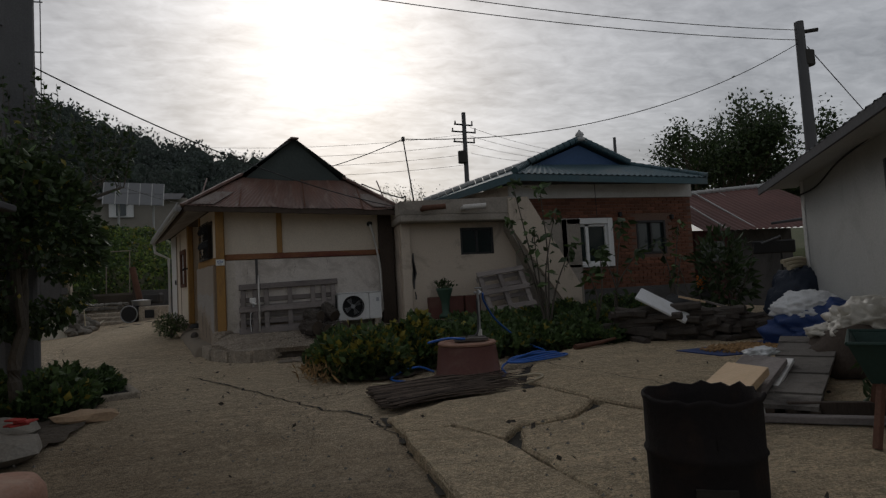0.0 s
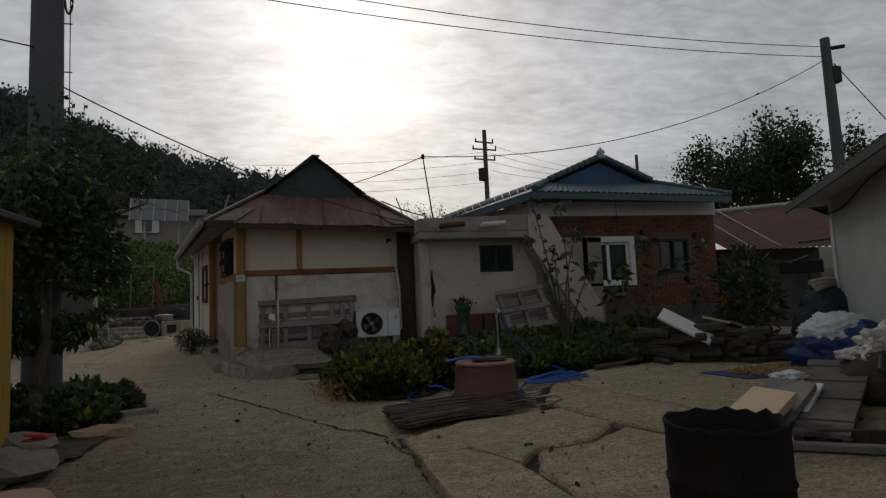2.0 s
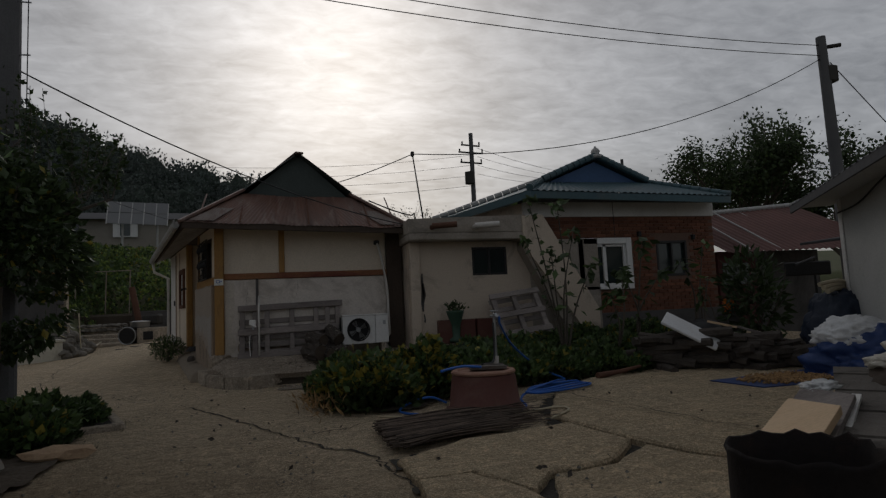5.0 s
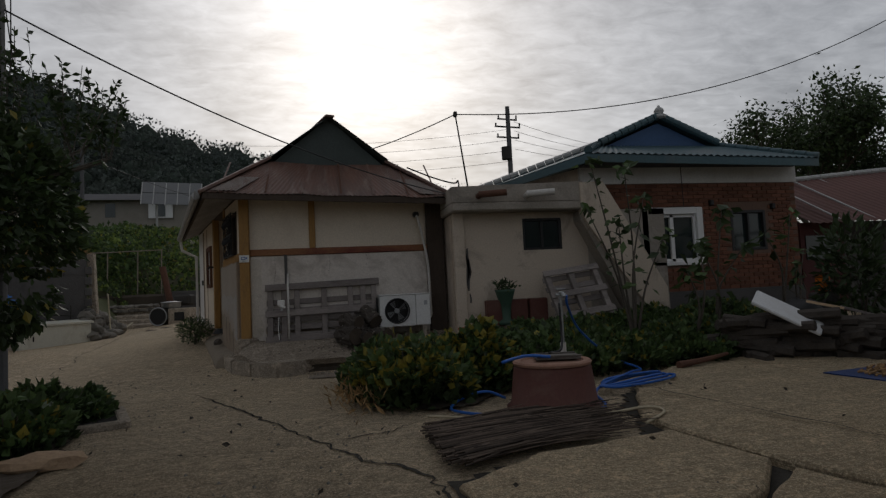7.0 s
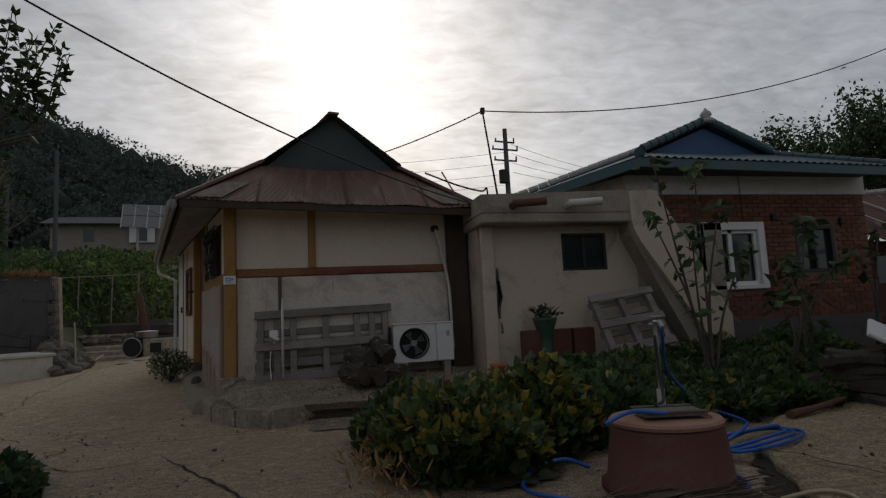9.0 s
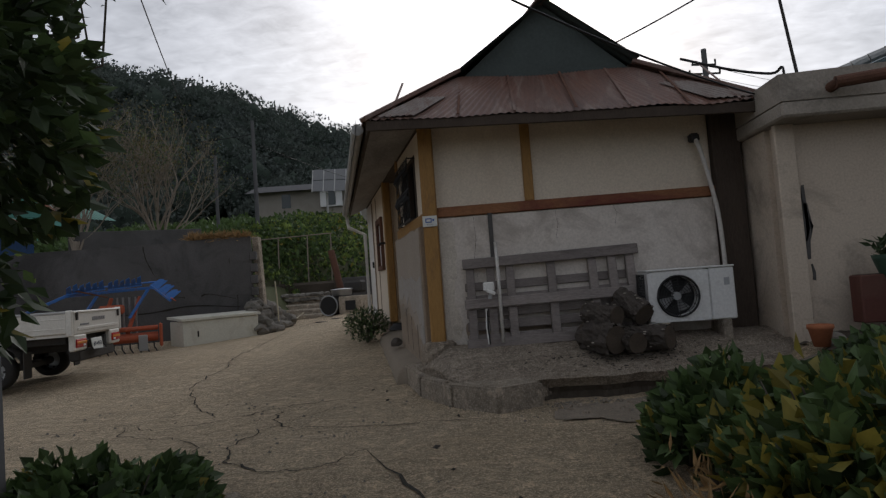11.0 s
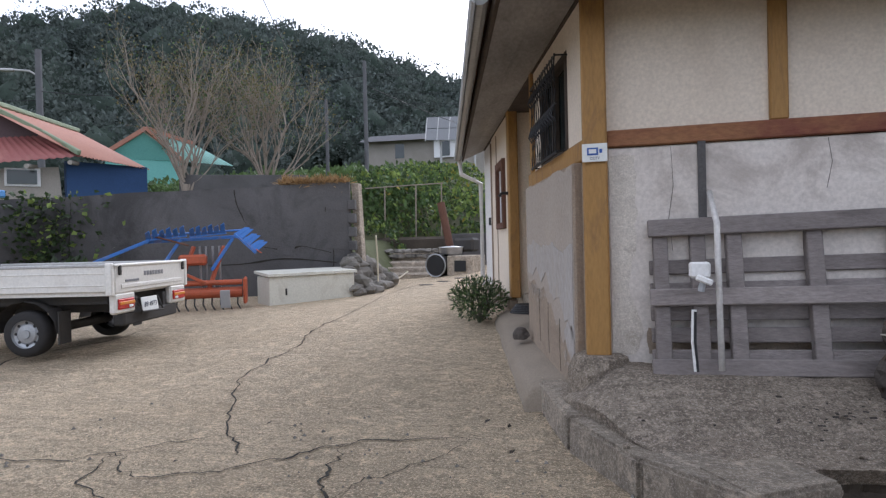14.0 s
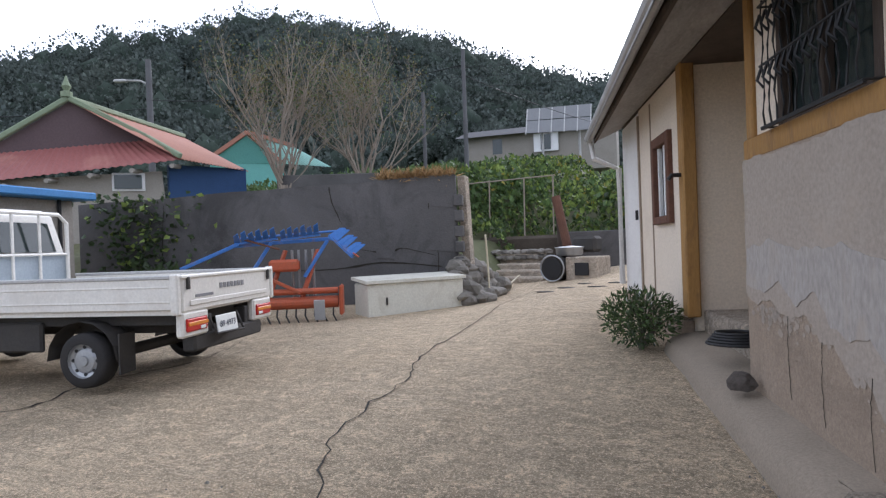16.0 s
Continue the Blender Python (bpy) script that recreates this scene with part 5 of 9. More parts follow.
    vs = [bm.verts.new(p) for p in (fl, gl, low)]
    bm.faces.new(vs)
    part("roof_side", bm, M["bluetile"], r, smooth=True)
    bm = B()
    sheet(bm, gl + bk, gl - Vector((0, 0.1, 0)), apex - Vector((0, 0.1, 0)), apex + bk, 30, 0.012, 0.006, 2)
    sheet(bm, gr - Vector((0, 0.1, 0)), gr + bk, apex + bk, apex - Vector((0, 0.1, 0)), 30, 0.012, 0.006, 2)
    part("roof_top", bm, M["bluetile"], r, smooth=True)
    bm = B()
    vs = [bm.verts.new(p) for p in (gl + Vector((0.1, 0.02, -0.02)), gr + Vector((-0.1, 0.02, -0.02)), apex + Vector((0, 0, -0.08)))]
    bm.faces.new(vs)
    part("gable", bm, M["bluegable"], r, "blue sheet gable")
    for a, b in ((gl, apex), (gr, apex)):
        bm = B()
        d = (b - a)
        for k in range(9):
            p, q = a + d * (k / 9), a + d * ((k + 0.93) / 9)
            part("ridge_tile", rod(B(), p + Vector((0, -0.08, 0.05)), q + Vector((0, -0.08, 0.05)), 0.075, 0.065, 9), M["bluetile"], r)
    for a, b, n, lift, r0, r1, mt in ((gl, fl, 9, 0.04, 0.06, 0.07, M["bluetile"]), (gr, fr, 9, 0.03, 0.05, 0.06, M["bluetile"]), (gl, low, 14, 0.05, 0.055, 0.06, M["greysheet"])):
        d = b - a
        for k in range(n):
            p, q = a + d * (k / n) + Vector((0, 0, lift)), a + d * ((k + 0.94) / n) + Vector((0, 0, lift))
            part("hip_tile", rod(B(), p, q, r0, r1, 9), mt, r)
    bm = B()
    bar(bm, fl + Vector((0, 0.03, -0.08)), fr + Vector((0, 0.03, -0.08)), 0.03, 0.14, 0.006)
    bar(bm, fl + Vector((0.02, 0, -0.08)), low + Vector((0, -0.02, -0.08)), 0.03, 0.14, 0.006)
    part("fascia", bm, M["bluetile"], r)
    bm = B()
    xbox(bm, 5.5, 9.70, -1.12, 6.2, ez - 0.09, ez - 0.05)
    part("soffit", bm, M["greyroof"], r)
    bm = B()
    vs = [bm.verts.new(p) for p in ((5.5, -0.5, 3.02), (5.5, -0.5, 2.4), (4.1, 1.25, 2.4), (4.18, 1.25, 2.86))]
    bm.faces.new(vs)
    part("wing_wall", bm, M["beige"], h)
    bm = B()
    lathe(bm, (apex.x, apex.y - 0.08, apex.z - 0.02), [(0.12, 0), (0.12, 0.07), (0.06, 0.09), (0.1, 0.14), (0.08, 0.19), (0.03, 0.23), (0.02, 0.26)], 10)
    part("finial", bm, M["greysheet"], r, smooth=True)
    # brick courses
    bl = (0.19, 0.057)
    proto = {}

    def brick_mesh(wd):
        if wd not in proto:
            b = B()
            box(b, (0, 0, 0), (wd, 0.02, bl[1]), None, 0.004)
            proto[wd] = mesh_of(b, M["brick"], "brick")
        return proto[wd]

    rest = B()
    count = 0
    row = 0
    z = 0.85 + 0.034
    while z < 2.72:
        x = 5.92 + (0.1 if row % 2 else 0.0)
        while x < 9.7:
            if not any(a - 0.12 < x < b + 0.12 and c - 0.07 < z < d + 0.14 for a, b, c, d in holes) and x + 0.1 < 9.74 and not (x < 7.0 and z < 1.32):
                if count < 300 and x > 7.0 and z > 1.2:
                    o = new("brick", brick_mesh(0.19))
                    o.parent = w
                    o.location = Vector((x, y - 0.006, z)) - ROOT[w].translation
                    count += 1
                else:
                    box(rest, (x, y - 0.006, z), (0.19, 0.02, bl[1]))
            x += 0.2
        z += 0.067
        row += 1
    ob = part("brickwork", rest, M["brickwall"], w)
    tagged(ob, "rest of the brick courses", kind="stuff")
    return h


brick_house()


# ---- yard surface: broken raised slabs and cracks ----
def slab(outline, top, tilt=(0, 0)):
    cx = sum(p[0] for p in outline) / len(outline)
    cy = sum(p[1] for p in outline) / len(outline)

    def zt(x, y):
        return top + tilt[0] * (x - cx) + tilt[1] * (y - cy)

    ol = jag([(cx + (x - cx) * 1.012, cy + (y - cy) * 1.012) for x, y in outline])
    bm = B()
    rings = []
    for inset, dz in ((0.0, -0.14), (0.0, -0.02), (0.02, 0.0)):
        ring = []
        for x, y in ol:
            L = math.hypot(x - cx, y - cy)
            x2, y2 = x - (x - cx) / L * inset, y - (y - cy) / L * inset
            ring.append(bm.verts.new((x2, y2, zt(x2, y2) + dz)))
        rings.append(ring)
    k = len(ol)
    for a, b in zip(rings, rings[1:]):
        for i in range(k):
            bm.faces.new((a[i], a[(i + 1) % k], b[(i + 1) % k], b[i]))
    bm.faces.new(rings[-1])
    return solo("concrete_slab", bm, M["slab"], "broken tan concrete slab lifted at its edges", "slab", "broken yard slabs", "structure")


slab([(1.89, -7.10), (2.25, -7.09), (2.46, -7.6), (2.52, -8.4), (2.5, -10.6), (1.90, -10.6), (1.87, -8.4), (1.86, -7.8)], 0.035, (0.0, 0.0))
slab([(1.87, -6.5), (2.48, -6.12), (3.04, -6.03), (3.5, -5.95), (3.64, -6.75), (3.2, -7.18), (2.72, -7.25), (2.5, -7.55), (2.3, -7.02), (1.90, -7.03)], 0.03, (0.012, 0.004))
slab([(3.60, -5.45), (4.3, -4.15), (5.2, -3.35), (6.6, -3.0), (9.5, -2.6), (12, -4.5), (12, -9.6), (4.4, -8.0), (3.86, -7.2), (3.73, -6.75), (3.62, -5.95)], 0.045, (0.0, 0.0))
slab([(2.56, -7.8), (2.76, -7.33), (3.22, -7.26), (3.68, -6.9), (3.80, -7.28), (4.35, -8.08), (6.5, -8.7), (9, -9.4), (9, -13), (2.6, -13), (2.58, -8.5)], 0.025, (0, 0))
crack([(-0.37, -2.23), (0.33, -3.56), (0.81, -4.51), (1.09, -5.1), (1.35, -5.6), (1.67, -6.0), (1.8, -6.5), (1.9, -7.2), (1.9, -8.4), (1.88, -9.6)], 0.022)
crack([(1.09, -5.1), (1.62, -4.99), (1.95, -4.7)], 0.016)
crack([(-0.42, -5.31), (0.12, -5.14), (0.6, -5.2), (1.09, -5.1)], 0.009)
crack([(-3.6, 9.0), (-3.85, 7.0), (-3.65, 5.08), (-3.48, 2.92), (-3.2, 2.02), (-3.1, 0.9), (-2.7, 0.07), (-2.3, -0.55), (-2.0, -0.88)], 0.016)
crack([(-5.2, -1.35), (-3.22, -1.19), (-2.79, -0.96), (-2.3, -0.6)], 0.012)
crack([(-2.79, -0.96), (-2.4, -1.25), (-1.97, -1.1), (-1.6, -0.72), (-1.35, -0.53), (-0.7, -0.35)], 0.016)
crack([(-2.79, -1.0), (-2.6, -1.4), (-2.25, -1.53), (-1.77, -1.8), (-1.5, -2.3)], 0.012)
crack([(-1.45, -0.6), (-1.4, -1.0), (-1.27, -1.35), (-0.73, -1.56), (0.1, -1.55), (0.5, -1.6)], 0.014)
crack([(-1.27, -1.35), (-1.4, -1.9), (-1.2, -2.4), (-0.7, -2.6), (-0.37, -2.23)], 0.014)
crack([(-0.7, -0.38), (-1.0, -0.9), (-1.27, -1.35)], 0.007)
crack([(-7.4, 0.2), (-6.03, 0.58), (-6.2, 1.42), (-5.9, 2.37), (-6.3, 3.6)], 0.018)
crack([(4.05, -4.14), (4.14, -4.7), (4.35, -5.6), (4.53, -6.5), (4.72, -6.85)], 0.016).location.z = 0.085
crack([(-4.2, 5.2), (-3.0, 5.9), (-2.2, 6.4)], 0.012)
crack([(-4.3, 8.4), (-3.4, 7.9), (-2.4, 7.7)], 0.02)

rng = np.random.default_rng(7)


# ---- stones, scattered bits ----
def stone(name, at, s, mat, label, category="stone", group="", seed=0):
    bm = B()
    bmesh.ops.create_icosphere(bm, subdivisions=2, radius=1.0)
    for v in bm.verts:
        k = 1 + 0.35 * noise.noise(v.co * 1.3 + Vector((seed * 3.1, seed, 0))) + 0.12 * noise.noise(v.co * 4 + Vector((seed, 0, 0)))
        v.co = Vector((v.co.x * s[0], v.co.y * s[1], max(-0.6, v.co.z) * s[2])) * k
    bmesh.ops.rotate(bm, verts=bm.verts, matrix=Matrix.Rotation(seed * 1.7, 3, "Z"))
    ob = solo(name, bm, mat, label, category, group)
    ob.location = at
    return ob


stone("rock", (-0.79, -5.08, 0.03), (0.26, 0.15, 0.08), M["tanstone"], "flat tan rock beside the planted verge", "rock", "", 2)
for k in range(16):
    x, y = -0.95 - 0.35 * rng.random(), -5.7 - 1.6 * rng.random()
    stone("stone", (x, y, 0.02), (0.05 + 0.1 * rng.random(), 0.05 + 0.07 * rng.random(), 0.03 + 0.05 * rng.random()), M["stone"], "grey rubble stone on the soil verge", "stone", "verge stones", k + 3)
stone("rock", (-1.05, -6.35, 0.05), (0.34, 0.3, 0.14), M["stone"], "large dark grey rock at the verge", "rock", "", 31)
stone("rock", (-1.3, -5.55, 0.05), (0.28, 0.22, 0.12), M["stone"], "mossy grey rock at the wall foot", "rock", "", 35)
bm = B()
for k in range(5):
    a, b2 = rng.random() * 0.14, rng.random() * 0.1
    box(bm, (-0.98 + a, -6.3 + b2, 0.215 + 0.012 * k), (0.13, 0.08, 0.014), rz(k * 37), 0.004)
solo("rag", bm, M["redrag"], "crumpled red rag on a rock", "rag")
# small loose grit: far too many to count
gp = []
for k in range(2600):
    x, y = rng.uniform(-3.5, 3.2), rng.uniform(-10.5, 0.0)
    if noise.noise((x * 0.7, y * 0.7, 4)) > -0.05 and not (x > 1.5 and y > -4.3):
        gp.append((x, y))
for k in range(900):
    gp.append((rng.uniform(0.7, 3.6), -1.12 - 0.6 * rng.random() ** 2))
for k in range(500):
    u = rng.random()
    gp.append((-0.62 + 1.0 * u + rng.normal(0, 0.05), 0.9 - 2.2 * u + rng.normal(0, 0.06) - 0.05))
gv2, gf2 = [], []
for x, y in gp:
    s = 0.004 + 0.016 * rng.random() ** 2.5
    z = max(ground_z(x, y), 0.03 if (x > 1.95 and y < -6) else -1) + 0.006
    o = len(gv2)
    a = rng.random() * 3
    gv2 += [(x + s * math.cos(a + q), y + s * math.sin(a + q), z - 0.004) for q in (0, 2.1, 4.2)] + [(x, y, z + s * 0.7)]
    gf2 += [(o, o + 1, o + 3), (o + 1, o + 2, o + 3), (o + 2, o, o + 3)]
me = bpy.data.meshes.new("grit")
me.from_pydata(gv2, [], gf2)
me.materials.append(M["stone"])
tagged(new("grit", me), "loose grit and small stones on the concrete", "grit", kind="stuff")


# ---- against the old house ----
def wall_pallet():
    t = thing("pallet", (1.2, -0.15, 0.42), "large weathered grey wooden pallet leaning on the wall", "pallet")
    lean = Matrix.Rotation(radians(-11), 4, "X")
    m = Matrix.Translation((0.30, -0.20, 0.40)) @ lean

    def bd(nm, x0, x1, z0, z1, y0, y1, skew=0.0):
        bm = B()
        box(bm, ((x0 + x1) / 2, (y0 + y1) / 2, (z0 + z1) / 2), (x1 - x0, y1 - y0, z1 - z0), Matrix.Rotation(radians(skew), 4, "Y"), 0.006)
        bm.transform(m)
        part(nm, bm, M["pallet"], t)

    for z0, z1, x1, sk in ((0.0, 0.095, 1.74, -1.2), (0.40, 0.50, 1.72, -1.0), (0.82, 0.925, 1.79, -1.3)):
        bd("rail", 0.0, x1, z0, z1, -0.03, 0.0, sk)
    for x in (0.03, 0.24, 0.44, 0.86, 1.28, 1.48, 1.66):
        bd("upright", x, x + 0.085, 0.02, 0.90 + 0.02 * x, 0.002, 0.075, 0)
    for z in (0.06, 0.19, 0.32, 0.46, 0.60, 0.74, 0.85):
        bd("slat", 0.01, 1.75, z, z + 0.09, 0.078, 0.098, -1.1)
    return t


wall_pallet()


def socket():
    t = thing("outdoor_socket", (0.55, -0.26, 0.42), "white outdoor socket box on a grey conduit", "socket")
    part("conduit", tube(B(), [(0.655, -0.30, 0.44), (0.655, -0.235, 1.26), (0.655, -0.03, 1.45)], 0.017, 8), M["pvc"], t, smooth=True)
    b = part("socket_box", box(B(), (0.55, -0.30, 1.0), (0.11, 0.05, 0.09), None, 0.012), M["whiteplastic"], t)
    part("cover", box(B(), (0.57, -0.31, 0.945), (0.09, 0.06, 0.035), Matrix.Rotation(0.4, 4, "Y"), 0.008), M["whiteplastic"], b)
    part("plug", rod(B(), (0.565, -0.30, 0.93), (0.555, -0.30, 0.88), 0.018, n=8), M["greyplastic"], b)
    part("cable", tube(B(), [(0.515, -0.31, 0.78), (0.508, -0.32, 0.6), (0.52, -0.33, 0.44)], 0.014, 7), M["whiteplastic"], t)
    part("cable", tube(B(), [(0.52, -0.325, 0.77), (0.515, -0.335, 0.6), (0.525, -0.34, 0.44)], 0.008, 6), M["black"], t)


socket()


def log(at, length, r, yaw, tilt, seed):
    t = thing("log", at, "short bark-covered log with pale growths, piled by the wall", "log", "piled logs")
    m = Matrix.Translation(at) @ rz(yaw) @ Matrix.Rotation(radians(90 + tilt), 4, "Y")
    bm = B()
    n = 34
    rows = []
    for i in range(19):
        z = -length / 2 + length * i / 18
        row = []
        for j in range(n):
            a = 2 * math.pi * j / n
            q = Vector((math.cos(a) * 2 + seed, math.sin(a) * 2, z * 5))
            rr = r * (1 + 0.28 * noise.noise(q) + 0.22 * abs(noise.noise((q.x * 3.2, q.y * 3.2, z * 9))) + 0.2 * noise.noise((q.x * 6, q.y * 6, z * 22)) - 0.08)
            row.append(bm.verts.new(m @ Vector((rr * math.cos(a), rr * math.sin(a), z))))
        rows.append(row)
    for a, b in zip(rows, rows[1:]):
        for j in range(n):
            bm.faces.new((a[j], a[(j + 1) % n], b[(j + 1) % n], b[j]))
    part("bark", bm, M["bark"], t)
    for s in (-1, 1):
        bm = B()
        rod(bm, m @ Vector((0, 0, s * (length / 2 - 0.01))), m @ Vector((0, 0, s * (length / 2 + 0.004))), r * 0.93, n=16)
        part("cut_end", bm, M["logend"], t)
    bm = B()
    rg = np.random.default_rng(seed)
    for k in range(14):
        a, z = rg.random() * 6.3, rg.uniform(-length / 2, length / 2)
        p = m @ Vector((r * 1.05 * math.cos(a), r * 1.05 * math.sin(a), z))
        box(bm, p, (0.03, 0.018, 0.008), Matrix.Rotation(rg.random() * 3, 4, "Z"), 0.004)
    ob = part("bracket_growth", bm, M["fungus"], t)
    tagged(ob, "pale bracket fungus", kind="stuff")


log((1.55, -0.55, 0.455), 0.40, 0.135, -58, 3, 1)
log((1.98, -0.56, 0.43), 0.42, 0.115, -42, -2, 2)
log((1.60, -0.42, 0.66), 0.36, 0.105, -50, 6, 3)
log((1.78, -0.62, 0.42), 0.30, 0.10, -70, 4, 6)
log((1.90, -0.38, 0.72), 0.34, 0.11, -60, 30, 4)
bm = B()
for k in range(170):
    x, y = rng.normal(1.75, 0.5), rng.normal(-0.66, 0.10)
    if 0.2 < x < 3.0 and y < -0.45:
        box(bm, (x, y, 0.22 + 0.2 * smoothstep(-1.0, -0.1, y) + 0.008), (0.008 + 0.028 * rng.random() ** 2, 0.006 + 0.012 * rng.random(), 0.005), rz(rng.random() * 180) @ Matrix.Rotation(rng.normal(0, 0.3), 4, "X"))
solo("bark_chips", bm, M["bark"], "fallen bark chips under the logs", "bark chips", kind="stuff")
bm = B()
for k in range(420):
    x = rng.uniform(0.1, 3.3)
    y = rng.normal(-1.28, 0.16) if k % 2 else rng.uniform(-1.0, -0.35)
    if y > -0.98:
        z = 0.2 + 0.22 * smoothstep(-1.0, -0.1, y)
    elif x < 1.0 or y > -1.1:
        continue
    else:
        z = ground_z(x, y) + 0.012
    s = (0.005 + 0.022 * rng.random() ** 3) * (1.3 if y < -1.0 else 0.7)
    box(bm, (x, y, z), (s * 2, s * 1.5, s), rz(rng.random() * 180) @ Matrix.Rotation(rng.normal(0, 0.4), 4, "X"), s * 0.3)
solo("rubble_crumbs", bm, M["terrace"], "crumbled concrete bits along the terrace edge", "crumbs", kind="stuff")


def outdoor_unit():
    t = thing("air_conditioner", (2.42, -0.3, 0.52), "white outdoor air-conditioner unit with round fan grille", "air conditioner", turn=-3)
    x0, x1, y0, y1, z0, z1 = 2.05, 2.86, -0.42, -0.12, 0.54, 1.03
    hole = (2.33, 0.785, 0.19)
    # cabinet with a round opening in the front
    bm = B()
    n = 28
    ring = [(hole[0] + hole[2] * math.cos(2 * math.pi * k / n), hole[1] + hole[2] * math.sin(2 * math.pi * k / n)) for k in range(n)]

    def rim(px, pz):
        dx, dz = px - hole[0], pz - hole[1]
        k = min(((2.62 if dx > 0 else x0) - hole[0]) / dx if abs(dx) > 1e-6 else 9, ((z1 if dz > 0 else z0) - hole[1]) / dz if abs(dz) > 1e-6 else 9)
        return hole[0] + dx * k, hole[1] + dz * k

    inner = [bm.verts.new((px, y0, pz)) for px, pz in ring]
    deep = [bm.verts.new((px, y0 + 0.12, pz)) for px, pz in ring]
    outer = [bm.verts.new((rim(px, pz)[0], y0, rim(px, pz)[1])) for px, pz in ring]
    for k in range(n):
        q = (k + 1) % n
        bm.faces.new((inner[k], inner[q], outer[q], outer[k]))
        bm.faces.new((inner[k], deep[k], deep[q], inner[q]))
    xbox(bm, x0, 2.62, y0 + 0.13, y1, z0, z1)
    for a in ((x0, x0 + 0.004, y0, y0 + 0.13, z0, z1), (x0, 2.62, y0, y0 + 0.13, z1 - 0.004, z1), (x0, 2.62, y0, y0 + 0.13, z0, z0 + 0.004)):
        xbox(bm, *a)
    part("cabinet", bm, M["acwhite"], t)
    part("service_panel", xbox(B(), 2.625, x1, y0 - 0.003, y1, z0, z1, 0.012), M["acwhite"], t)
    part("top_lid", xbox(B(), x0 - 0.008, x1 + 0.006, y0 - 0.01, y1 + 0.01, z1, z1 + 0.018, 0.006), M["acwhite"], t)
    part("label_plate", xbox(B(), 2.76, 2.81, y0 - 0.007, y0 - 0.003, 0.86, 0.93), M["greyplastic"], t, "grey rating label")
    part("fan_well", xbox(B(), 2.12, 2.54, y0 + 0.118, y0 + 0.128, 0.58, 1.0), M["black"], t)
    bm = B()
    for k in range(4):
        a = k * math.pi / 2 + 0.5
        vs = []
        for rr, da, dy in ((0.03, -0.25, 0.02), (0.16, -0.35, 0.03), (0.165, 0.3, -0.02), (0.03, 0.4, -0.01)):
            vs.append(bm.verts.new((hole[0] + rr * math.cos(a + da), y0 + 0.07 + dy, hole[1] + rr * math.sin(a + da))))
        bm.faces.new(vs)
    fan = part("fan", bm, M["fangrey"], t, "dim grey fan blades")
    part("hub", rod(B(), (hole[0], y0 + 0.03, hole[1]), (hole[0], y0 + 0.09, hole[1]), 0.04, n=14), M["greyplastic"], fan)
    bm = B()
    for r in (0.065, 0.09, 0.115, 0.14, 0.165, 0.192):
        pts = [(hole[0] + r * math.cos(2 * math.pi * k / 30), y0 - 0.012 - 0.012 * (1 - r / 0.19), hole[1] + r * math.sin(2 * math.pi * k / 30)) for k in range(31)]
        tube(bm, pts, 0.0028 if r < 0.18 else 0.01, 4)
    guard = part("fan_guard", bm, M["black"], t, "black wire fan guard")
    for k in range(12):
        a = k * math.pi / 6
        part("spoke", rod(B(), (hole[0] + 0.05 * math.cos(a), y0 - 0.022, hole[1] + 0.05 * math.sin(a)), (hole[0] + 0.19 * math.cos(a), y0 - 0.012, hole[1] + 0.19 * math.sin(a)), 0.003, n=4), M["black"], guard)
    bm = B()
    for k in range(9):
        rod(bm, (x0 - 0.02, -0.40 + k * 0.034, 0.56), (x0 - 0.02, -0.40 + k * 0.034, 1.01), 0.004, n=4)
    for k in range(10):
        rod(bm, (x0 - 0.02, -0.41, 0.57 + k * 0.048), (x0 - 0.02, -0.12, 0.57 + k * 0.048), 0.004, n=4)
    part("coil_guard", bm, M["black"], t, "black wire coil guard")
    for x in (2.15, 2.72):
        part("foot", xbox(B(), x, x + 0.08, y0 - 0.01, y1 + 0.01, 0.33, 0.54, 0.008), M["kerb"], t, "concrete block foot")


outdoor_unit()


# ---- before the annex ----
def flower_pot():
    t = thing("flower_pot", (3.94, -0.98, 0.5), "tall dull green pot with a small drooping plant", "flower pot")
    bm = B()
    lathe(bm, (3.94, -0.98, 0.5), [(0.13, 0), (0.13, 0.05), (0.07, 0.09), (0.085, 0.3), (0.15, 0.5), (0.16, 0.54), (0.14, 0.54), (0.12, 0.47)], 16)
    part("pot", bm, M["greenpot"], t, smooth=True)
    pl = [((3.94 + rng.normal(0, 0.07), -0.98 + rng.normal(0, 0.07), 1.0 + 0.16 * rng.random()), (rng.normal(), rng.normal(), 0.8)) for _ in range(120)]
    leaves("plant", pl, 0.09, M["leaf_dark"], rng, t, "small leafy plant", aspect=3.0)


flower_pot()
for x0, x1, y in ((3.64, 3.92, -0.92), (4.02, 4.3, -0.9), (4.34, 4.64, -0.88)):
    t = thing("planter_box", ((x0 + x1) / 2, y, 0.6), "low red-brown planter box along the annex wall", "planter", "planters")
    bm = B()
    xbox(bm, x0, x1, y - 0.08, y + 0.08, 0.48, 0.88, 0.01)
    part("box", bm, M["tub"], t)
    part("soil", xbox(B(), x0 + 0.02, x1 - 0.02, y - 0.06, y + 0.06, 0.88, 0.884), M["soil"], t)


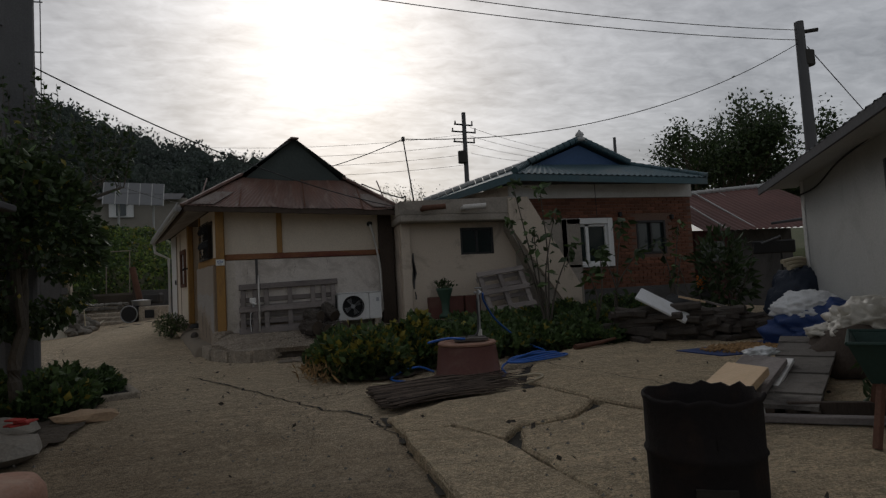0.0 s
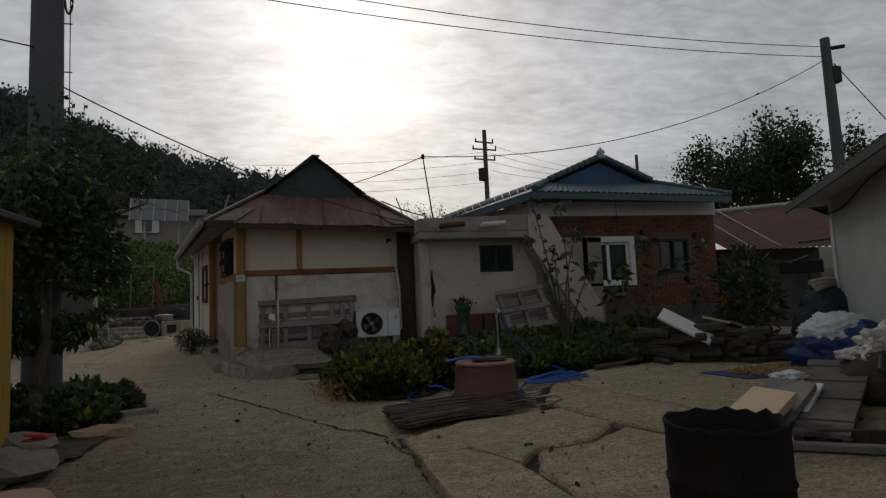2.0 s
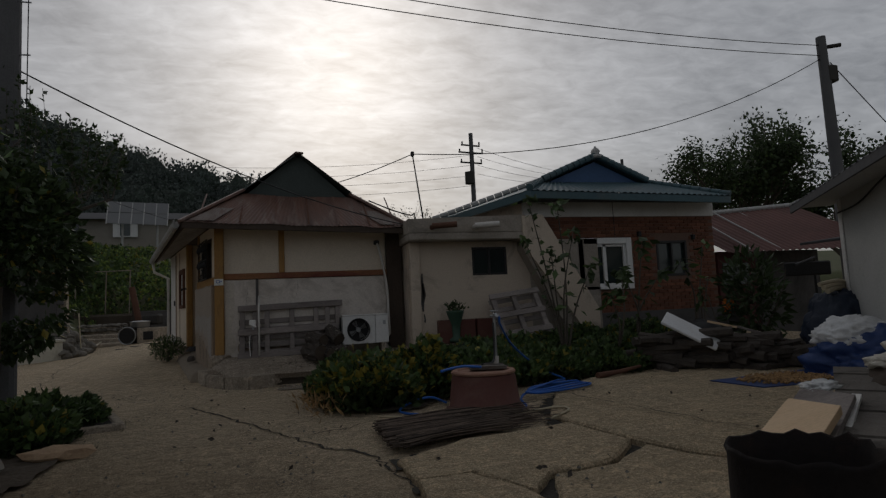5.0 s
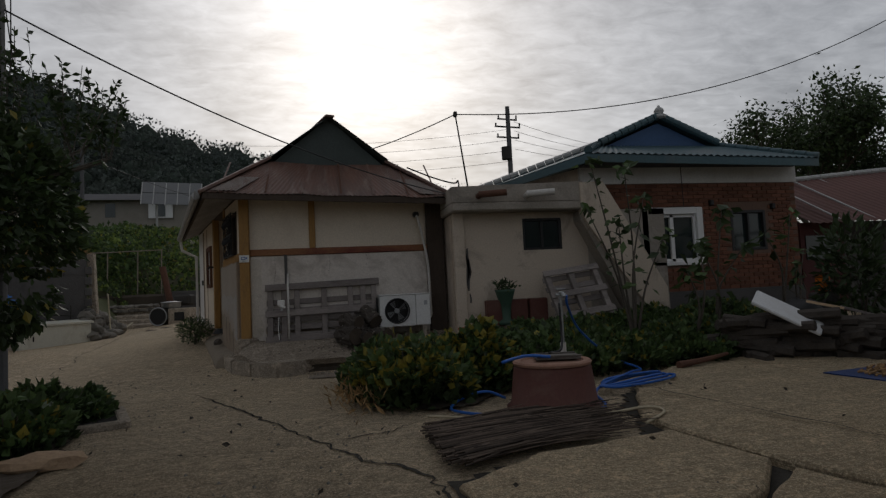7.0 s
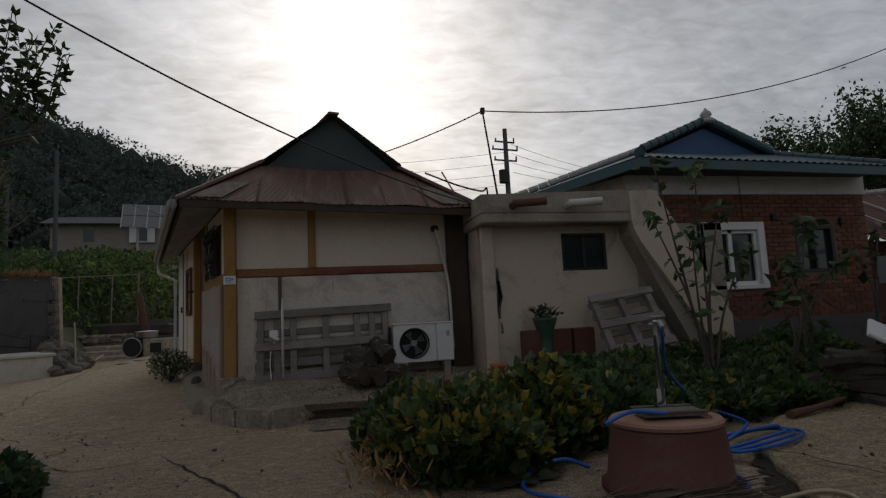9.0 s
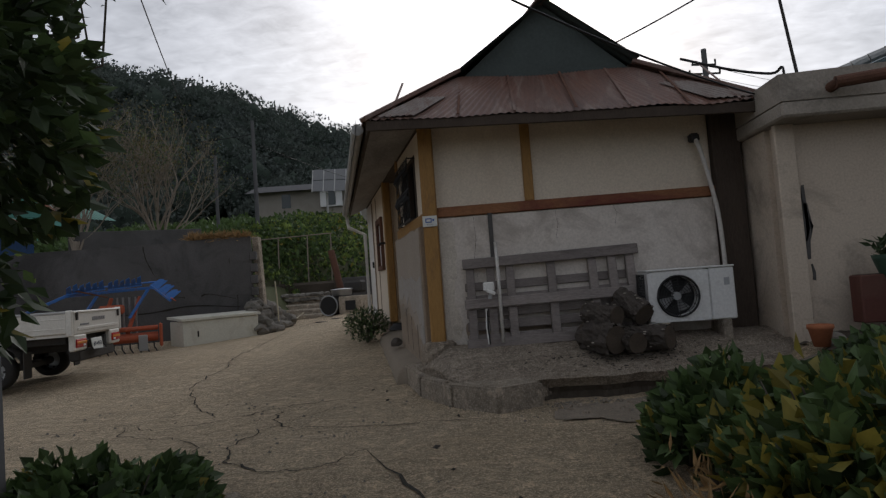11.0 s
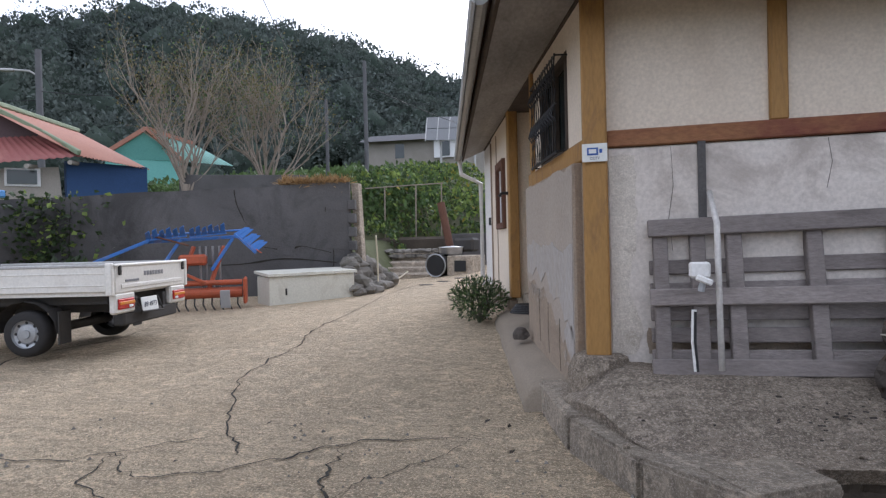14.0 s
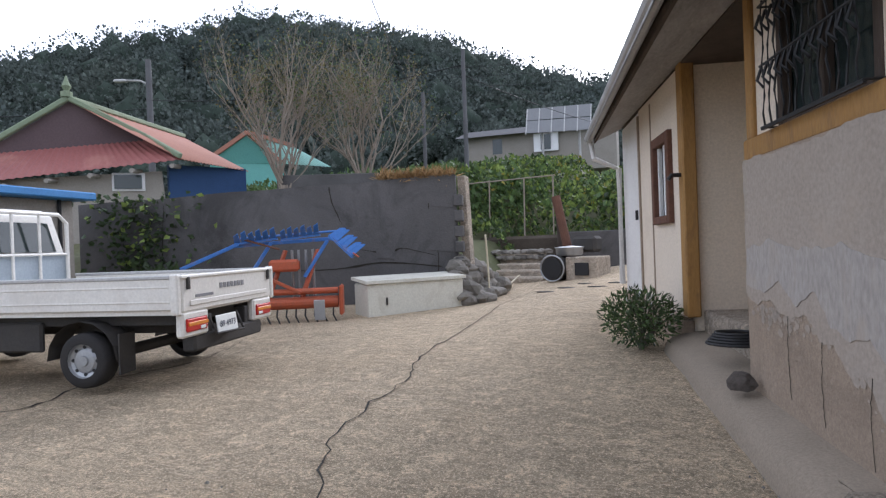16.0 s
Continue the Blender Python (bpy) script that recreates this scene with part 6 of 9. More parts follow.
def small_pallet():
    t = thing("pallet", (5.1, -1.2, 0.6), "small grey pallet leaning askew on the annex", "pallet")
    m = Matrix.Translation((4.70, -1.34, 0.50)) @ Matrix.Rotation(radians(-26), 4, "X") @ Matrix.Rotation(radians(-7), 4, "Y")

    def bd(nm, x0, x1, z0, z1, y0, y1, sk=0):
        bm = B()
        box(bm, ((x0 + x1) / 2, (y0 + y1) / 2, (z0 + z1) / 2), (x1 - x0, y1 - y0, z1 - z0), Matrix.Rotation(radians(sk), 4, "Y"), 0.006)
        bm.transform(m)
        part(nm, bm, M["pallet"], t)

    for x in (0.0, 0.40, 0.83):
        bd("stringer", x, x + 0.09, 0.0, 0.85, 0, 0.08, 0)
    for z in (0.04, 0.40, 0.78):
        bd("deck_board", -0.02, 0.95, z, z + 0.1, -0.025, 0.0)
    for z in (0.1, 0.3, 0.55, 0.72):
        bd("back_board", -0.02, 0.95, z, z + 0.09, 0.08, 0.1)


small_pallet()
t = thing("flower_pot", (3.25, -1.05, 0.35), "small terracotta pot lying by the wall", "flower pot")
bm = B()
lathe(bm, (3.25, -1.05, 0.32), [(0.06, 0), (0.09, 0.14), (0.10, 0.15), (0.10, 0.18), (0.08, 0.18), (0.06, 0.08)], 16)
part("pot", bm, M["terracotta"], t, smooth=True)
for k in range(7):
    stone("stone", (3.4 + 0.14 * k, -1.0 - 0.12 * (k % 2), 0.36), (0.09, 0.07, 0.06), M["stone"], "grey stone edging the garden bed", "stone", "bed edge stones", k + 50)
bm = B()
bar(bm, (3.35, -1.22, 0.36), (4.5, -1.32, 0.42), 0.12, 0.05, 0.006)
solo("plank", bm, M["plank"], "weathered plank lying on the bed edge", "plank")


# ---- garden bed ----
def bean_places(cx, cy, rx, ry, h, n, shell=0.6):
    out = []
    for _ in range(n):
        a, r = rng.random() * 6.283, math.sqrt(rng.random())
        x, y = cx + rx * r * math.cos(a), cy + ry * r * math.sin(a)
        hh = h * (1 - 0.5 * r * r) * (0.85 + 0.45 * noise.noise((x * 2.6, y * 2.6, 1)) + 0.3 * noise.noise((x * 7, y * 7, 1)))
        z = ground_z(x, y) + hh * (1 - (1 - shell) * rng.random() ** 1.2)
        out.append(((x, y, z), (math.cos(a) * r, math.sin(a) * r, 0.9)))
    return out


def bean_bush(cx, cy, rx, ry, h, n, label, size=0.12, mats=None, base=None, group="bean bushes"):
    t = thing("bush", (cx, cy, ground_z(cx, cy)), label, "bush", group)
    bm = B()
    for k in range(14):
        a, r = rng.random() * 6.283, rng.random()
        x, y = cx + rx * r * 0.8 * math.cos(a), cy + ry * r * 0.8 * math.sin(a)
        x0, y0 = cx + (x - cx) * 0.6, cy + (y - cy) * 0.6
        tube(bm, [(x0, y0, ground_z(x0, y0) - 0.02), ((x + x0) / 2, (y + y0) / 2, ground_z(x, y) + h * 0.45), (x, y, ground_z(x, y) + h * 0.8)], 0.008, 5, 0.004)
    part("stems", bm, M["trunk"], t)
    leaves("foliage", bean_places(cx, cy, rx, ry, h, int(n * 1.7)), size * 0.76, base or M["leaf_bean"], rng, t, aspect=1.35, mats=mats or ((M["leaf_yellow"], 0.06), (M["leaf_dark"], 0.25)))
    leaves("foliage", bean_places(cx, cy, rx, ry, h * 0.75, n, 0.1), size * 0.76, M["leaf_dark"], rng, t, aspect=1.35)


YEL = ((M["leaf_yellow"], 0.34), (M["leaf_dark"], 0.2))
bean_bush(2.05, -3.7, 0.62, 0.75, 0.66, 1500, "dense bean bush with yellowing upper leaves", 0.125, YEL)
bean_bush(2.75, -3.3, 0.65, 0.7, 0.66, 1500, "dense bean bush with yellowing upper leaves", 0.125, YEL)
bean_bush(1.85, -2.8, 0.5, 0.6, 0.5, 900, "bean bush at the bed corner", 0.12)
bean_bush(3.5, -3.1, 0.6, 0.7, 0.52, 1200, "green bean bush in the garden bed", 0.115)
bean_bush(4.2, -2.7, 0.65, 0.75, 0.44, 1200, "green bean bush in the garden bed", 0.115)
bean_bush(5.0, -2.6, 0.65, 0.7, 0.40, 1200, "green bean bush in the garden bed", 0.11)
bean_bush(5.8, -2.6, 0.65, 0.65, 0.40, 1200, "green bean bush in the garden bed", 0.11)
bean_bush(6.4, -2.3, 0.55, 0.7, 0.42, 1000, "green bean bush in the garden bed", 0.11)
bean_bush(3.3, -2.1, 0.8, 0.6, 0.32, 1000, "low green plants in the garden bed", 0.11)
bean_bush(4.6, -1.7, 0.9, 0.5, 0.30, 1100, "low green plants in the garden bed", 0.11)
bean_bush(6.1, -1.5, 0.9, 0.5, 0.34, 1100, "low green plants in the garden bed", 0.11)
bean_bush(7.3, -1.5, 0.8, 0.6, 0.4, 1000, "low green plants below the brick wall", 0.11)
bean_bush(-1.35, -3.55, 0.5, 0.55, 0.38, 900, "leafy plants round the pole foot", 0.11, group="verge plants")
bean_bush(-1.3, -4.45, 0.42, 0.55, 0.40, 800, "leafy plants round the pole foot", 0.11, group="verge plants")
bean_bush(-1.85, -4.2, 0.5, 0.8, 0.42, 800, "leafy plants round the pole foot", 0.11, group="verge plants")
# dry weeds at the bush foot
wp = [((1.45 + rng.normal(0, 0.12), -3.9 + rng.normal(0, 0.35), 0.02 + 0.16 * rng.random()), (0, 0, 1)) for _ in range(260)]
tagged(leaves("dry_weeds", wp, 0.10, M["drygrass"], rng, aspect=6), "dry weeds at the foot of the bushes", "weeds", kind="stuff")
lp = []
for k in range(420):
    x, y = rng.uniform(-2.5, 6.0), rng.uniform(-9.5, 0.5)
    if rng.random() < 0.35 or (1.2 < x < 2.2 and -5.2 < y < -2.4):
        lp.append(((x, y, (0.05 if x > 3.6 and y < -3 else max(0.035 if x > 1.95 and y < -6 else 0, ground_z(x, y))) + 0.012), (rng.normal(), rng.normal(), 0.0)))
tagged(leaves("fallen_leaves", lp, 0.05, M["bark"], rng, aspect=1.6, droop=0.05), "dead leaves scattered on the yard", "leaves", kind="stuff")


def sapling(base, tops, label, leaf=0.24, per=10, bend=0.1):
    """A thin sapling: bare stems with big drooping leaves near their ends."""
    t = thing("sapling", base, label, "sapling", "garden saplings")
    pl = []
    for top in tops:
        b, e = Vector(base), Vector(top)
        mid = (b + e) / 2 + Vector((rng.normal(0, bend), rng.normal(0, bend), 0.05))
        pts = smooth_path([b, mid, e], 6)
        bm = B()
        tube(bm, pts, 0.022, 6, 0.006)
        part("stem", bm, M["trunk"], t, smooth=True)
        for _ in range(per):
            k = int(len(pts) * (0.45 + 0.55 * rng.random() ** 0.6)) - 1
            pl.append((pts[k] + Vector((rng.normal(0, 0.05), rng.normal(0, 0.05), 0)), (rng.normal(), rng.normal(), -0.1)))
        for _ in range(per):
            pl.append((e + Vector((rng.normal(0, 0.05), rng.normal(0, 0.05), rng.normal(0, 0.04))), (rng.normal(), rng.normal(), 0.0)))
    leaves("foliage", pl, leaf, M["leaf_dark"], rng, t, aspect=2.0, droop=0.9, mats=((M["leaf_bean"], 0.3),))


g0 = ground_z(5.3, -2.3)
sapling((5.35, -2.3, g0), [(4.9, -2.2, 2.75), (5.35, -2.3, 2.7), (5.55, -2.4, 2.2), (5.1, -2.5, 1.9), (5.9, -2.3, 1.7), (4.75, -2.3, 2.1)], "tall thin sapling with large drooping leaves", 0.15, 13)
sapling((6.7, -2.2, g0), [(7.0, -2.1, 2.1), (6.4, -2.3, 1.6), (7.15, -2.3, 1.5)], "thin sapling before the brick house", 0.2, 8)
sapling((8.0, -2.0, 0.5), [(8.35, -1.9, 2.0), (7.8, -2.0, 1.7)], "thin sapling before the brick house", 0.18, 7)
sapling((6.1, -2.5, g0), [(6.3, -2.5, 1.5), (6.0, -2.6, 1.2)], "young sapling in the bed", 0.2, 8)


# ---- tub, tap and hose ----
def tub():
    t = thing("rubber_tub", (3.15, -4.75, 0), "upturned red-brown rubber tub used as a well cover", "tub")
    c = (3.15, -4.72)
    bm = B()
    lathe(bm, (*c, -0.02), [(0.40, 0), (0.42, 0.02), (0.42, 0.05), (0.385, 0.06), (0.345, 0.38), (0.33, 0.41)], 32)
    part("tub_body", bm, M["tub"], t, smooth=True)
    bm = B()
    lathe(bm, (*c, 0.388), [(0.345, 0), (0.35, 0.02), (0.335, 0.035), (0.28, 0.035), (0.27, 0.02)], 32)
    part("tub_base", bm, M["tublid"], t, "pale weathered tub bottom", smooth=False)
    t2 = thing("board", (3.2, -4.68, 0.42), "small weathered wooden board on the tub", "board")
    part("board_top", box(B(), (3.22, -4.66, 0.437), (0.40, 0.26, 0.024), rz(-14), 0.004), M["plank"], t2)
    bm = B()
    for s in (-1, 1):
        box(bm, (3.22 + 0.02 * s, -4.66 + 0.12 * s, 0.455), (0.40, 0.03, 0.014), rz(-14), 0.003)
    part("batten", bm, M["plank"], t2)


tub()


def tap():
    t = thing("standpipe", (3.54, -4.1, 0), "garden standpipe with brass tap and hose", "tap")
    part("post", rod(B(), (3.53, -4.1, -0.02), (3.53, -4.1, 0.5), 0.03, n=10), M["pvc"], t, "white plastic sleeve")
    part("riser", rod(B(), (3.53, -4.1, 0.45), (3.53, -4.1, 0.97), 0.017, n=10), M["steel"], t)
    h = part("tap_body", tube(B(), [(3.53, -4.1, 0.95), (3.53, -4.1, 1.0), (3.53, -4.16, 1.0), (3.53, -4.2, 0.96)], 0.018, 8), M["steel"], t)
    part("tap_handle", box(B(), (3.53, -4.12, 1.04), (0.1, 0.02, 0.015), None, 0.004), M["steel"], h)
    part("outlet", rod(B(), (3.59, -4.1, 0.98), (3.48, -4.1, 0.98), 0.014, n=8), M["steel"], h)
    part("feed_hose", tube(B(), smooth_path([(3.50, -4.13, 0.9), (3.49, -4.17, 0.62), (3.42, -4.3, 0.46), (3.2, -4.55, 0.46)], 6), 0.012, 7), M["black"], t, smooth=True)


tap()
hz = 0.05


def hose():
    bm = B()
    ctrl = [(2.86, -4.2, 0.02), (2.66, -4.22, 0.1), (2.42, -4.25, 0.06), (2.26, -4.52, 0.02), (2.5, -4.86, 0.02), (2.99, -5.14, 0.02), (3.5, -4.98, 0.02), (3.66, -4.5, 0.04)]
    for k in range(3):
        o = 0.05 * k
        ctrl += [(3.9 + o, -4.2 + o, 0.06 + 0.02 * k), (4.5 + o, -3.86 - o, 0.07 + 0.02 * k), (4.8 - o, -4.02 + o, 0.07), (4.45, -4.32 + o, 0.08 + 0.02 * k), (3.9 - o, -4.42 + o, 0.07)]
    ctrl += [(4.3, -4.0, 0.13), (4.7, -3.5, 0.08), (4.5, -3.2, 0.2), (4.0, -3.5, 0.55), (3.65, -4.0, 0.85), (3.6, -4.09, 0.97)]
    tube(bm, smooth_path(ctrl, 8), 0.0135, 8)
    solo("garden_hose", bm, M["hose"], "coiled bright blue garden hose on the concrete", "hose", smooth=True)
    bm = B()
    tube(bm, smooth_path([(2.62, -4.95, 0.46), (2.8, -4.8, 0.47), (2.95, -4.72, 0.47), (3.1, -4.82, 0.46)], 6), 0.014, 8)
    solo("hose_piece", bm, M["hose"], "short blue hose with nozzle on the tub", "hose", smooth=True)
    bm = B()
    tube(bm, smooth_path([(2.0, -4.75, 0.03), (2.5, -5.0, 0.02), (3.2, -5.25, 0.02), (3.7, -5.3, 0.06), (3.75, -5.5, 0.06), (3.45, -5.75, 0.05)], 6), 0.012, 7)
    solo("hose_piece", bm, M["palehose"], "old pale hose lying by the tub", "hose", smooth=True)


hose()
# brushwood mat
bm = B()
for k in range(420):
    u = rng.random()
    y = -5.05 - 0.95 * u
    x0, x1 = 1.85 + 0.18 * rng.random(), 3.3 - 0.25 * u + rng.normal(0, 0.16)
    z = 0.03 + 0.05 * rng.random()
    c = rng.normal(0, 0.07)
    tube(bm, [(x0, y - 0.16 + c, z), ((x0 + x1) / 2, y + rng.normal(0, 0.02), z + 0.01), (x1, y + 0.10 - c, z + 0.02 * rng.random())], 0.0065, 4, 0.003)
solo("brushwood", bm, M["brush"], "flat bundle of dry brushwood stalks on the ground", "brushwood", kind="stuff")
bm = B()
tube(bm, smooth_path([(5.2, -3.5, 0.08), (5.6, -3.4, 0.1), (6.0, -3.3, 0.14)], 4), 0.045, 8, 0.02)
solo("driftwood", bm, M["rustplain"], "reddish bent piece of wood on the bed edge", "wood")


# ---- drain by the verge ----
def drain():
    t = thing("drain", (-0.94, -3.58, 0), "rusted drain grating in a concrete frame", "drain")
    m = Matrix.Translation((-0.94, -3.58, 0)) @ rz(20)
    bm = B()
    for c, s in (((0.20, 0, 0.02), (0.1, 0.86, 0.1)), ((0, -0.43, 0.02), (0.5, 0.1, 0.1)), ((-0.25, 0, 0.015), (0.08, 0.8, 0.09))):
        box(bm, c, s, None, 0.015)
    bm.transform(m)
    part("frame", bm, M["kerb"], t)
    for k in range(11):
        bm = B()
        box(bm, (-0.02, -0.36 + k * 0.065, 0.045), (0.34, 0.018, 0.02))
        bm.transform(m)
        part("grate_bar", bm, M["chassis"], t)
    bm = B()
    box(bm, (-0.02, 0, 0.012), (0.36, 0.74, 0.01))
    bm.transform(m)
    part("pit", bm, M["crack"], t)


drain()


# ---- left verge: pole, tree, yellow wall, basin ----
def utility_pole(base, h, r0, r1, label, lean=(0, 0)):
    t = thing("utility_pole", base, label, "utility pole", "utility poles")
    top = (base[0] + lean[0], base[1] + lean[1], base[2] + h)
    part("shaft", rod(B(), base, top, r0, r1, 18), M["pole"], t, smooth=False)
    return t, Vector(base), Vector(top)


t, pb, pt = utility_pole((-1.8, -3.8, -0.05), 9.0, 0.205, 0.14, "grey concrete utility pole in the planted verge")
for z in (3.0, 3.5, 4.1, 4.7, 5.3, 5.9):
    a = pb.lerp(pt, z / 9.0)
    part("step_bolt", rod(B(), a + Vector((0.17, 0, 0)), a + Vector((0.27, 0.0, 0.0)), 0.009, n=6), M["steel"], t)
part("conduit", tube(B(), [(-1.55, -3.82, 3.3), (-1.56, -3.82, 8.5)], 0.006, 5), M["cable"], t)
part("cable_loop", tube(B(), smooth_path([(-1.58, -3.85, 5.2), (-1.52, -3.85, 4.9), (-1.56, -3.85, 4.75), (-1.6, -3.85, 4.9), (-1.57, -3.86, 5.3)], 5), 0.014, 6), M["cable"], t)


def grow(bm, p, d, length, r, depth, ends, spread=0.6, up=0.15, rg=rng):
    """A tapering limb that forks; collects the twig ends."""
    n = 4
    pts = [Vector(p)]
    d = Vector(d).normalized()
    for k in range(n):
        d = (d + Vector((rg.normal(0, 0.10), rg.normal(0, 0.10), up * 0.25))).normalized()
        pts.append(pts[-1] + d * length / n)
    tube(bm, pts, r, 6 if r > 0.02 else 4, r * 0.6)
    if depth == 0:
        ends.append((pts[-1], d))
        ends.append((pts[2], d))
        return
    for k in range(3 if depth > 1 else 3):
        q = pts[2 + k % 3]
        nd = (d + Vector((rg.normal(0, spread), rg.normal(0, spread), rg.normal(0, spread * 0.5) + up))).normalized()
        grow(bm, q, nd, length * (0.6 + 0.2 * rg.random()), r * 0.55, depth - 1, ends, spread, up, rg)


def fruit_tree():
    rg = np.random.default_rng(21)
    base = (-1.45, -4.75, 0)
    t = thing("tree", base, "dark leafy fruit tree with upright shoots beside the pole", "tree")
    bm = B()
    ends = []
    tube(bm, smooth_path([base, (-1.5, -4.75, 0.5), (-1.42, -4.72, 0.9)], 4), 0.07, 8, 0.055)
    for d, L in (((-0.5, 0.2, 1.0), 1.0), ((-0.05, 0.05, 1.0), 0.95), ((-0.1, -0.2, 1.2), 1.1), ((-0.4, 0.4, 0.9), 0.9), ((-0.15, 0.1, 1.0), 0.9)):
        grow(bm, (-1.42, -4.72, 0.85), d, L, 0.04, 2, ends, 0.38, 0.2, rg)
    shoots = []
    for k in range(38):
        x, y = -0.6 - 1.35 * rg.random() ** 1.1, -3.98 + rg.normal(0, 0.12)
        z0, z1 = (2.42 if x > -1.0 else 2.15), 2.9 + 0.75 * min(1, (-0.6 - x) / 0.9) * (0.4 + 0.6 * rg.random()) + 0.25 * rg.random()
        e = (x + rg.normal(0, 0.12), y + rg.normal(0, 0.12), z1)
        tube(bm, [(x - 0.4, y - 0.25, z0 - 0.22), (x, y, z0), e], 0.008, 4, 0.003)
        for _ in range(34):
            u = rg.random()
            shoots.append((Vector((x, y, z0)).lerp(Vector(e), 0.15 + 0.85 * u), (rg.normal(), rg.normal(), 0.5)))
    part("trunk", bm, M["trunk"], t)
    pl = []
    for p, d in ends:
        if p.x > -1.0 or p.y > -4.0:
            continue
        for _ in range(22):
            pl.append((p + Vector(rg.normal(0, 0.13, 3).tolist()), (rg.normal(), rg.normal(), rg.normal())))
    for _ in range(9500):
        v = Vector(rg.normal(0, 1, 3).tolist()).normalized() * (0.55 + 0.45 * rg.random() ** 0.5)
        p = Vector((-1.58 + 0.82 * v.x, -4.5 + 0.75 * v.y, 1.75 + 0.98 * v.z))
        if noise.noise(p * 1.9) > -0.18:
            pl.append((p, (v.x, v.y, v.z)))
    leaves("crown", pl, 0.085, M["leaf_dark"], rg, t, aspect=1.7, mats=((M["leaf_bean"], 0.12), (M["leaf_yellow"], 0.03)))
    leaves("shoot_leaves", shoots, 0.068, M["leaf_dark"], rg, t, aspect=1.9, droop=0.1)


fruit_tree()


def yellow_shed():
    t = thing("yellow_shed", (-2.3, -6.6, 0), "yellow-painted shed wall with a small dark eave", "shed")
    part("wall", xbox(B(), -3.3, -1.36, -5.75, -5.6, -0.1, 2.0, 0.01), M["yellow"], t)
    part("wall", xbox(B(), -1.5, -1.36, -7.6, -5.75, -0.1, 2.0, 0.01), M["yellow"], t)
    part("wall", xbox(B(), -3.3, -3.16, -7.6, -5.75, -0.1, 2.0, 0.01), M["yellow"], t)
    bm = B()
    box(bm, (-2.35, -6.6, 2.06), (2.3, 2.3, 0.06), Matrix.Rotation(radians(4), 4, "Y"), 0.01)
    part("roof", bm, M["greyroof"], t)


yellow_shed()
t = thing("basin", (-0.42, -7.9, 0.0), "upturned terracotta-coloured rubber basin at the verge", "basin")
bm = B()
lathe(bm, (-0.43, -7.9, -0.04), [(0.26, 0), (0.24, 0.2), (0.20, 0.26), (0.14, 0.27)], 24)
part("basin_body", bm, M["tublid"], t, smooth=True)


# ---- right side of the yard ----
def steel_drum():
    t = thing("steel_drum", (2.95, -9.06, 0), "burnt black open steel drum used as a burner", "drum")
    c = (2.95, -9.06, 0.005)
    prof = [(0.262, 0.0), (0.264, 0.1), (0.264, 0.26), (0.274, 0.275), (0.264, 0.29), (0.264, 0.50), (0.272, 0.52), (0.266, 0.535), (0.256, 0.53), (0.256, 0.02)]
    bm = B()
    n = 36
    rings = []
    for i, (r, z) in enumerate(prof):
        ring = []
        for j in range(n):
            a = 2 * math.pi * j / n
            w = 0.012 * noise.noise((math.cos(a) * 2, math.sin(a) * 2, z * 4)) + (0.03 * noise.noise((a * 4, 0, 0)) if z > 0.5 else 0)
            ring.append(bm.verts.new((c[0] + (r + w * 0.6) * math.cos(a), c[1] + (r + w * 0.6) * math.sin(a), c[2] + z + (w if z > 0.5 else 0))))
        rings.append(ring)
    for a, b in zip(rings, rings[1:]):
        for j in range(n):
            bm.faces.new((a[j], a[(j + 1) % n], b[(j + 1) % n], b[j]))
    bm.faces.new(rings[0][::-1])
    part("shell", bm, M["drum"], t, smooth=True)
    bm = B()
    lathe(bm, (c[0], c[1], c[2] + 0.022), [(0.25, 0), (0.24, 0.18), (0.12, 0.22), (0.02, 0.2)], 18)
    part("ash", bm, M["soil"], t, "grey ash and soot in the drum")
    a = radians(-120)
    p = Vector((c[0] + 0.268 * math.cos(a), c[1] + 0.268 * math.sin(a), 0.11))
    part("fire_hole", box(B(), p, (0.02, 0.17, 0.12), rz(-120)), M["crack"], t, "cut fire hole")


steel_drum()


def flat_board(name, a, b, c, thick, mat, label, cat="board"):
    """A board given by three corners: near-left, far-left, near-right."""
    a, b, c = Vector(a), Vector(b), Vector(c)
    u, v = b - a, c - a
    n = v.cross(u).normalized()
    bm = B()
    lo = [bm.verts.new(p) for p in (a, c, c + u, b)]
    hi = [bm.verts.new(p.co + n * thick) for p in lo]
    bm.faces.new(lo[::-1])
    bm.faces.new(hi)
    for i in range(4):
        bm.faces.new((lo[i], lo[(i + 1) % 4], hi[(i + 1) % 4], hi[i]))
    bmesh.ops.bevel(bm, geom=list(bm.edges), offset=0.003, segments=1, affect="EDGES")
    return solo(name, bm, mat, label, cat)


flat_board("board", (3.56, -7.93, 0.07), (4.60, -7.33, 0.29), (3.60, -8.32, 0.07), 0.06, M["newwood"], "fresh pale board on a stack of planks")
flat_board("board", (4.02, -7.62, 0.05), (5.16, -6.90, 0.29), (4.02, -8.10, 0.05), 0.045, M["pallet"], "grey-brown board beside the fresh one")
flat_board("board", (4.30, -7.90, 0.05), (5.30, -7.22, 0.28), (4.33, -7.96, 0.05), 0.03, M["whitepaint"], "white-edged board on its side")


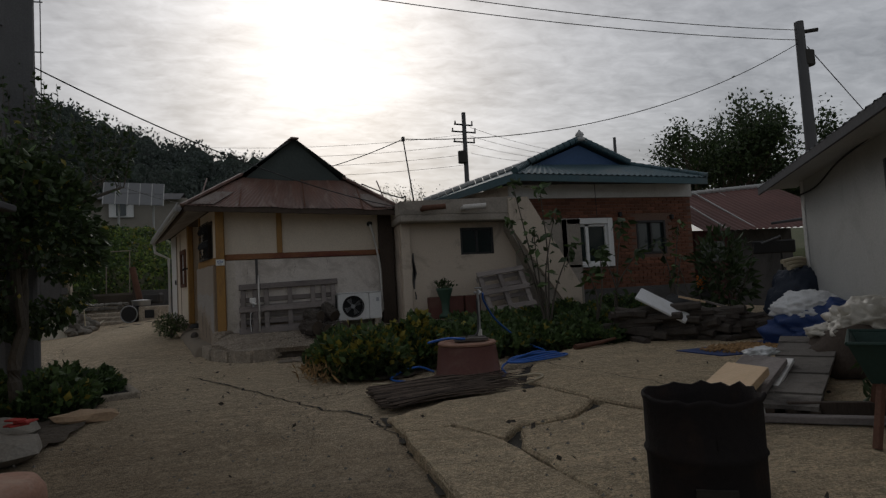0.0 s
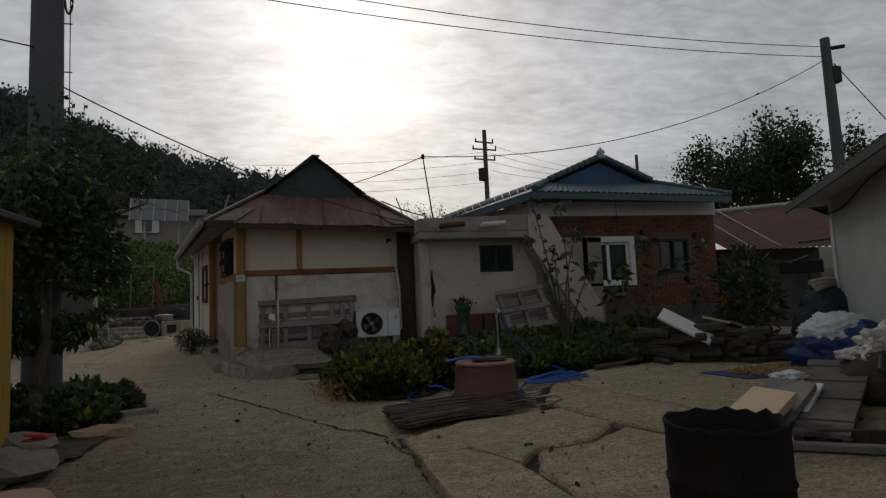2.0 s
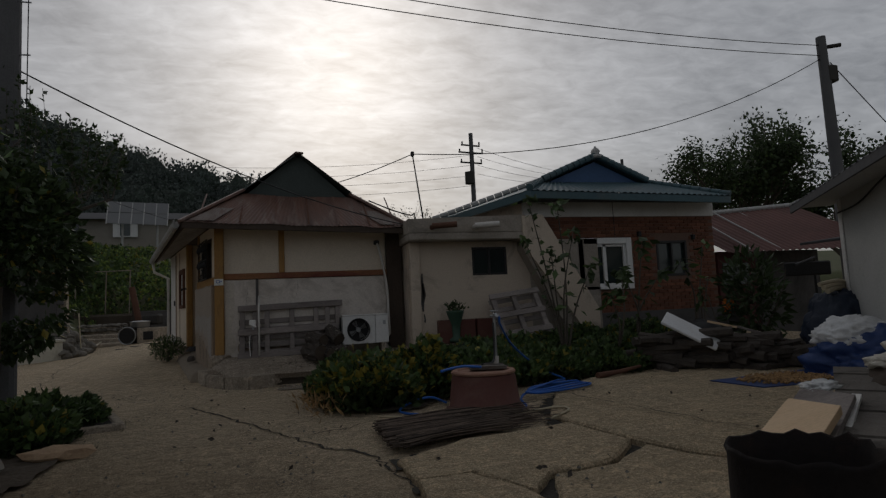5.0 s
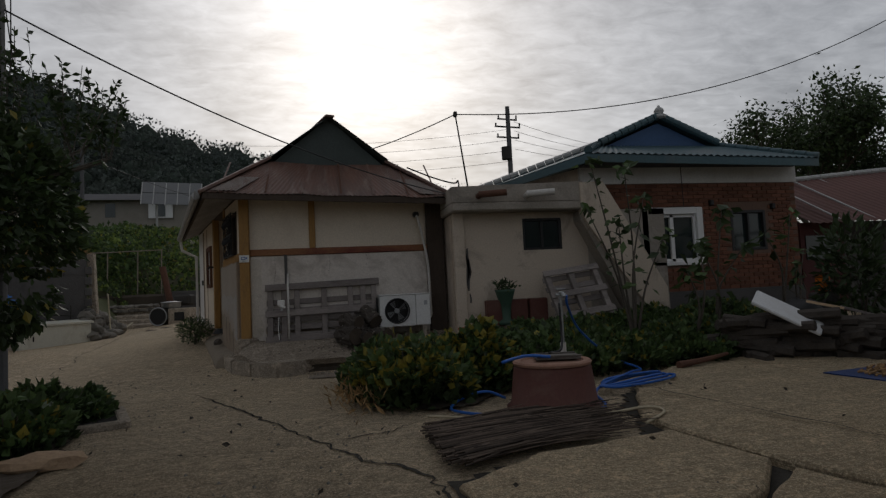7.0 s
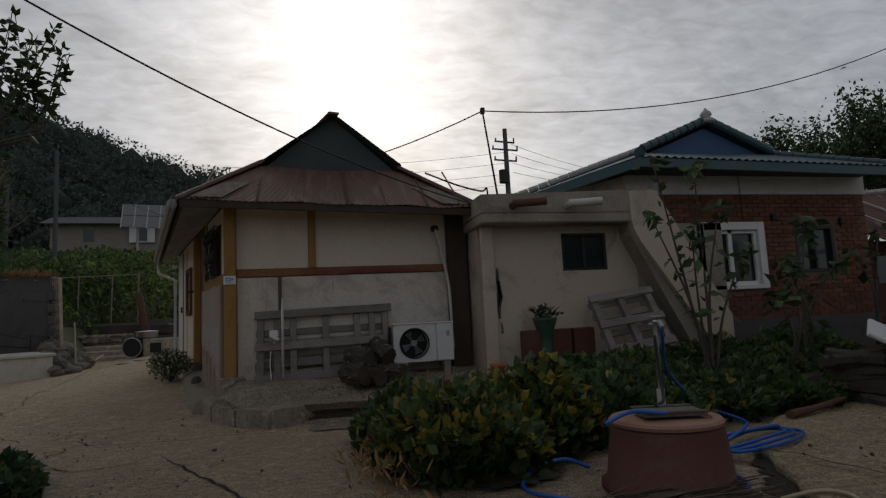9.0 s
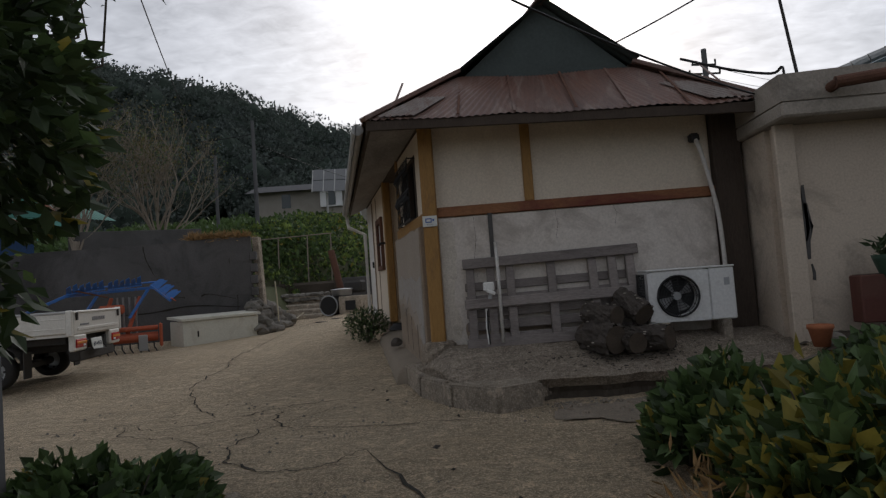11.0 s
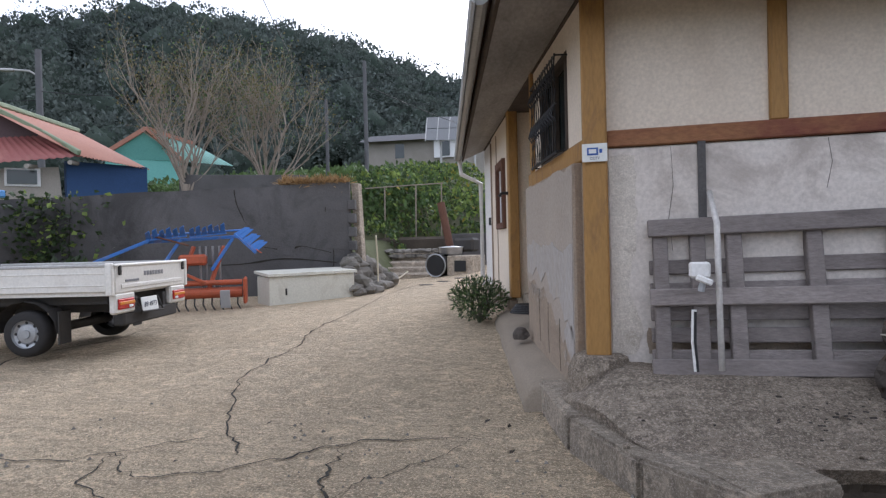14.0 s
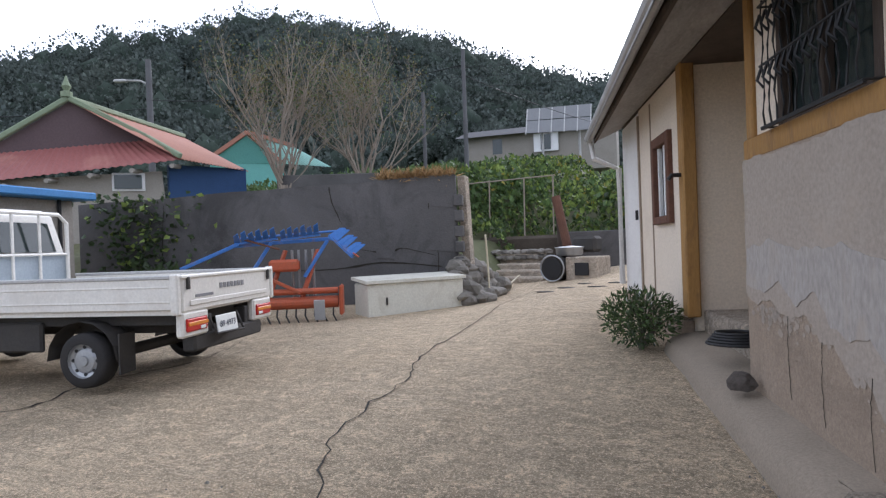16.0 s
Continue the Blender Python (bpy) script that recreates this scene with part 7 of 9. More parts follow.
def platform():
    t = thing("plank_platform", (5.4, -7.3, 0.05), "low platform of dark wet planks with peeling paint", "platform")
    a, b = Vector((4.48, -8.06, 0.10)), Vector((6.4, -6.45, 0.33))
    d = (b - a)
    s = Vector((-d.y, d.x, 0)).normalized()
    for k in range(8):
        p = a + d * (k / 8) + d * 0.005
        q = a + d * ((k + 0.95) / 8)
        bm = B()
        lo = [p - s * (0.16 + 0.014 * k), q - s * (0.174 + 0.014 * k), q + s * (0.19 + 0.012 * k), p + s * (0.18 + 0.012 * k)]
        va = [bm.verts.new(v) for v in lo]
        vb = [bm.verts.new(v.co + Vector((0, 0, 0.03 + 0.008 * (k % 2)))) for v in va]
        bm.faces.new(va[::-1])
        bm.faces.new(vb)
        for i in range(4):
            bm.faces.new((va[i], va[(i + 1) % 4], vb[(i + 1) % 4], vb[i]))
        part("plank", bm, M["plank"], t)
    for o in (-0.14, 0.14):
        part("bearer", bar(B(), a + s * o - Vector((0, 0, 0.03)), b + s * o - Vector((0, 0, 0.03)), 0.06, 0.06), M["darkwood"], t)
    for u in (0.02, 0.5, 0.98):
        p = a + d * u
        part("leg", bar(B(), (p.x, p.y, 0.03), (p.x, p.y, p.z), 0.07, 0.07, 0, (0, 1, 0)), M["darkwood"], t)
    part("ground_rail", bar(B(), (4.2, -7.95, 0.06), (5.3, -8.75, 0.06), 0.09, 0.05, 0.006), M["pallet"], t)
    part("ground_rail", bar(B(), (4.5, -8.0, 0.1), (5.5, -8.6, 0.1), 0.05, 0.1, 0.006), M["darkwood"], t)


platform()


def rumpled(name, c, s, mat, label, cat, seed, folds=0.25, sub=5, yaw=0):
    """A rumpled heap of sheet: a domed, folded skin resting on the ground."""
    bm = B()
    bmesh.ops.create_icosphere(bm, subdivisions=sub, radius=1.0)
    for v in bm.verts:
        q = v.co * 1.6 + Vector((seed * 2.3, seed, 0))
        k = 1 + folds * noise.noise(q) + folds * 0.9 * abs(noise.noise(q * 2.3)) - folds * 0.7 * abs(noise.noise(q * 4.5)) + folds * 0.5 * abs(noise.noise(q * 9))
        v.co = Vector((v.co.x * s[0] * k, v.co.y * s[1] * k, max(-0.25, v.co.z * k) * s[2]))
    bmesh.ops.rotate(bm, verts=bm.verts, matrix=Matrix.Rotation(radians(yaw), 3, "Z"))
    ob = solo(name, bm, mat, label, cat, smooth=True)
    ob.location = c
    return ob


rumpled("plastic_sheet", (6.65, -7.0, 0.48), (0.52, 0.38, 0.26), M["whitesheet"], "crumpled milky plastic sheeting heaped over timber", "plastic sheet", 3, 0.3, 5, 30)
rumpled("plastic_sheet", (6.4, -6.85, 0.42), (0.3, 0.24, 0.14), M["whitesheet"], "trailing end of milky plastic sheeting", "plastic sheet", 8, 0.35, 5, 20)
rumpled("timber_heap", (6.5, -6.9, 0.16), (0.6, 0.42, 0.42), M["darkwood"], "dark heap of scrap timber under the sheeting", "timber heap", 5, 0.3, 3, 30)
rumpled("white_sack", (7.9, -5.08, 0.5), (0.44, 0.36, 0.25), M["foam"], "white sack bundle on a blue tarpaulin", "sack", 11, 0.2, 5, -40)
rumpled("tarpaulin", (8.1, -5.3, 0.15), (0.72, 0.55, 0.46), M["bluetarp"], "crumpled dark blue tarpaulin", "tarpaulin", 14, 0.3, 5, -35)
rumpled("tarp_bundle", (8.75, -4.2, 0.35), (0.5, 0.45, 0.75), M["darktarp"], "stack under a dark blue cover against the wall", "bundle", 17, 0.2, 5, -20)
t = thing("mat_bundle", (8.7, -4.2, 1.05), "rolled pale mats on top of the tarp bundle", "mats")
for k in range(3):
    part("roll", tube(B(), smooth_path([(8.4, -4.3 + 0.06 * k, 1.08 + 0.05 * k), (8.7, -4.2, 1.12 + 0.05 * k), (9.05, -4.1, 1.08 + 0.05 * k)], 4), 0.035, 8), M["palehose"], t)
rumpled("vinyl_bag", (5.28, -6.98, 0.33), (0.18, 0.11, 0.05), M["clearsheet"], "crumpled clear vinyl bag by the boards", "bag", 21, 0.4, 4, 20)
rumpled("vinyl_bag", (7.2, -5.6, 0.05), (0.13, 0.1, 0.06), M["clearsheet"], "small pale vinyl bag on the concrete", "bag", 24, 0.3, 3, 0)


def grain_sheet():
    t = thing("ground_sheet", (6.8, -5.0, 0.05), "thin blue sheet with grain spread out to dry", "sheet")
    bm = B()
    prism(bm, [(6.15, -4.55), (7.9, -4.35), (7.6, -5.4), (6.25, -5.3)], 0.048, 0.058)
    part("sheet", bm, M["bluetarp"], t)
    bm = B()
    for k in range(900):
        x, y = rng.normal(7.0, 0.3), rng.normal(-4.95, 0.2)
        if 6.3 < x < 7.7 and -5.35 < y < -4.55:
            rod(bm, (x, y, 0.062 + 0.03 * rng.random()), (x + 0.035, y + rng.normal(0, 0.02), 0.07 + 0.03 * rng.random()), 0.014, 0.008, 5)
    tagged(solo("drying_grain", bm, M["corn"], "tan pods spread to dry on the sheet", "grain", kind="stuff"))


grain_sheet()


def wood_pile():
    t = thing("wood_pile", (7.2, -3.4, 0.05), "dark stack of split firewood and scrap boards", "wood pile")
    for k in range(58):
        row = k // 12
        x = 6.45 + (k % 12) * 0.14 + rng.normal(0, 0.03)
        y = -3.05 - (k % 12) * 0.09 + rng.normal(0, 0.05)
        z = 0.09 + row * 0.10
        if row > 2 and (k % 12) > 8:
            continue
        z += rng.normal(0, 0.03)
        a = rng.normal(0, 24) - 40
        d = Vector((math.cos(radians(a)), math.sin(radians(a)), rng.normal(0, 0.12))) * (0.25 + 0.25 * rng.random())
        bm = B()
        rod(bm, Vector((x, y, z)) - d, Vector((x, y, z)) + d, 0.055 + 0.02 * rng.random(), n=6)
        part("split_log", bm, M["bark"], t)
    for k in range(7):
        x = 7.3 + 0.16 * k
        p = Vector((x - 0.25, -3.1 - 0.1 * k, 0.62 - 0.03 * k))
        part("scrap_board", bar(B(), p, p + Vector((0.9, -0.75, -0.42 + 0.03 * k)), 0.16, 0.025, 0.003), M["plank"] if k % 3 == 0 else M["darkwood"], t)
    part("pale_stick", bar(B(), (7.15, -3.35, 0.72), (7.45, -3.6, 0.62), 0.05, 0.03), M["newwood"], t)
    part("pale_stick", bar(B(), (7.45, -3.55, 0.64), (7.75, -3.85, 0.5), 0.06, 0.03), M["pallet"], t)


wood_pile()
bm = B()
box(bm, (6.80, -3.42, 0.60), (0.82, 0.34, 0.045), rz(-38) @ Matrix.Rotation(radians(30), 4, "Y") @ Matrix.Rotation(radians(28), 4, "X"), 0.012)
solo("foam_board", bm, M["foam"], "white foam board thrown on the wood pile", "foam board")
rumpled("black_bag", (7.25, -3.1, 0.5), (0.3, 0.25, 0.25), M["black"], "black plastic bag behind the wood pile", "bag", 33, 0.25, 3, 0)
t = thing("orange_bin", (8.45, -2.3, 0.3), "small orange plastic container behind the wood pile", "container")
part("bin", box(B(), (8.45, -2.3, 0.9), (0.16, 0.14, 0.26), rz(-20), 0.02), M["orangebin"], t)
part("stand", box(B(), (8.45, -2.3, 0.53), (0.3, 0.3, 0.48), rz(-20), 0.02), M["old_concrete"], t)


def green_cart():
    t = thing("handcart", (4.8, -8.86, 0.05), "dark green metal handcart with dry stalks hanging over its side", "cart")
    m = Matrix.Translation((4.95, -8.86, 0.55)) @ rz(-50)
    bm = B()
    lo = [(-0.45, -0.32, -0.16), (0.45, -0.32, -0.16), (0.45, 0.32, -0.16), (-0.45, 0.32, -0.16)]
    hi = [(-0.55, -0.42, 0.08), (0.55, -0.42, 0.08), (0.55, 0.42, 0.08), (-0.55, 0.42, 0.08)]
    a = [bm.verts.new(m @ Vector(p)) for p in lo]
    b = [bm.verts.new(m @ Vector(p)) for p in hi]
    c = [bm.verts.new(m @ Vector((p[0] * 0.97, p[1] * 0.97, p[2]))) for p in hi]
    e = [bm.verts.new(m @ Vector((p[0] * 0.97, p[1] * 0.97, p[2] + 0.02))) for p in lo]
    bm.faces.new(a[::-1])
    bm.faces.new(e)
    for i in range(4):
        j = (i + 1) % 4
        bm.faces.new((a[i], a[j], b[j], b[i]))
        bm.faces.new((b[i], b[j], c[j], c[i]))
        bm.faces.new((c[i], c[j], e[j], e[i]))
    tray = part("tray", bm, M["green"], t)
    bm = B()
    tube(bm, [m @ Vector((*p[:2], 0.085)) for p in hi + hi[:1]], 0.014, 6)
    part("rim", bm, M["green"], tray)
    for px, py, sp in ((-0.4, -0.3, -0.12), (-0.4, 0.3, 0.12), (0.4, 0.0, 0.0)):
        p = m @ Vector((px, py, -0.16))
        q = m @ Vector((px - 0.05, py + sp, 0))
        part("leg", bar(B(), p, (q.x, q.y, 0.03), 0.035, 0.035, 0, (0, 1, 0)), M["rustplain"], t, "rusty angle-iron leg")
    pl = []
    for _ in range(260):
        p = m @ Vector((-0.5 + 0.5 * rng.random(), 0.42 + 0.04 * rng.random(), 0.1 - 0.5 * rng.random()))
        pl.append((p, (rng.normal(), rng.normal(), -1.5)))
    ob = leaves("dry_stalk_fringe", pl, 0.10, M["leaf_dark"], rng, t, "withered stalks hanging over the side", aspect=3.5)
    return t


green_cart()


def right_building():
    h = thing("store_building", (9.5, -6, 0), "pale rendered outbuilding with deep eaves", "building")
    K, d = Vector((8.88, -4.2, 0)), Vector((-0.53, -0.85, 0)).normalized()
    n = Vector((d.y, -d.x, 0))
    if n.x > 0:
        n = -n
    L = 7.0

    def P(u, o, z):
        return K + d * u + n * o + Vector((0, 0, z))

    def block(u0, u1, o0, o1, z0, z1):
        m = Matrix((d, n, Vector((0, 0, 1)))).transposed().to_4x4()
        return box(B(), P((u0 + u1) / 2, (o0 + o1) / 2, (z0 + z1) / 2), (u1 - u0, o1 - o0, z1 - z0), m, 0.008)

    part("wall", block(0, L, -0.18, 0, 0, 2.75), M["rightwall"], h, "plain pale grey wall")
    part("end_wall", block(0, 0.18, -4, -0.18, 0, 2.75), M["rightwall"], h)
    part("corner_strip", block(-0.02, 0.12, 0, 0.02, 0, 2.7), M["whitepaint"], h)
    bm = B()
    sheet(bm, P(-0.55, 0.5, 2.42), P(L, 0.5, 2.62), P(L, -3, 4.1), P(-0.55, -3, 3.9), 40, 0.014, 0.006, 2)
    r = part("roof", bm, M["greyroof"], h, "dark sheet roof", smooth=True)
    part("eave_board", bar(B(), P(-0.55, 0.48, 2.37), P(L, 0.48, 2.57), 0.03, 0.12, 0.006), M["greyroof"], r)
    part("soffit", bar(B(), P(-0.55, 0.2, 2.40), P(L, 0.2, 2.60), 0.56, 0.03, 0.004), M["rightwall"], r, "pale boarded soffit")
    part("end_board", bar(B(), P(-0.53, 0.48, 2.40), P(-0.53, -3, 3.86), 0.03, 0.14, 0.006), M["rightwall"], r)
    w = part("window", block(3.1, 4.0, 0.0, 0.012, 1.5, 2.15), M["glass"], h, "dark wall window")
    part("frame", block(3.04, 3.1, 0, 0.04, 1.45, 2.2), M["darkframe"], w)
    part("cable", tube(B(), smooth_path([P(0.0, 0.03, 2.2), P(0.9, 0.05, 2.22), P(1.8, 0.05, 2.4), P(3.0, 0.05, 2.5)], 5), 0.012, 6), M["cable"], h)


right_building()


def rusty_shed():
    h = thing("shed", (10.8, 1.0, 0.3), "low shed with a rusty red sheet roof and maroon wall", "shed")
    bm = B()
    xbox(bm, 9.95, 10.9, -0.35, -0.25, 0.2, 2.0)
    part("wall", bm, M["maroon"], h, "maroon sheet wall")
    part("wall", xbox(B(), 10.9, 12.6, -0.35, -0.25, 0.2, 2.0), M["old_concrete"], h, "grey wall")
    bm = B()
    sheet(bm, (9.9, -0.75, 1.95), (13.4, -1.6, 1.95), (13.4, 0.9, 3.2), (9.9, 1.3, 2.95), 26, 0.015, 0.006, 2)
    r = part("roof", bm, M["rustroof"], h, "rusty corrugated lean-to roof", smooth=True)
    bm = B()
    for k in range(18):
        p = Vector((9.9 + k * 0.2, 1.3 - 0.4 * k / 18, 2.98 + 0.25 * k / 17.5))
        rod(bm, p, p + Vector((0.19, -0.02, 0.013)), 0.06, n=8)
    part("ridge_cap", bm, M["greysheet"], r)
    for k in range(4):
        x = 10.3 + 0.75 * k
        part("batten", bar(B(), (x, -0.9, 2.0), (x + 0.05, 1.0, 3.05), 0.04, 0.02), M["greysheet"], r)
    part("window", xbox(B(), 10.05, 10.7, -0.37, -0.352, 1.3, 1.75), M["glass"], h)
    part("canopy", box(B(), (11.2, -2.6, 2.05), (1.6, 1.2, 0.05), Matrix.Rotation(radians(-6), 4, "Y"), 0.01), M["greyroof"], h)
    for x, y2 in ((10.5, -3.1), (11.9, -3.1)):
        part("canopy_post", bar(B(), (x, y2, 0), (x, y2, 2.05), 0.05, 0.05, 0, (0, 1, 0)), M["steel"], h)


rusty_shed()
t = thing("folding_chair", (9.1, -3.3, 0.05), "folded black frames and lids stacked by the outbuilding", "chair")
part("frame", tube(B(), [(8.7, -3.5, 1.5), (9.2, -3.4, 1.62), (9.4, -3.2, 1.5), (9.4, -3.2, 0.1)], 0.02, 6), M["black"], t)
part("panel", box(B(), (9.05, -3.4, 1.45), (0.7, 0.05, 0.22), rz(-20), 0.02), M["black"], t)
t = thing("lean_boards", (9.6, -5.1, 0.05), "mauve panels leaning on the outbuilding wall", "panels")
for k in range(3):
    m = Matrix.Translation((9.35 + 0.32 * k, -5.2 - 0.06 * k, 0.55)) @ Matrix.Rotation(radians(-12), 4, "X") @ Matrix.Rotation(radians(14 - 5 * k), 4, "Y")
    bm = B()
    box(bm, (0, 0, 0), (0.42, 0.03, 0.95), None, 0.005)
    bm.transform(m)
    part("panel", bm, M["mauve"], t)
bm = B()
for a, b2 in (((9.5, -5.35, 1.25), (10.6, -5.35, 1.3)), ((9.5, -5.35, 0.85), (9.5, -5.35, 1.25)), ((10.6, -5.35, 0.85), (10.6, -5.35, 1.3))):
    bar(bm, a, b2, 0.07, 0.07)
part("frame", bm, M["black"], t)


def shrub(base, h, r, n, label, mat, size=0.1, name="shrub", cat="shrub", seed=1, mats=(), aspect=2.5):
    rg = np.random.default_rng(seed)
    t = thing(name, base, label, cat)
    bm = B()
    ends = []
    for k in range(6):
        grow(bm, base, (rg.normal(0, 0.35), rg.normal(0, 0.35), 1), h * 0.5, 0.018, 1, ends, 0.5, 0.3, rg)
    part("stems", bm, M["trunk"], t)
    pl = []
    for _ in range(n):
        v = Vector(rg.normal(0, 1, 3).tolist()).normalized() * rg.random() ** 0.4
        p = Vector(base) + Vector((r * v.x, r * v.y, h * 0.55 + h * 0.48 * v.z))
        if noise.noise(p * 3 / max(r, 0.3)) > -0.25:
            pl.append((p, (v.x, v.y, v.z + 0.4)))
    leaves("foliage", pl, size, mat, rg, t, aspect=aspect, mats=mats)
    return t


shrub((8.55, -2.75, 0.05), 1.75, 0.48, 1100, "tall dark leafy shrub behind the wood pile", M["leaf_dark"], 0.15, seed=4)
shrub((-1.42, 3.35, ground_z(-1.42, 3.35)), 0.55, 0.36, 2600, "round bushy herb with tiny white flowers by the step", M["leaf_dark"], 0.055, "herb_bush", "bush", 6, ((M["leaf_bean"], 0.35), (M["foam"], 0.006)), 3.2)
sapling((7.5, -3.0, 0.05), [(7.6, -2.9, 1.4), (7.35, -3.0, 1.2)], "withered sapling by the wood pile", 0.16, 6)


# ---- back of the yard ----
GA, GB = Vector((-4.90, 7.53, 0)), Vector((-11.95, 5.38, 0))


def garden_wall():
    h = thing("garden_wall", ((GA.x + GB.x) / 2, (GA.y + GB.y) / 2, 0.1), "tall blackened concrete block wall with cracks", "wall", kind="structure")
    d = (GB - GA).normalized()
    n = Vector((-d.y, d.x, 0))
    if n.y < 0:
        n = -n
    L = (GB - GA).length
    bm = B()
    cols = 40
    front, back = [], []
    for i in range(cols + 1):
        u = L * i / cols
        p = GA + d * u
        tz = 2.50 - 0.032 * u + 0.03 * noise.noise((u * 0.8, 0, 0))
        front.append([bm.verts.new(p + Vector((0, 0, z))) for z in (0.0, 0.8, 1.6, tz)])
        back.append([bm.verts.new(p + n * 0.22 + Vector((0, 0, z))) for z in (0.0, 0.8, 1.6, tz)])
    for i in range(cols):
        for j in range(3):
            bm.faces.new((front[i][j], front[i + 1][j], front[i + 1][j + 1], front[i][j + 1]))
            bm.faces.new((back[i][j], back[i][j + 1], back[i + 1][j + 1], back[i + 1][j]))
        bm.faces.new((front[i][3], front[i + 1][3], back[i + 1][3], back[i][3]))
    for e in (0, cols):
        for j in range(3):
            bm.faces.new((front[e][j], front[e][j + 1], back[e][j + 1], back[e][j]))
    w = part("wall", bm, M["old_concrete"], h)

    def wcrack(pts, wd):
        bm = B()
        prev = None
        path = smooth_path([(u, z, 0) for u, z in pts], 6)
        for i, q in enumerate(path):
            jit = 0.03 * noise.noise((q.x * 6, q.y * 6, 0))
            ww = wd * (0.4 + abs(noise.noise((q.x * 5, q.y * 5, 3))))
            a = [bm.verts.new(GA + d * (q.x + jit + s * ww) - n * 0.006 + Vector((0, 0, q.y + s * ww))) for s in (-1, 1)]
            if prev:
                bm.faces.new((prev[0], prev[1], a[1], a[0]))
            prev = a
        part("wall_crack", bm, M["crack"], w)

    wcrack([(2.35, 2.38), (2.3, 2.1), (2.15, 1.75), (2.05, 1.6)], 0.022)
    wcrack([(0.5, 2.0), (0.45, 1.5), (0.35, 1.0), (0.42, 0.5)], 0.016)
    wcrack([(5.6, 2.2), (5.65, 1.5), (5.7, 0.6)], 0.014)
    wcrack([(0.4, 1.05), (1.0, 1.2), (1.3, 1.12), (2.0, 1.25)], 0.014)
    wcrack([(0.3, 0.85), (1.4, 0.95), (2.6, 0.85), (5.6, 0.95)], 0.02)
    for u0, u1, z0, z1 in ((0.02, 0.5, 1.1, 1.9), (1.15, 1.5, 1.0, 1.35), (0.05, 0.45, 1.9, 2.2)):
        bm = B()
        a = GA + d * u0 - n * 0.012
        b = GA + d * u1 - n * 0.012
        vs = [bm.verts.new(v) for v in (a + Vector((0, 0, z0)), b + Vector((0, 0, z0 + 0.05)), b + Vector((0, 0, z1)), a + Vector((0, 0, z1 - 0.04)))]
        v2 = [bm.verts.new(v.co + n * 0.02) for v in vs]
        bm.faces.new(vs)
        for i in range(4):
            bm.faces.new((vs[i], vs[(i + 1) % 4], v2[(i + 1) % 4], v2[i]))
        part("render_patch", bm, M["old_concrete"], w)
    # broken masonry end and leaning gate pier
    part("end_post", bar(B(), GA + Vector((0.12, 0.3, 0.2)), GA + Vector((-0.02, 0.42, 2.5)), 0.16, 0.2, 0.01, (0, 1, 0)), M["kerb"], h, "pale leaning concrete gate pier")
    for k in range(7):
        c = GA + Vector((0.06 * noise.noise((k, 0, 0)), -0.03, 0.35 + 0.28 * k))
        part("end_block", box(B(), c + Vector((0.02, 0.1, 0)), (0.16, 0.24, 0.2), rz(15), 0.015), M["old_concrete"], h)


garden_wall()
for k in range(64):
    u = k / 64
    a = rng.random()
    x = -4.95 + 0.6 * rng.random()
    y = 7.0 + 1.7 * rng.random()
    z = ground_z(x, y) + 0.04 + 0.75 * (1 - (x + 4.95) / 0.6) * rng.random()
    stone("stone", (x, y, z), (0.14 + 0.12 * rng.random(), 0.13 + 0.1 * rng.random(), 0.1 + 0.09 * rng.random()), M["stone"], "grey rubble stone tumbled at the wall end", "stone", "wall rubble", 70 + k)
dg = []
dirw = (GB - GA).normalized()
for _ in range(900):
    p = GA + dirw * (0.1 + 1.3 * rng.random()) + Vector((rng.normal(0, 0.06), 0.1 + rng.normal(0, 0.06), 2.47))
    dg.append((p, (rng.normal(0, 0.6), rng.normal(0, 0.6), 1.0)))
tagged(leaves("dry_grass", dg, 0.2, M["drygrass"], rng, aspect=9, droop=0.1), "orange dry grass growing on the wall top", "grass", kind="stuff")
wv = []
for _ in range(700):
    p = GA + dirw * (6.0 + rng.normal(0, 0.5)) + Vector((0, -0.1 + rng.normal(0, 0.06), 0.4 + 2.0 * rng.random()))
    wv.append((p, (0.2, -1, 0.2)))
tagged(leaves("wall_vine", wv, 0.12, M["leaf_dark"], rng, aspect=1.4, mats=((M["leaf_vine"], 0.2),)), "creeper on the old wall", "vine", kind="stuff")
shrub((-6.0, 6.55, 0.15), 0.5, 0.3, 500, "small weed clump beside the chest", M["leaf_bean"], 0.09, "weed_clump", "weeds", 9, (), 1.6)
shrub((-9.6, 5.3, 0.1), 0.9, 0.7, 900, "leafy weeds at the wall foot behind the truck", M["leaf_dark"], 0.13, "weed_clump", "weeds", 10, (), 1.6)


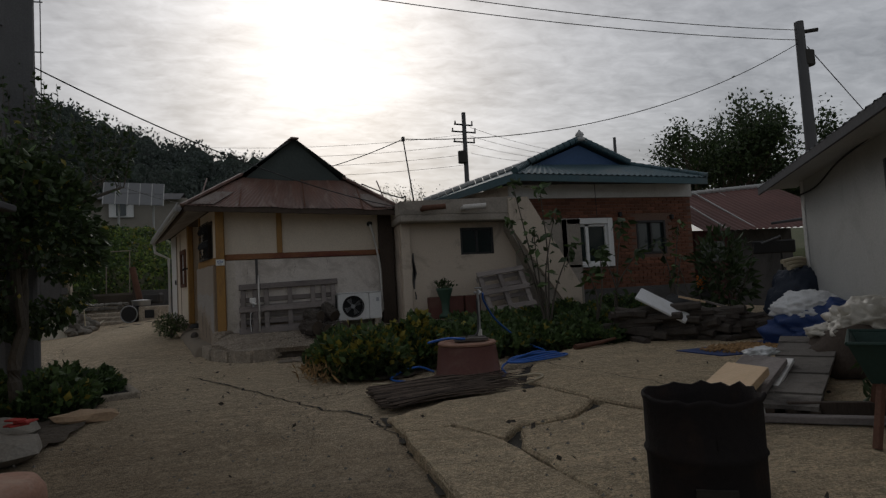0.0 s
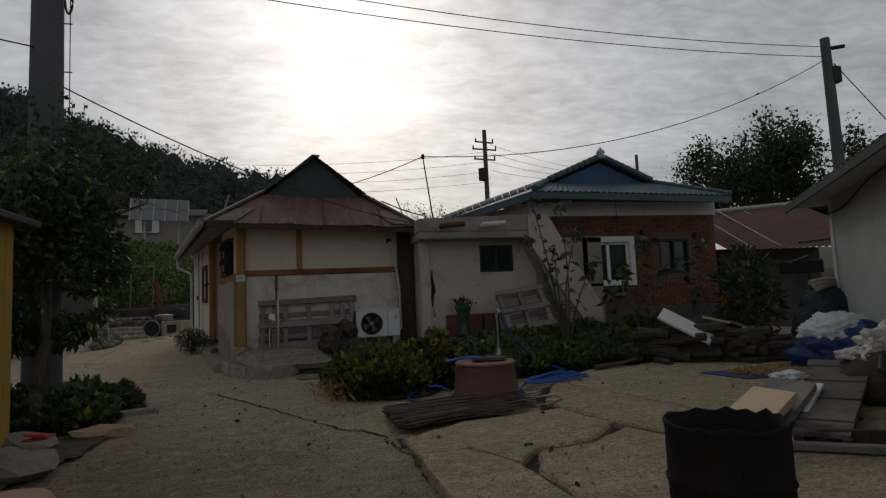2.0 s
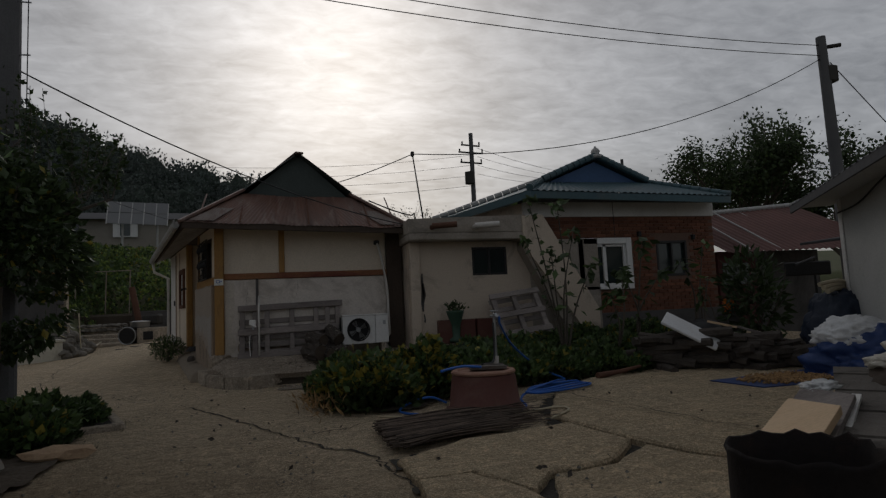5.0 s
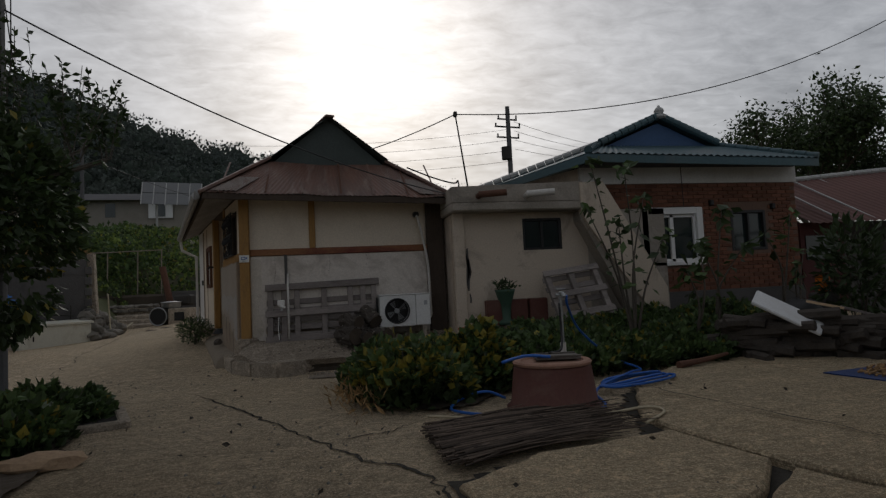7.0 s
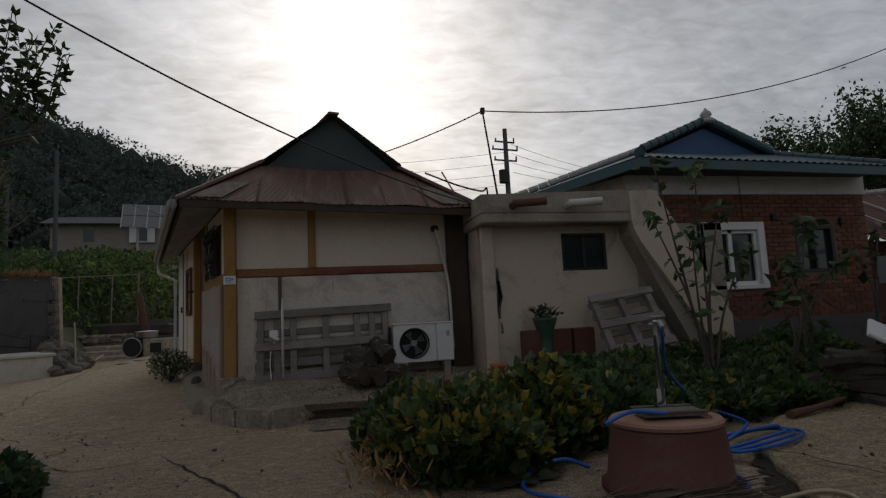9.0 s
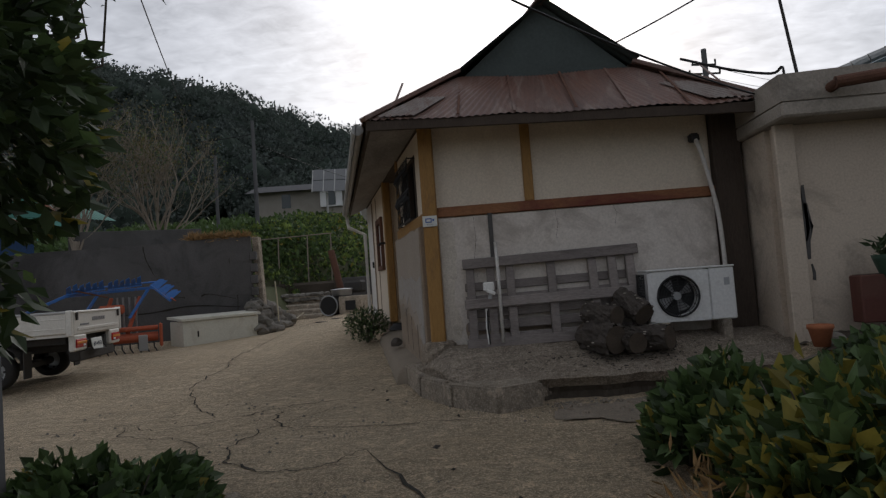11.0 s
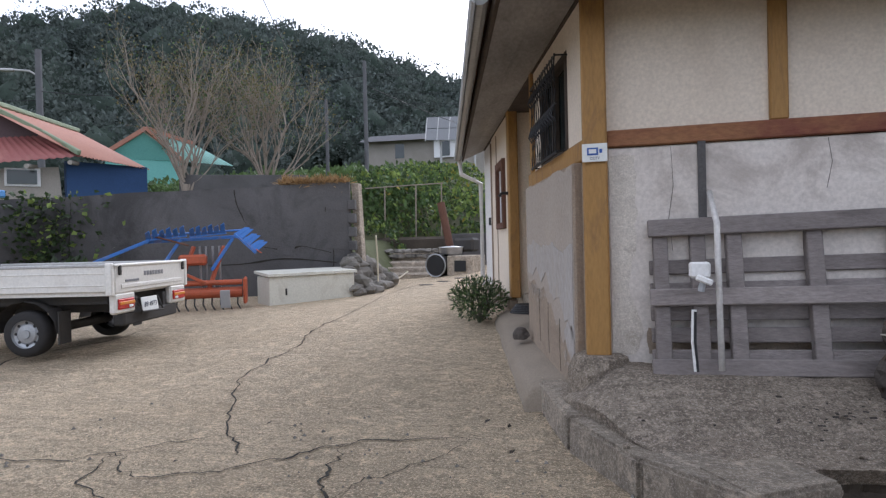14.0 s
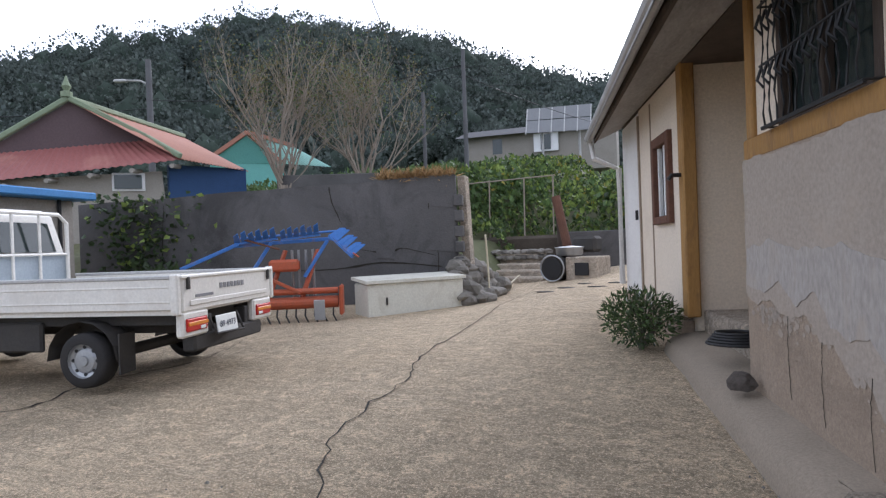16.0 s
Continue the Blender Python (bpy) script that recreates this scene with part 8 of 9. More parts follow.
def chest():
    a, b = Vector((-5.62, 5.55, 0)), Vector((-4.58, 6.92, 0))
    t = thing("storage_chest", ((a + b) / 2 + Vector((0, 0, 0.15))), "long cream-painted storage chest with a hinged lid", "chest")
    d = (b - a).normalized()
    n = Vector((-d.y, d.x, 0)) * 0.58
    z0, z1 = 0.10, 0.66
    bm = B()
    prism(bm, [(a.x, a.y), (b.x, b.y), (b.x + n.x, b.y + n.y), (a.x + n.x, a.y + n.y)], z0, z1)
    bmesh.ops.bevel(bm, geom=list(bm.edges), offset=0.012, segments=1, affect="EDGES")
    part("box", bm, M["chest"], t)
    e = d * 0.04
    o = n.normalized() * 0.04
    bm = B()
    q = [a - e - o, b + e - o, b + e + n + o, a - e + n + o]
    vs = [bm.verts.new((p.x, p.y, z1 + 0.004 + (0.05 if i > 1 else 0.0))) for i, p in enumerate(q)]
    v2 = [bm.verts.new(v.co + Vector((0, 0, 0.05))) for v in vs]
    bm.faces.new(vs[::-1])
    bm.faces.new(v2)
    for i in range(4):
        bm.faces.new((vs[i], vs[(i + 1) % 4], v2[(i + 1) % 4], v2[i]))
    lid = part("lid", bm, M["chest"], t, "sloping cream lid")
    c = a.lerp(b, 0.18)
    part("handle", box(B(), c + Vector((0, 0, 0.38)) - o * 0.3, (0.03, 0.02, 0.12), None, 0.004), M["chassis"], t)


chest()


# ---- cultivator ----
def cultivator():
    m = Matrix.Translation((-6.55, 5.15, 0.12)) @ rz(30)
    t = thing("cultivator", (-6.55, 5.15, 0.12), "rusty orange tractor cultivator with a blue toothed frame", "cultivator")

    def P(x, y, z):
        return m @ Vector((x, y, z))

    part("rotor_housing", rod(B(), P(-0.75, -0.1, 0.33), P(0.55, -0.1, 0.33), 0.10, n=14), M["farmorange"], t, "orange rotor housing tube")
    part("cross_tube", rod(B(), P(-0.75, -0.15, 0.52), P(0.55, -0.15, 0.52), 0.05, n=12), M["farmorange"], t)
    part("end_plate", box(B(), P(0.6, -0.1, 0.36), (0.06, 0.4, 0.5), rz(30), 0.03), M["farmorange"], t)
    part("end_plate", box(B(), P(-0.8, -0.1, 0.36), (0.06, 0.4, 0.5), rz(30), 0.03), M["farmorange"], t)
    part("gearbox", box(B(), P(-0.25, -0.05, 0.95), (0.45, 0.22, 0.2), rz(30), 0.04), M["farmorange"], t)
    for x in (-0.5, 0.0):
        part("strut", bar(B(), P(x, -0.1, 0.4), P(x + 0.25, 0.1, 1.2), 0.07, 0.05, 0.006), M["farmorange"], t)
    part("strut", bar(B(), P(-0.75, -0.15, 0.9), P(0.0, -0.2, 0.5), 0.06, 0.05, 0.006), M["farmorange"], t)
    for x in (-0.15, -0.05, 0.06, 0.17):
        part("tine_spring", rod(B(), P(x, 0.15, 0.35), P(x, 0.1, 1.2), 0.022, n=8), M["steel"], t)
    part("top_bar", bar(B(), P(-1.05, 0.1, 1.30), P(0.62, 0.1, 1.38), 0.05, 0.06, 0.006), M["farmblue"], t, "blue top frame bar")
    part("arm", bar(B(), P(-1.75, -0.15, 0.95), P(-0.95, 0.05, 1.33), 0.06, 0.06, 0.006), M["farmblue"], t, "blue side arm")
    part("hook", bar(B(), P(-2.05, -0.2, 0.78), P(-1.7, -0.15, 0.96), 0.035, 0.035), M["rustplain"], t)
    part("brace", bar(B(), P(-0.7, -0.1, 0.9), P(-0.45, 0.05, 1.34), 0.05, 0.05, 0.006), M["farmblue"], t)
    part("brace", bar(B(), P(0.05, -0.1, 0.75), P(0.4, 0.05, 1.34), 0.05, 0.05, 0.006), M["farmblue"], t)
    part("linkage", rod(B(), P(-0.9, 0.0, 1.42), P(0.7, -0.05, 1.50), 0.018, n=8), M["farmblue"], t)
    part("linkage", rod(B(), P(-1.0, 0.05, 1.45), P(-0.3, -0.15, 1.22), 0.018, n=8), M["rustplain"], t)
    for k, (a, b) in enumerate((((-1.0, 0.05, 1.33), (-0.35, 0.02, 1.40)), ((-0.3, 0.02, 1.38), (0.3, 0.0, 1.44)), ((0.45, -0.15, 1.42), (0.80, -0.3, 1.05)))):
        a, b = Vector(a), Vector(b)
        d = b - a
        u = Vector((0, -0.35, 0.25)).normalized() if k < 2 else Vector((0.45, 0.1, 0.35)).normalized()
        rail = part("toothed_plate", bar(B(), m @ a, m @ b, 0.06, 0.03), M["farmblue"], t, "blue serrated levelling plate")
        n = 6
        for i in range(n):
            p, q = a + d * (i / n), a + d * ((i + 0.86) / n)
            lift = Vector((0, 0, 0.03 * (i % 2)))
            lo = [p, q, q + u * 0.26 + lift, p + u * 0.2 + d * 0.03 + lift]
            bm = B()
            va = [bm.verts.new(m @ v) for v in lo]
            vb = [bm.verts.new(v.co + Vector((0, 0, 0.014))) for v in va]
            bm.faces.new(va)
            bm.faces.new(vb[::-1])
            for z in range(4):
                bm.faces.new((va[z], va[(z + 1) % 4], vb[(z + 1) % 4], vb[z]))
            part("tooth", bm, M["farmblue"], rail)
        if k == 2:
            part("plate_tip", box(B(), m @ (b + u * 0.06), (0.12, 0.1, 0.02), rz(30) @ Matrix.Rotation(0.7, 4, "Y"), 0.005), M["farmorange"], rail, "orange plate tip")
    part("guard", box(B(), P(0.28, -0.32, 0.22), (0.16, 0.03, 0.34), rz(30) @ Matrix.Rotation(0.25, 4, "X"), 0.006), M["greyplastic"], t, "grey mud guard")
    bm = B()
    for k in range(9):
        a = -0.65 + k * 0.14
        tube(bm, [P(a, -0.05, 0.3), P(a, -0.18, 0.12), P(a + 0.05, -0.24, 0.02)], 0.014, 5)
    tagged(part("tines", bm, M["chassis"], t), "worn curved tines", kind="stuff")
    part("stand", rod(B(), P(-1.0, -0.35, -0.02), P(-1.0, -0.3, 0.4), 0.025, n=8), M["rustplain"], t)
    part("stand_foot", box(B(), P(-1.0, -0.35, 0.02), (0.12, 0.1, 0.04), None, 0.008), M["rustplain"], t)
    t.scale = (1.0, 1.0, 0.93)


cultivator()


# ---- pickup truck ----
def truck():
    fw = Vector((-0.975, -0.222, 0)).normalized()
    tail = Vector((-5.06, 2.04, 0.09))
    yaw = math.degrees(math.atan2(fw.y, fw.x))
    m = Matrix.Translation(tail) @ rz(yaw)
    t = thing("truck", tuple(tail), "small white flatbed truck with dark wheels and red tail lamps", "truck", turn=yaw)
    W = 0.86

    def pt(nm, bm, mat, parent=None, label="", smooth=False):
        return part(nm, bm, M[mat], parent or t, label, smooth, local=True)

    def bx(x0, x1, y0, y1, z0, z1, bev=0.0):
        return xbox(B(), x0, x1, y0, y1, z0, z1, bev)

    # bed (x forward, +y is the side away from the house wall)
    bed = pt("bed_floor", bx(0.03, 2.55, -W + 0.03, W - 0.03, 0.66, 0.72), "truckwhite", None, "white cargo bed")
    for s, nm in ((1, "side_board"), (-1, "side_board")):
        y = s * (W - 0.02)
        bm = bx(0.03, 2.55, y - 0.02, y + 0.02, 0.70, 1.0, 0.012)
        b = pt(nm, bm, "truckwhite", bed)
        for z in (0.76, 0.93):
            pt("pressing", bx(0.10, 2.48, y + s * 0.02, y + s * 0.026, z, z + 0.012), "truckwhite", b) if False else None
        pt("top_rail", bx(0.02, 2.55, y - 0.03, y + 0.03, 0.975, 1.01, 0.008), "greysheet", bed)
    for z in (0.77, 0.90):
        pt("pressed_line", bx(0.08, 2.5, W - 0.001, W + 0.006, z, z + 0.015, 0.003), "truckwhite", bed)
    gate = pt("tailgate", bx(-0.02, 0.03, -W + 0.05, W - 0.05, 0.68, 1.0, 0.012), "truckwhite", None, "white tailgate with grey lettering")
    pt("gate_rail", bx(-0.035, 0.03, -W + 0.02, W - 0.02, 0.975, 1.01, 0.01), "truckwhite", gate)
    pt("gate_swage", bx(-0.03, -0.02, -W + 0.15, W - 0.15, 0.73, 0.78, 0.006), "truckwhite", gate)
    for s in (-1, 1):
        pt("latch", bx(-0.045, -0.02, s * (W - 0.12) - 0.02, s * (W - 0.12) + 0.02, 0.88, 0.99, 0.006), "chassis", gate)
        pt("corner_post", bx(-0.02, 0.06, s * W - 0.04, s * W + 0.02, 0.66, 1.02, 0.012), "truckwhite", bed)
    for k in range(7):
        pt("letter_bar", bx(-0.026, -0.02, 0.02 - 0.24 + 0.066 * k, 0.02 - 0.24 + 0.066 * k + 0.046, 0.855, 0.905), "greyletters", gate)
    pt("letter_bar", bx(-0.026, -0.02, 0.34, 0.62, 0.80, 0.825), "greyletters", gate)
    # rear lamps, plate, underbody
    for s in (-1, 1):
        y = s * 0.62
        l = pt("lamp_panel", bx(-0.02, 0.06, y - 0.20, y + 0.20, 0.45, 0.68, 0.02), "truckwhite", None, "white lamp panel")
        pt("tail_lamp", bx(-0.035, -0.018, y - 0.16, y + 0.16, 0.50, 0.62, 0.012), "redlamp", l, "red tail lamp")
        pt("indicator", bx(-0.042, -0.034, y - 0.16, y + 0.14, 0.55, 0.585, 0.004), "orangelamp", l, "amber indicator")
        pt("reverse_lamp", bx(-0.042, -0.034, y - s * 0.08 - 0.04, y - s * 0.08 + 0.04, 0.51, 0.54, 0.004), "plate", l)
    pl = pt("number_plate", box(B(), (-0.06, 0.18, 0.515), (0.012, 0.36, 0.17), Matrix.Rotation(radians(8), 4, "Y"), 0.006), "plate", None, "pale green number plate")
    for k, txt in enumerate(("89 4973",)):
        words("plate_text", txt, m @ Vector((-0.072, 0.18, 0.51)), 0.085, M["ink"], pl, rz(yaw) @ rz(-90) @ Matrix.Rotation(radians(90), 4, "X"))
    bm = B()
    tube(bm, [(-0.02, 0.42, 0.6), (-0.10, 0.42, 0.44), (-0.10, -0.06, 0.42), (-0.02, -0.06, 0.6)], 0.012, 6)
    pt("plate_bracket", bm, "chassis")
    pt("chassis_rail", bx(0.02, 2.6, 0.30, 0.38, 0.44, 0.62, 0.01), "chassis")
    pt("chassis_rail", bx(0.02, 2.6, -0.38, -0.30, 0.44, 0.62, 0.01), "chassis")
    pt("rear_bumper", bx(0.0, 0.14, -0.62, 0.62, 0.30, 0.45, 0.02), "chassis")
    pt("underbody", bx(0.14, 2.5, -0.7, 0.7, 0.56, 0.655), "chassis")
    pt("axle", rod(B(), (0.98, -0.7, 0.26), (0.98, 0.7, 0.26), 0.06, n=10), "chassis")
    for s in (-1, 1):
        bm = B()
        pts = []
        for k in range(9):
            a = math.pi * k / 8
            pts.append((0.98 + 0.36 * math.cos(a), 0.26 + 0.36 * math.sin(a)))
        for y0 in (s * 0.62, s * 0.86):
            pass
        va = [bm.verts.new((x, s * 0.62, z)) for x, z in pts]
        vb = [bm.verts.new((x, s * 0.86, z)) for x, z in pts]
        for i in range(8):
            bm.faces.new((va[i], va[i + 1], vb[i + 1], vb[i]))
        pt("mudguard", bm, "chassis")
        pt("mud_flap", bx(0.60, 0.615, s * 0.74 - 0.1, s * 0.74 + 0.1, 0.14, 0.5), "chassis")
        pt("side_guard", bx(1.5, 2.4, s * 0.72 - 0.03, s * 0.72 + 0.03, 0.32, 0.6, 0.02), "chassis")

    def wheel(x, s):
        y = s * 0.76
        bm = B()
        prof = [(0.155, -0.09), (0.22, -0.095), (0.25, -0.07), (0.258, 0.0), (0.25, 0.07), (0.22, 0.095), (0.155, 0.09)]
        n = 28
        rings = [[bm.verts.new((x + r * math.cos(2 * math.pi * j / n), y + w, 0.26 + r * math.sin(2 * math.pi * j / n))) for j in range(n)] for r, w in prof]
        for a, b in zip(rings, rings[1:]):
            for j in range(n):
                bm.faces.new((a[j], a[(j + 1) % n], b[(j + 1) % n], b[j]))
        w = pt("wheel", bm, "tyre", None, "dusty black tyre on silver rim", True)
        bm = B()
        o = s
        prof = [(0.158, 0.085), (0.15, 0.06), (0.12, 0.05), (0.10, 0.065), (0.05, 0.07), (0.045, 0.085), (0.0001, 0.085)]
        rings = [[bm.verts.new((x + r * math.cos(2 * math.pi * j / 20), y + o * q, 0.26 + r * math.sin(2 * math.pi * j / 20))) for j in range(20)] for r, q in prof]
        for a, b in zip(rings, rings[1:]):
            for j in range(20):
                bm.faces.new((a[j], a[(j + 1) % 20], b[(j + 1) % 20], b[j]))
        rm = pt("rim", bm, "steel", w, "silver steel rim")
        for k in range(8):
            a = k * math.pi / 4
            pt("vent_hole", rod(B(), (x + 0.125 * math.cos(a), y + o * 0.048, 0.26 + 0.125 * math.sin(a)), (x + 0.125 * math.cos(a), y + o * 0.058, 0.26 + 0.125 * math.sin(a)), 0.017, n=8), "black", rm)

    for x in (0.98, 3.35):
        for s in (-1, 1):
            wheel(x, s)
    # cab
    prof = [(2.62, 0.55), (2.62, 1.12), (2.66, 1.2), (2.74, 1.70), (2.86, 1.78), (3.75, 1.80), (3.95, 1.70), (4.35, 1.15), (4.42, 0.9), (4.42, 0.4), (2.62, 0.4)]
    bm = B()
    va = [bm.verts.new((x, -0.80 if z < 1.2 else -0.80 + 0.12 * (z - 1.2) / 0.6, z)) for x, z in prof]
    vb = [bm.verts.new((x, 0.80 if z < 1.2 else 0.80 - 0.12 * (z - 1.2) / 0.6, z)) for x, z in prof]
    bm.faces.new(va)
    bm.faces.new(vb[::-1])
    for i in range(len(prof)):
        j = (i + 1) % len(prof)
        bm.faces.new((va[i], va[j], vb[j], vb[i]))
    cab = pt("cab", bm, "truckwhite", None, "white cab with grey lower band")
    pt("cab_band", bx(2.60, 2.62, -0.80, 0.80, 0.75, 1.24, 0.004), "truckgrey", cab, "grey-blue lower cab panel")
    bm = B()
    for z0, z1 in ((1.28, 1.62),):
        vs = [bm.verts.new((2.648 + (z - 1.2) * 0.16 - 0.012, y, z)) for y, z in ((-0.66, z0), (0.66, z0), (0.60, z1), (-0.60, z1))]
        v2 = [bm.verts.new(v.co + Vector((0.008, 0, 0))) for v in vs]
        bm.faces.new(vs)
        bm.faces.new(v2[::-1])
        for i in range(4):
            bm.faces.new((vs[i], vs[(i + 1) % 4], v2[(i + 1) % 4], v2[i]))
    pt("rear_window", bm, "glass", cab, "dark rear cab window")
    for s in (-1, 1):
        bm = B()
        vs = [bm.verts.new((x, s * (0.80 - 0.12 * (z - 1.2) / 0.6 + 0.006), z)) for x, z in ((2.85, 1.22), (3.9, 1.22), (3.75, 1.66), (2.92, 1.66))]
        bm.faces.new(vs)
        pt("side_window", bm, "glass", cab)
    guard = pt("head_guard", tube(B(), [(2.57, -0.74, 0.72), (2.57, -0.74, 1.62), (2.57, -0.62, 1.72), (2.57, 0.62, 1.72), (2.57, 0.74, 1.62), (2.57, 0.74, 0.72)], 0.022, 8), "truckwhite", None, "white tubular head guard")
    for y in (-0.35, 0.0, 0.35):
        pt("guard_bar", rod(B(), (2.57, y, 0.72), (2.57, y, 1.72), 0.016, n=8), "truckwhite", guard)
    pt("guard_bar", rod(B(), (2.57, -0.74, 1.25), (2.57, 0.74, 1.25), 0.016, n=8), "truckwhite", guard)
    t.scale = (0.955, 0.955, 0.955)


truck()


# ---- steps and outdoor cooker at the back ----
t = thing("stone_steps", (-4.9, 11.2, 0.4), "rough concrete and stone garden steps", "steps", kind="structure")
for k in range(5):
    part("step", box(B(), (-4.75 - 0.12 * k, 10.9 + 0.42 * k, ground_z(-4.8, 10.9) + 0.03 + 0.14 * k), (1.35, 0.5, 0.2), rz(-6 + 3 * (k % 2)), 0.03), M["kerb"], t)
part("bank", box(B(), (-4.7, 13.1, 0.75), (3.6, 0.4, 1.3), rz(-4), 0.08), M["soil"], t, "earth bank behind the steps")
for k in range(26):
    x, z = -6.2 + 0.16 * (k % 13), 0.85 + 0.14 * (k // 13)
    stone("stone", (x + rng.normal(0, 0.03), 11.9, z), (0.11, 0.12, 0.075), M["stone"], "dry-laid stone of the low garden wall", "stone", "terrace wall stones", 130 + k)
t = thing("block_wall", (-3.0, 12.3, 0.6), "low grey block retaining wall behind the cooker", "wall", kind="structure")
part("wall", box(B(), (-2.7, 12.2, 0.9), (2.3, 0.25, 1.1), rz(-3), 0.02), M["old_concrete"], t)


def cooker():
    z = ground_z(-3.6, 10.1)
    t = thing("wood_cooker", (-3.5, 10.3, z), "drum-body outdoor wood cooker with a rusty flue", "cooker")
    part("drum_body", rod(B(), (-3.75, 9.95, z + 0.27), (-3.55, 10.75, z + 0.27), 0.27, n=24), M["chassis"], t, "dark drum on its side")
    part("drum_rim", tube(B(), [(-3.755 + 0.27 * math.cos(a) * 0.97, 9.945 - 0.27 * math.cos(a) * 0.24, z + 0.27 + 0.27 * math.sin(a)) for a in np.linspace(0, 2 * math.pi, 29)], 0.018, 6), M["steel"], t)
    part("drum_door", rod(B(), (-3.757, 9.93, z + 0.27), (-3.75, 9.955, z + 0.27), 0.22, n=20), M["black"], t)
    part("block_base", box(B(), (-3.05, 10.2, z + 0.25), (0.7, 0.7, 0.5), rz(-14), 0.02), M["kerb"], t, "concrete block hearth")
    part("fire_opening", box(B(), (-3.12, 9.84, z + 0.25), (0.3, 0.03, 0.26), rz(-14)), M["black"], t)
    f = part("flue", rod(B(), (-3.55, 10.9, z + 0.4), (-3.85, 10.95, z + 1.85), 0.10, n=14), M["rustplain"], t, "leaning rusty flue pipe")
    part("flue_hood", box(B(), (-3.15, 10.75, z + 0.75), (0.55, 0.4, 0.35), rz(-14), 0.06), M["chassis"], t)
    p = thing("cooking_pot", (-3.45, 10.35, z + 0.55), "dented aluminium pot on the cooker", "pot")
    bm = B()
    lathe(bm, (-3.45, 10.3, z + 0.52), [(0.25, 0), (0.28, 0.03), (0.29, 0.16), (0.31, 0.17), (0.31, 0.185), (0.05, 0.21)], 24)
    part("pot_body", bm, M["silver"], p, smooth=True)


cooker()
bm = B()
tube(bm, smooth_path([(-4.6, 8.2, 1.4), (-4.5, 8.0, 0.8), (-4.35, 7.6, 0.3), (-4.25, 7.3, 0.26), (-4.4, 8.6, 0.34), (-4.6, 10.4, 0.5)], 6), 0.018, 6)
solo("garden_hose", bm, M["palehose"], "pale hose hanging down the rubble", "hose", smooth=True)
for k in range(6):
    x, y = -3.6 + 0.3 * k, 8.0 + 0.35 * (k % 3)
    z = ground_z(x, y)
    flat_board("plank", (x, y, z + 0.012), (x + 0.12, y + 0.12, z + 0.012), (x + 0.7, y - 0.12, z + 0.012), 0.02, M["plank"], "weathered flat plank lying on the concrete", "plank")
t = thing("hose_coil", side(2.5, -0.3, 0.3), "coiled black hose in the recess", "hose")
for k in range(5):
    c = side(2.35, 0.02, 0.30)
    part("loop", tube(B(), [c + Vector(((0.2 - 0.015 * k) * math.cos(a), (0.14 - 0.01 * k) * math.sin(a), 0.16 + 0.018 * k)) for a in np.linspace(0, 2 * math.pi, 22)], 0.011, 6), M["black"], t)
stone("rock", side(1.72, 0.22, 0.33), (0.09, 0.06, 0.07), M["bark"], "broken dark stone at the wall foot", "rock", "", 201)


# ---- vegetation on the back bank ----
def bank_places(x0, x1, y0, y1, n, zf):
    out = []
    for _ in range(n):
        x, y = rng.uniform(x0, x1), rng.uniform(y0, y1)
        k = noise.noise((x * 0.6, y * 0.6, 2)) * 0.5 + noise.noise((x * 1.7, y * 1.7, 5)) * 0.3
        z = ground_z(x, y) + zf * (0.25 + rng.random() ** 0.7 * (0.7 + k))
        out.append(((x, y, z), (rng.normal(0, 0.4), -0.5, 0.8)))
    return out


tagged(leaves("vine_field", bank_places(-9, 4, 14.6, 27, 15000, 0.9), 0.17, M["leaf_vine"], rng, aspect=1.3, mats=((M["leaf_bean"], 0.4), (M["leaf_dark"], 0.2), (M["leaf_yellow"], 0.05))), "bright green vines spread over the terraced bank", "vines", kind="stuff")
tagged(leaves("bank_weeds", bank_places(-7, 2, 12.4, 15.0, 5000, 0.5), 0.16, M["leaf_bean"], rng, aspect=1.8, mats=((M["leaf_dark"], 0.3), (M["leaf_vine"], 0.3))), "weeds on the bank behind the cooker", "weeds", kind="stuff")
tagged(leaves("bank_shrubs", bank_places(-9.5, -5.5, 14.0, 19.0, 4200, 0.6), 0.18, M["leaf_bean"], rng, aspect=1.6, mats=((M["leaf_bean"], 0.35),)), "dark shrubs at the garden edge", "shrubs", kind="stuff")
tagged(leaves("bank_shrubs", bank_places(-3.6, 0.5, 16.0, 20.0, 3600, 0.8), 0.22, M["leaf_bean"], rng, aspect=1.6, mats=((M["leaf_dark"], 0.4), (M["leaf_vine"], 0.2))), "shrubs above the bank", "shrubs", kind="stuff")
tagged(leaves("bank_shrubs", bank_places(-22, -9.5, 17.0, 34.0, 9000, 0.9), 0.26, M["leaf_bean"], rng, aspect=1.6, mats=((M["leaf_bean"], 0.35),)), "shrubs between the far houses", "shrubs", kind="stuff")
t = thing("trellis", (-6.2, 13.5, 0.6), "thin wire and pole garden trellis", "trellis")
for x in (-6.3, -5.3, -4.5):
    part("trellis_pole", rod(B(), (x, 13.4, 0.5), (x + 0.05, 13.4, 3.0), 0.02, n=6), M["twig"], t)
part("trellis_rail", rod(B(), (-6.9, 13.4, 2.95), (-4.4, 13.4, 3.0), 0.018, n=6), M["twig"], t)
t = thing("wooden_post", (-4.6, 12.4, 0.6), "thick weathered post on the bank", "post")
part("shaft", rod(B(), (-4.1, 12.6, 0.5), (-4.15, 12.6, 1.9), 0.09, 0.08, 10), M["darkwood"], t)


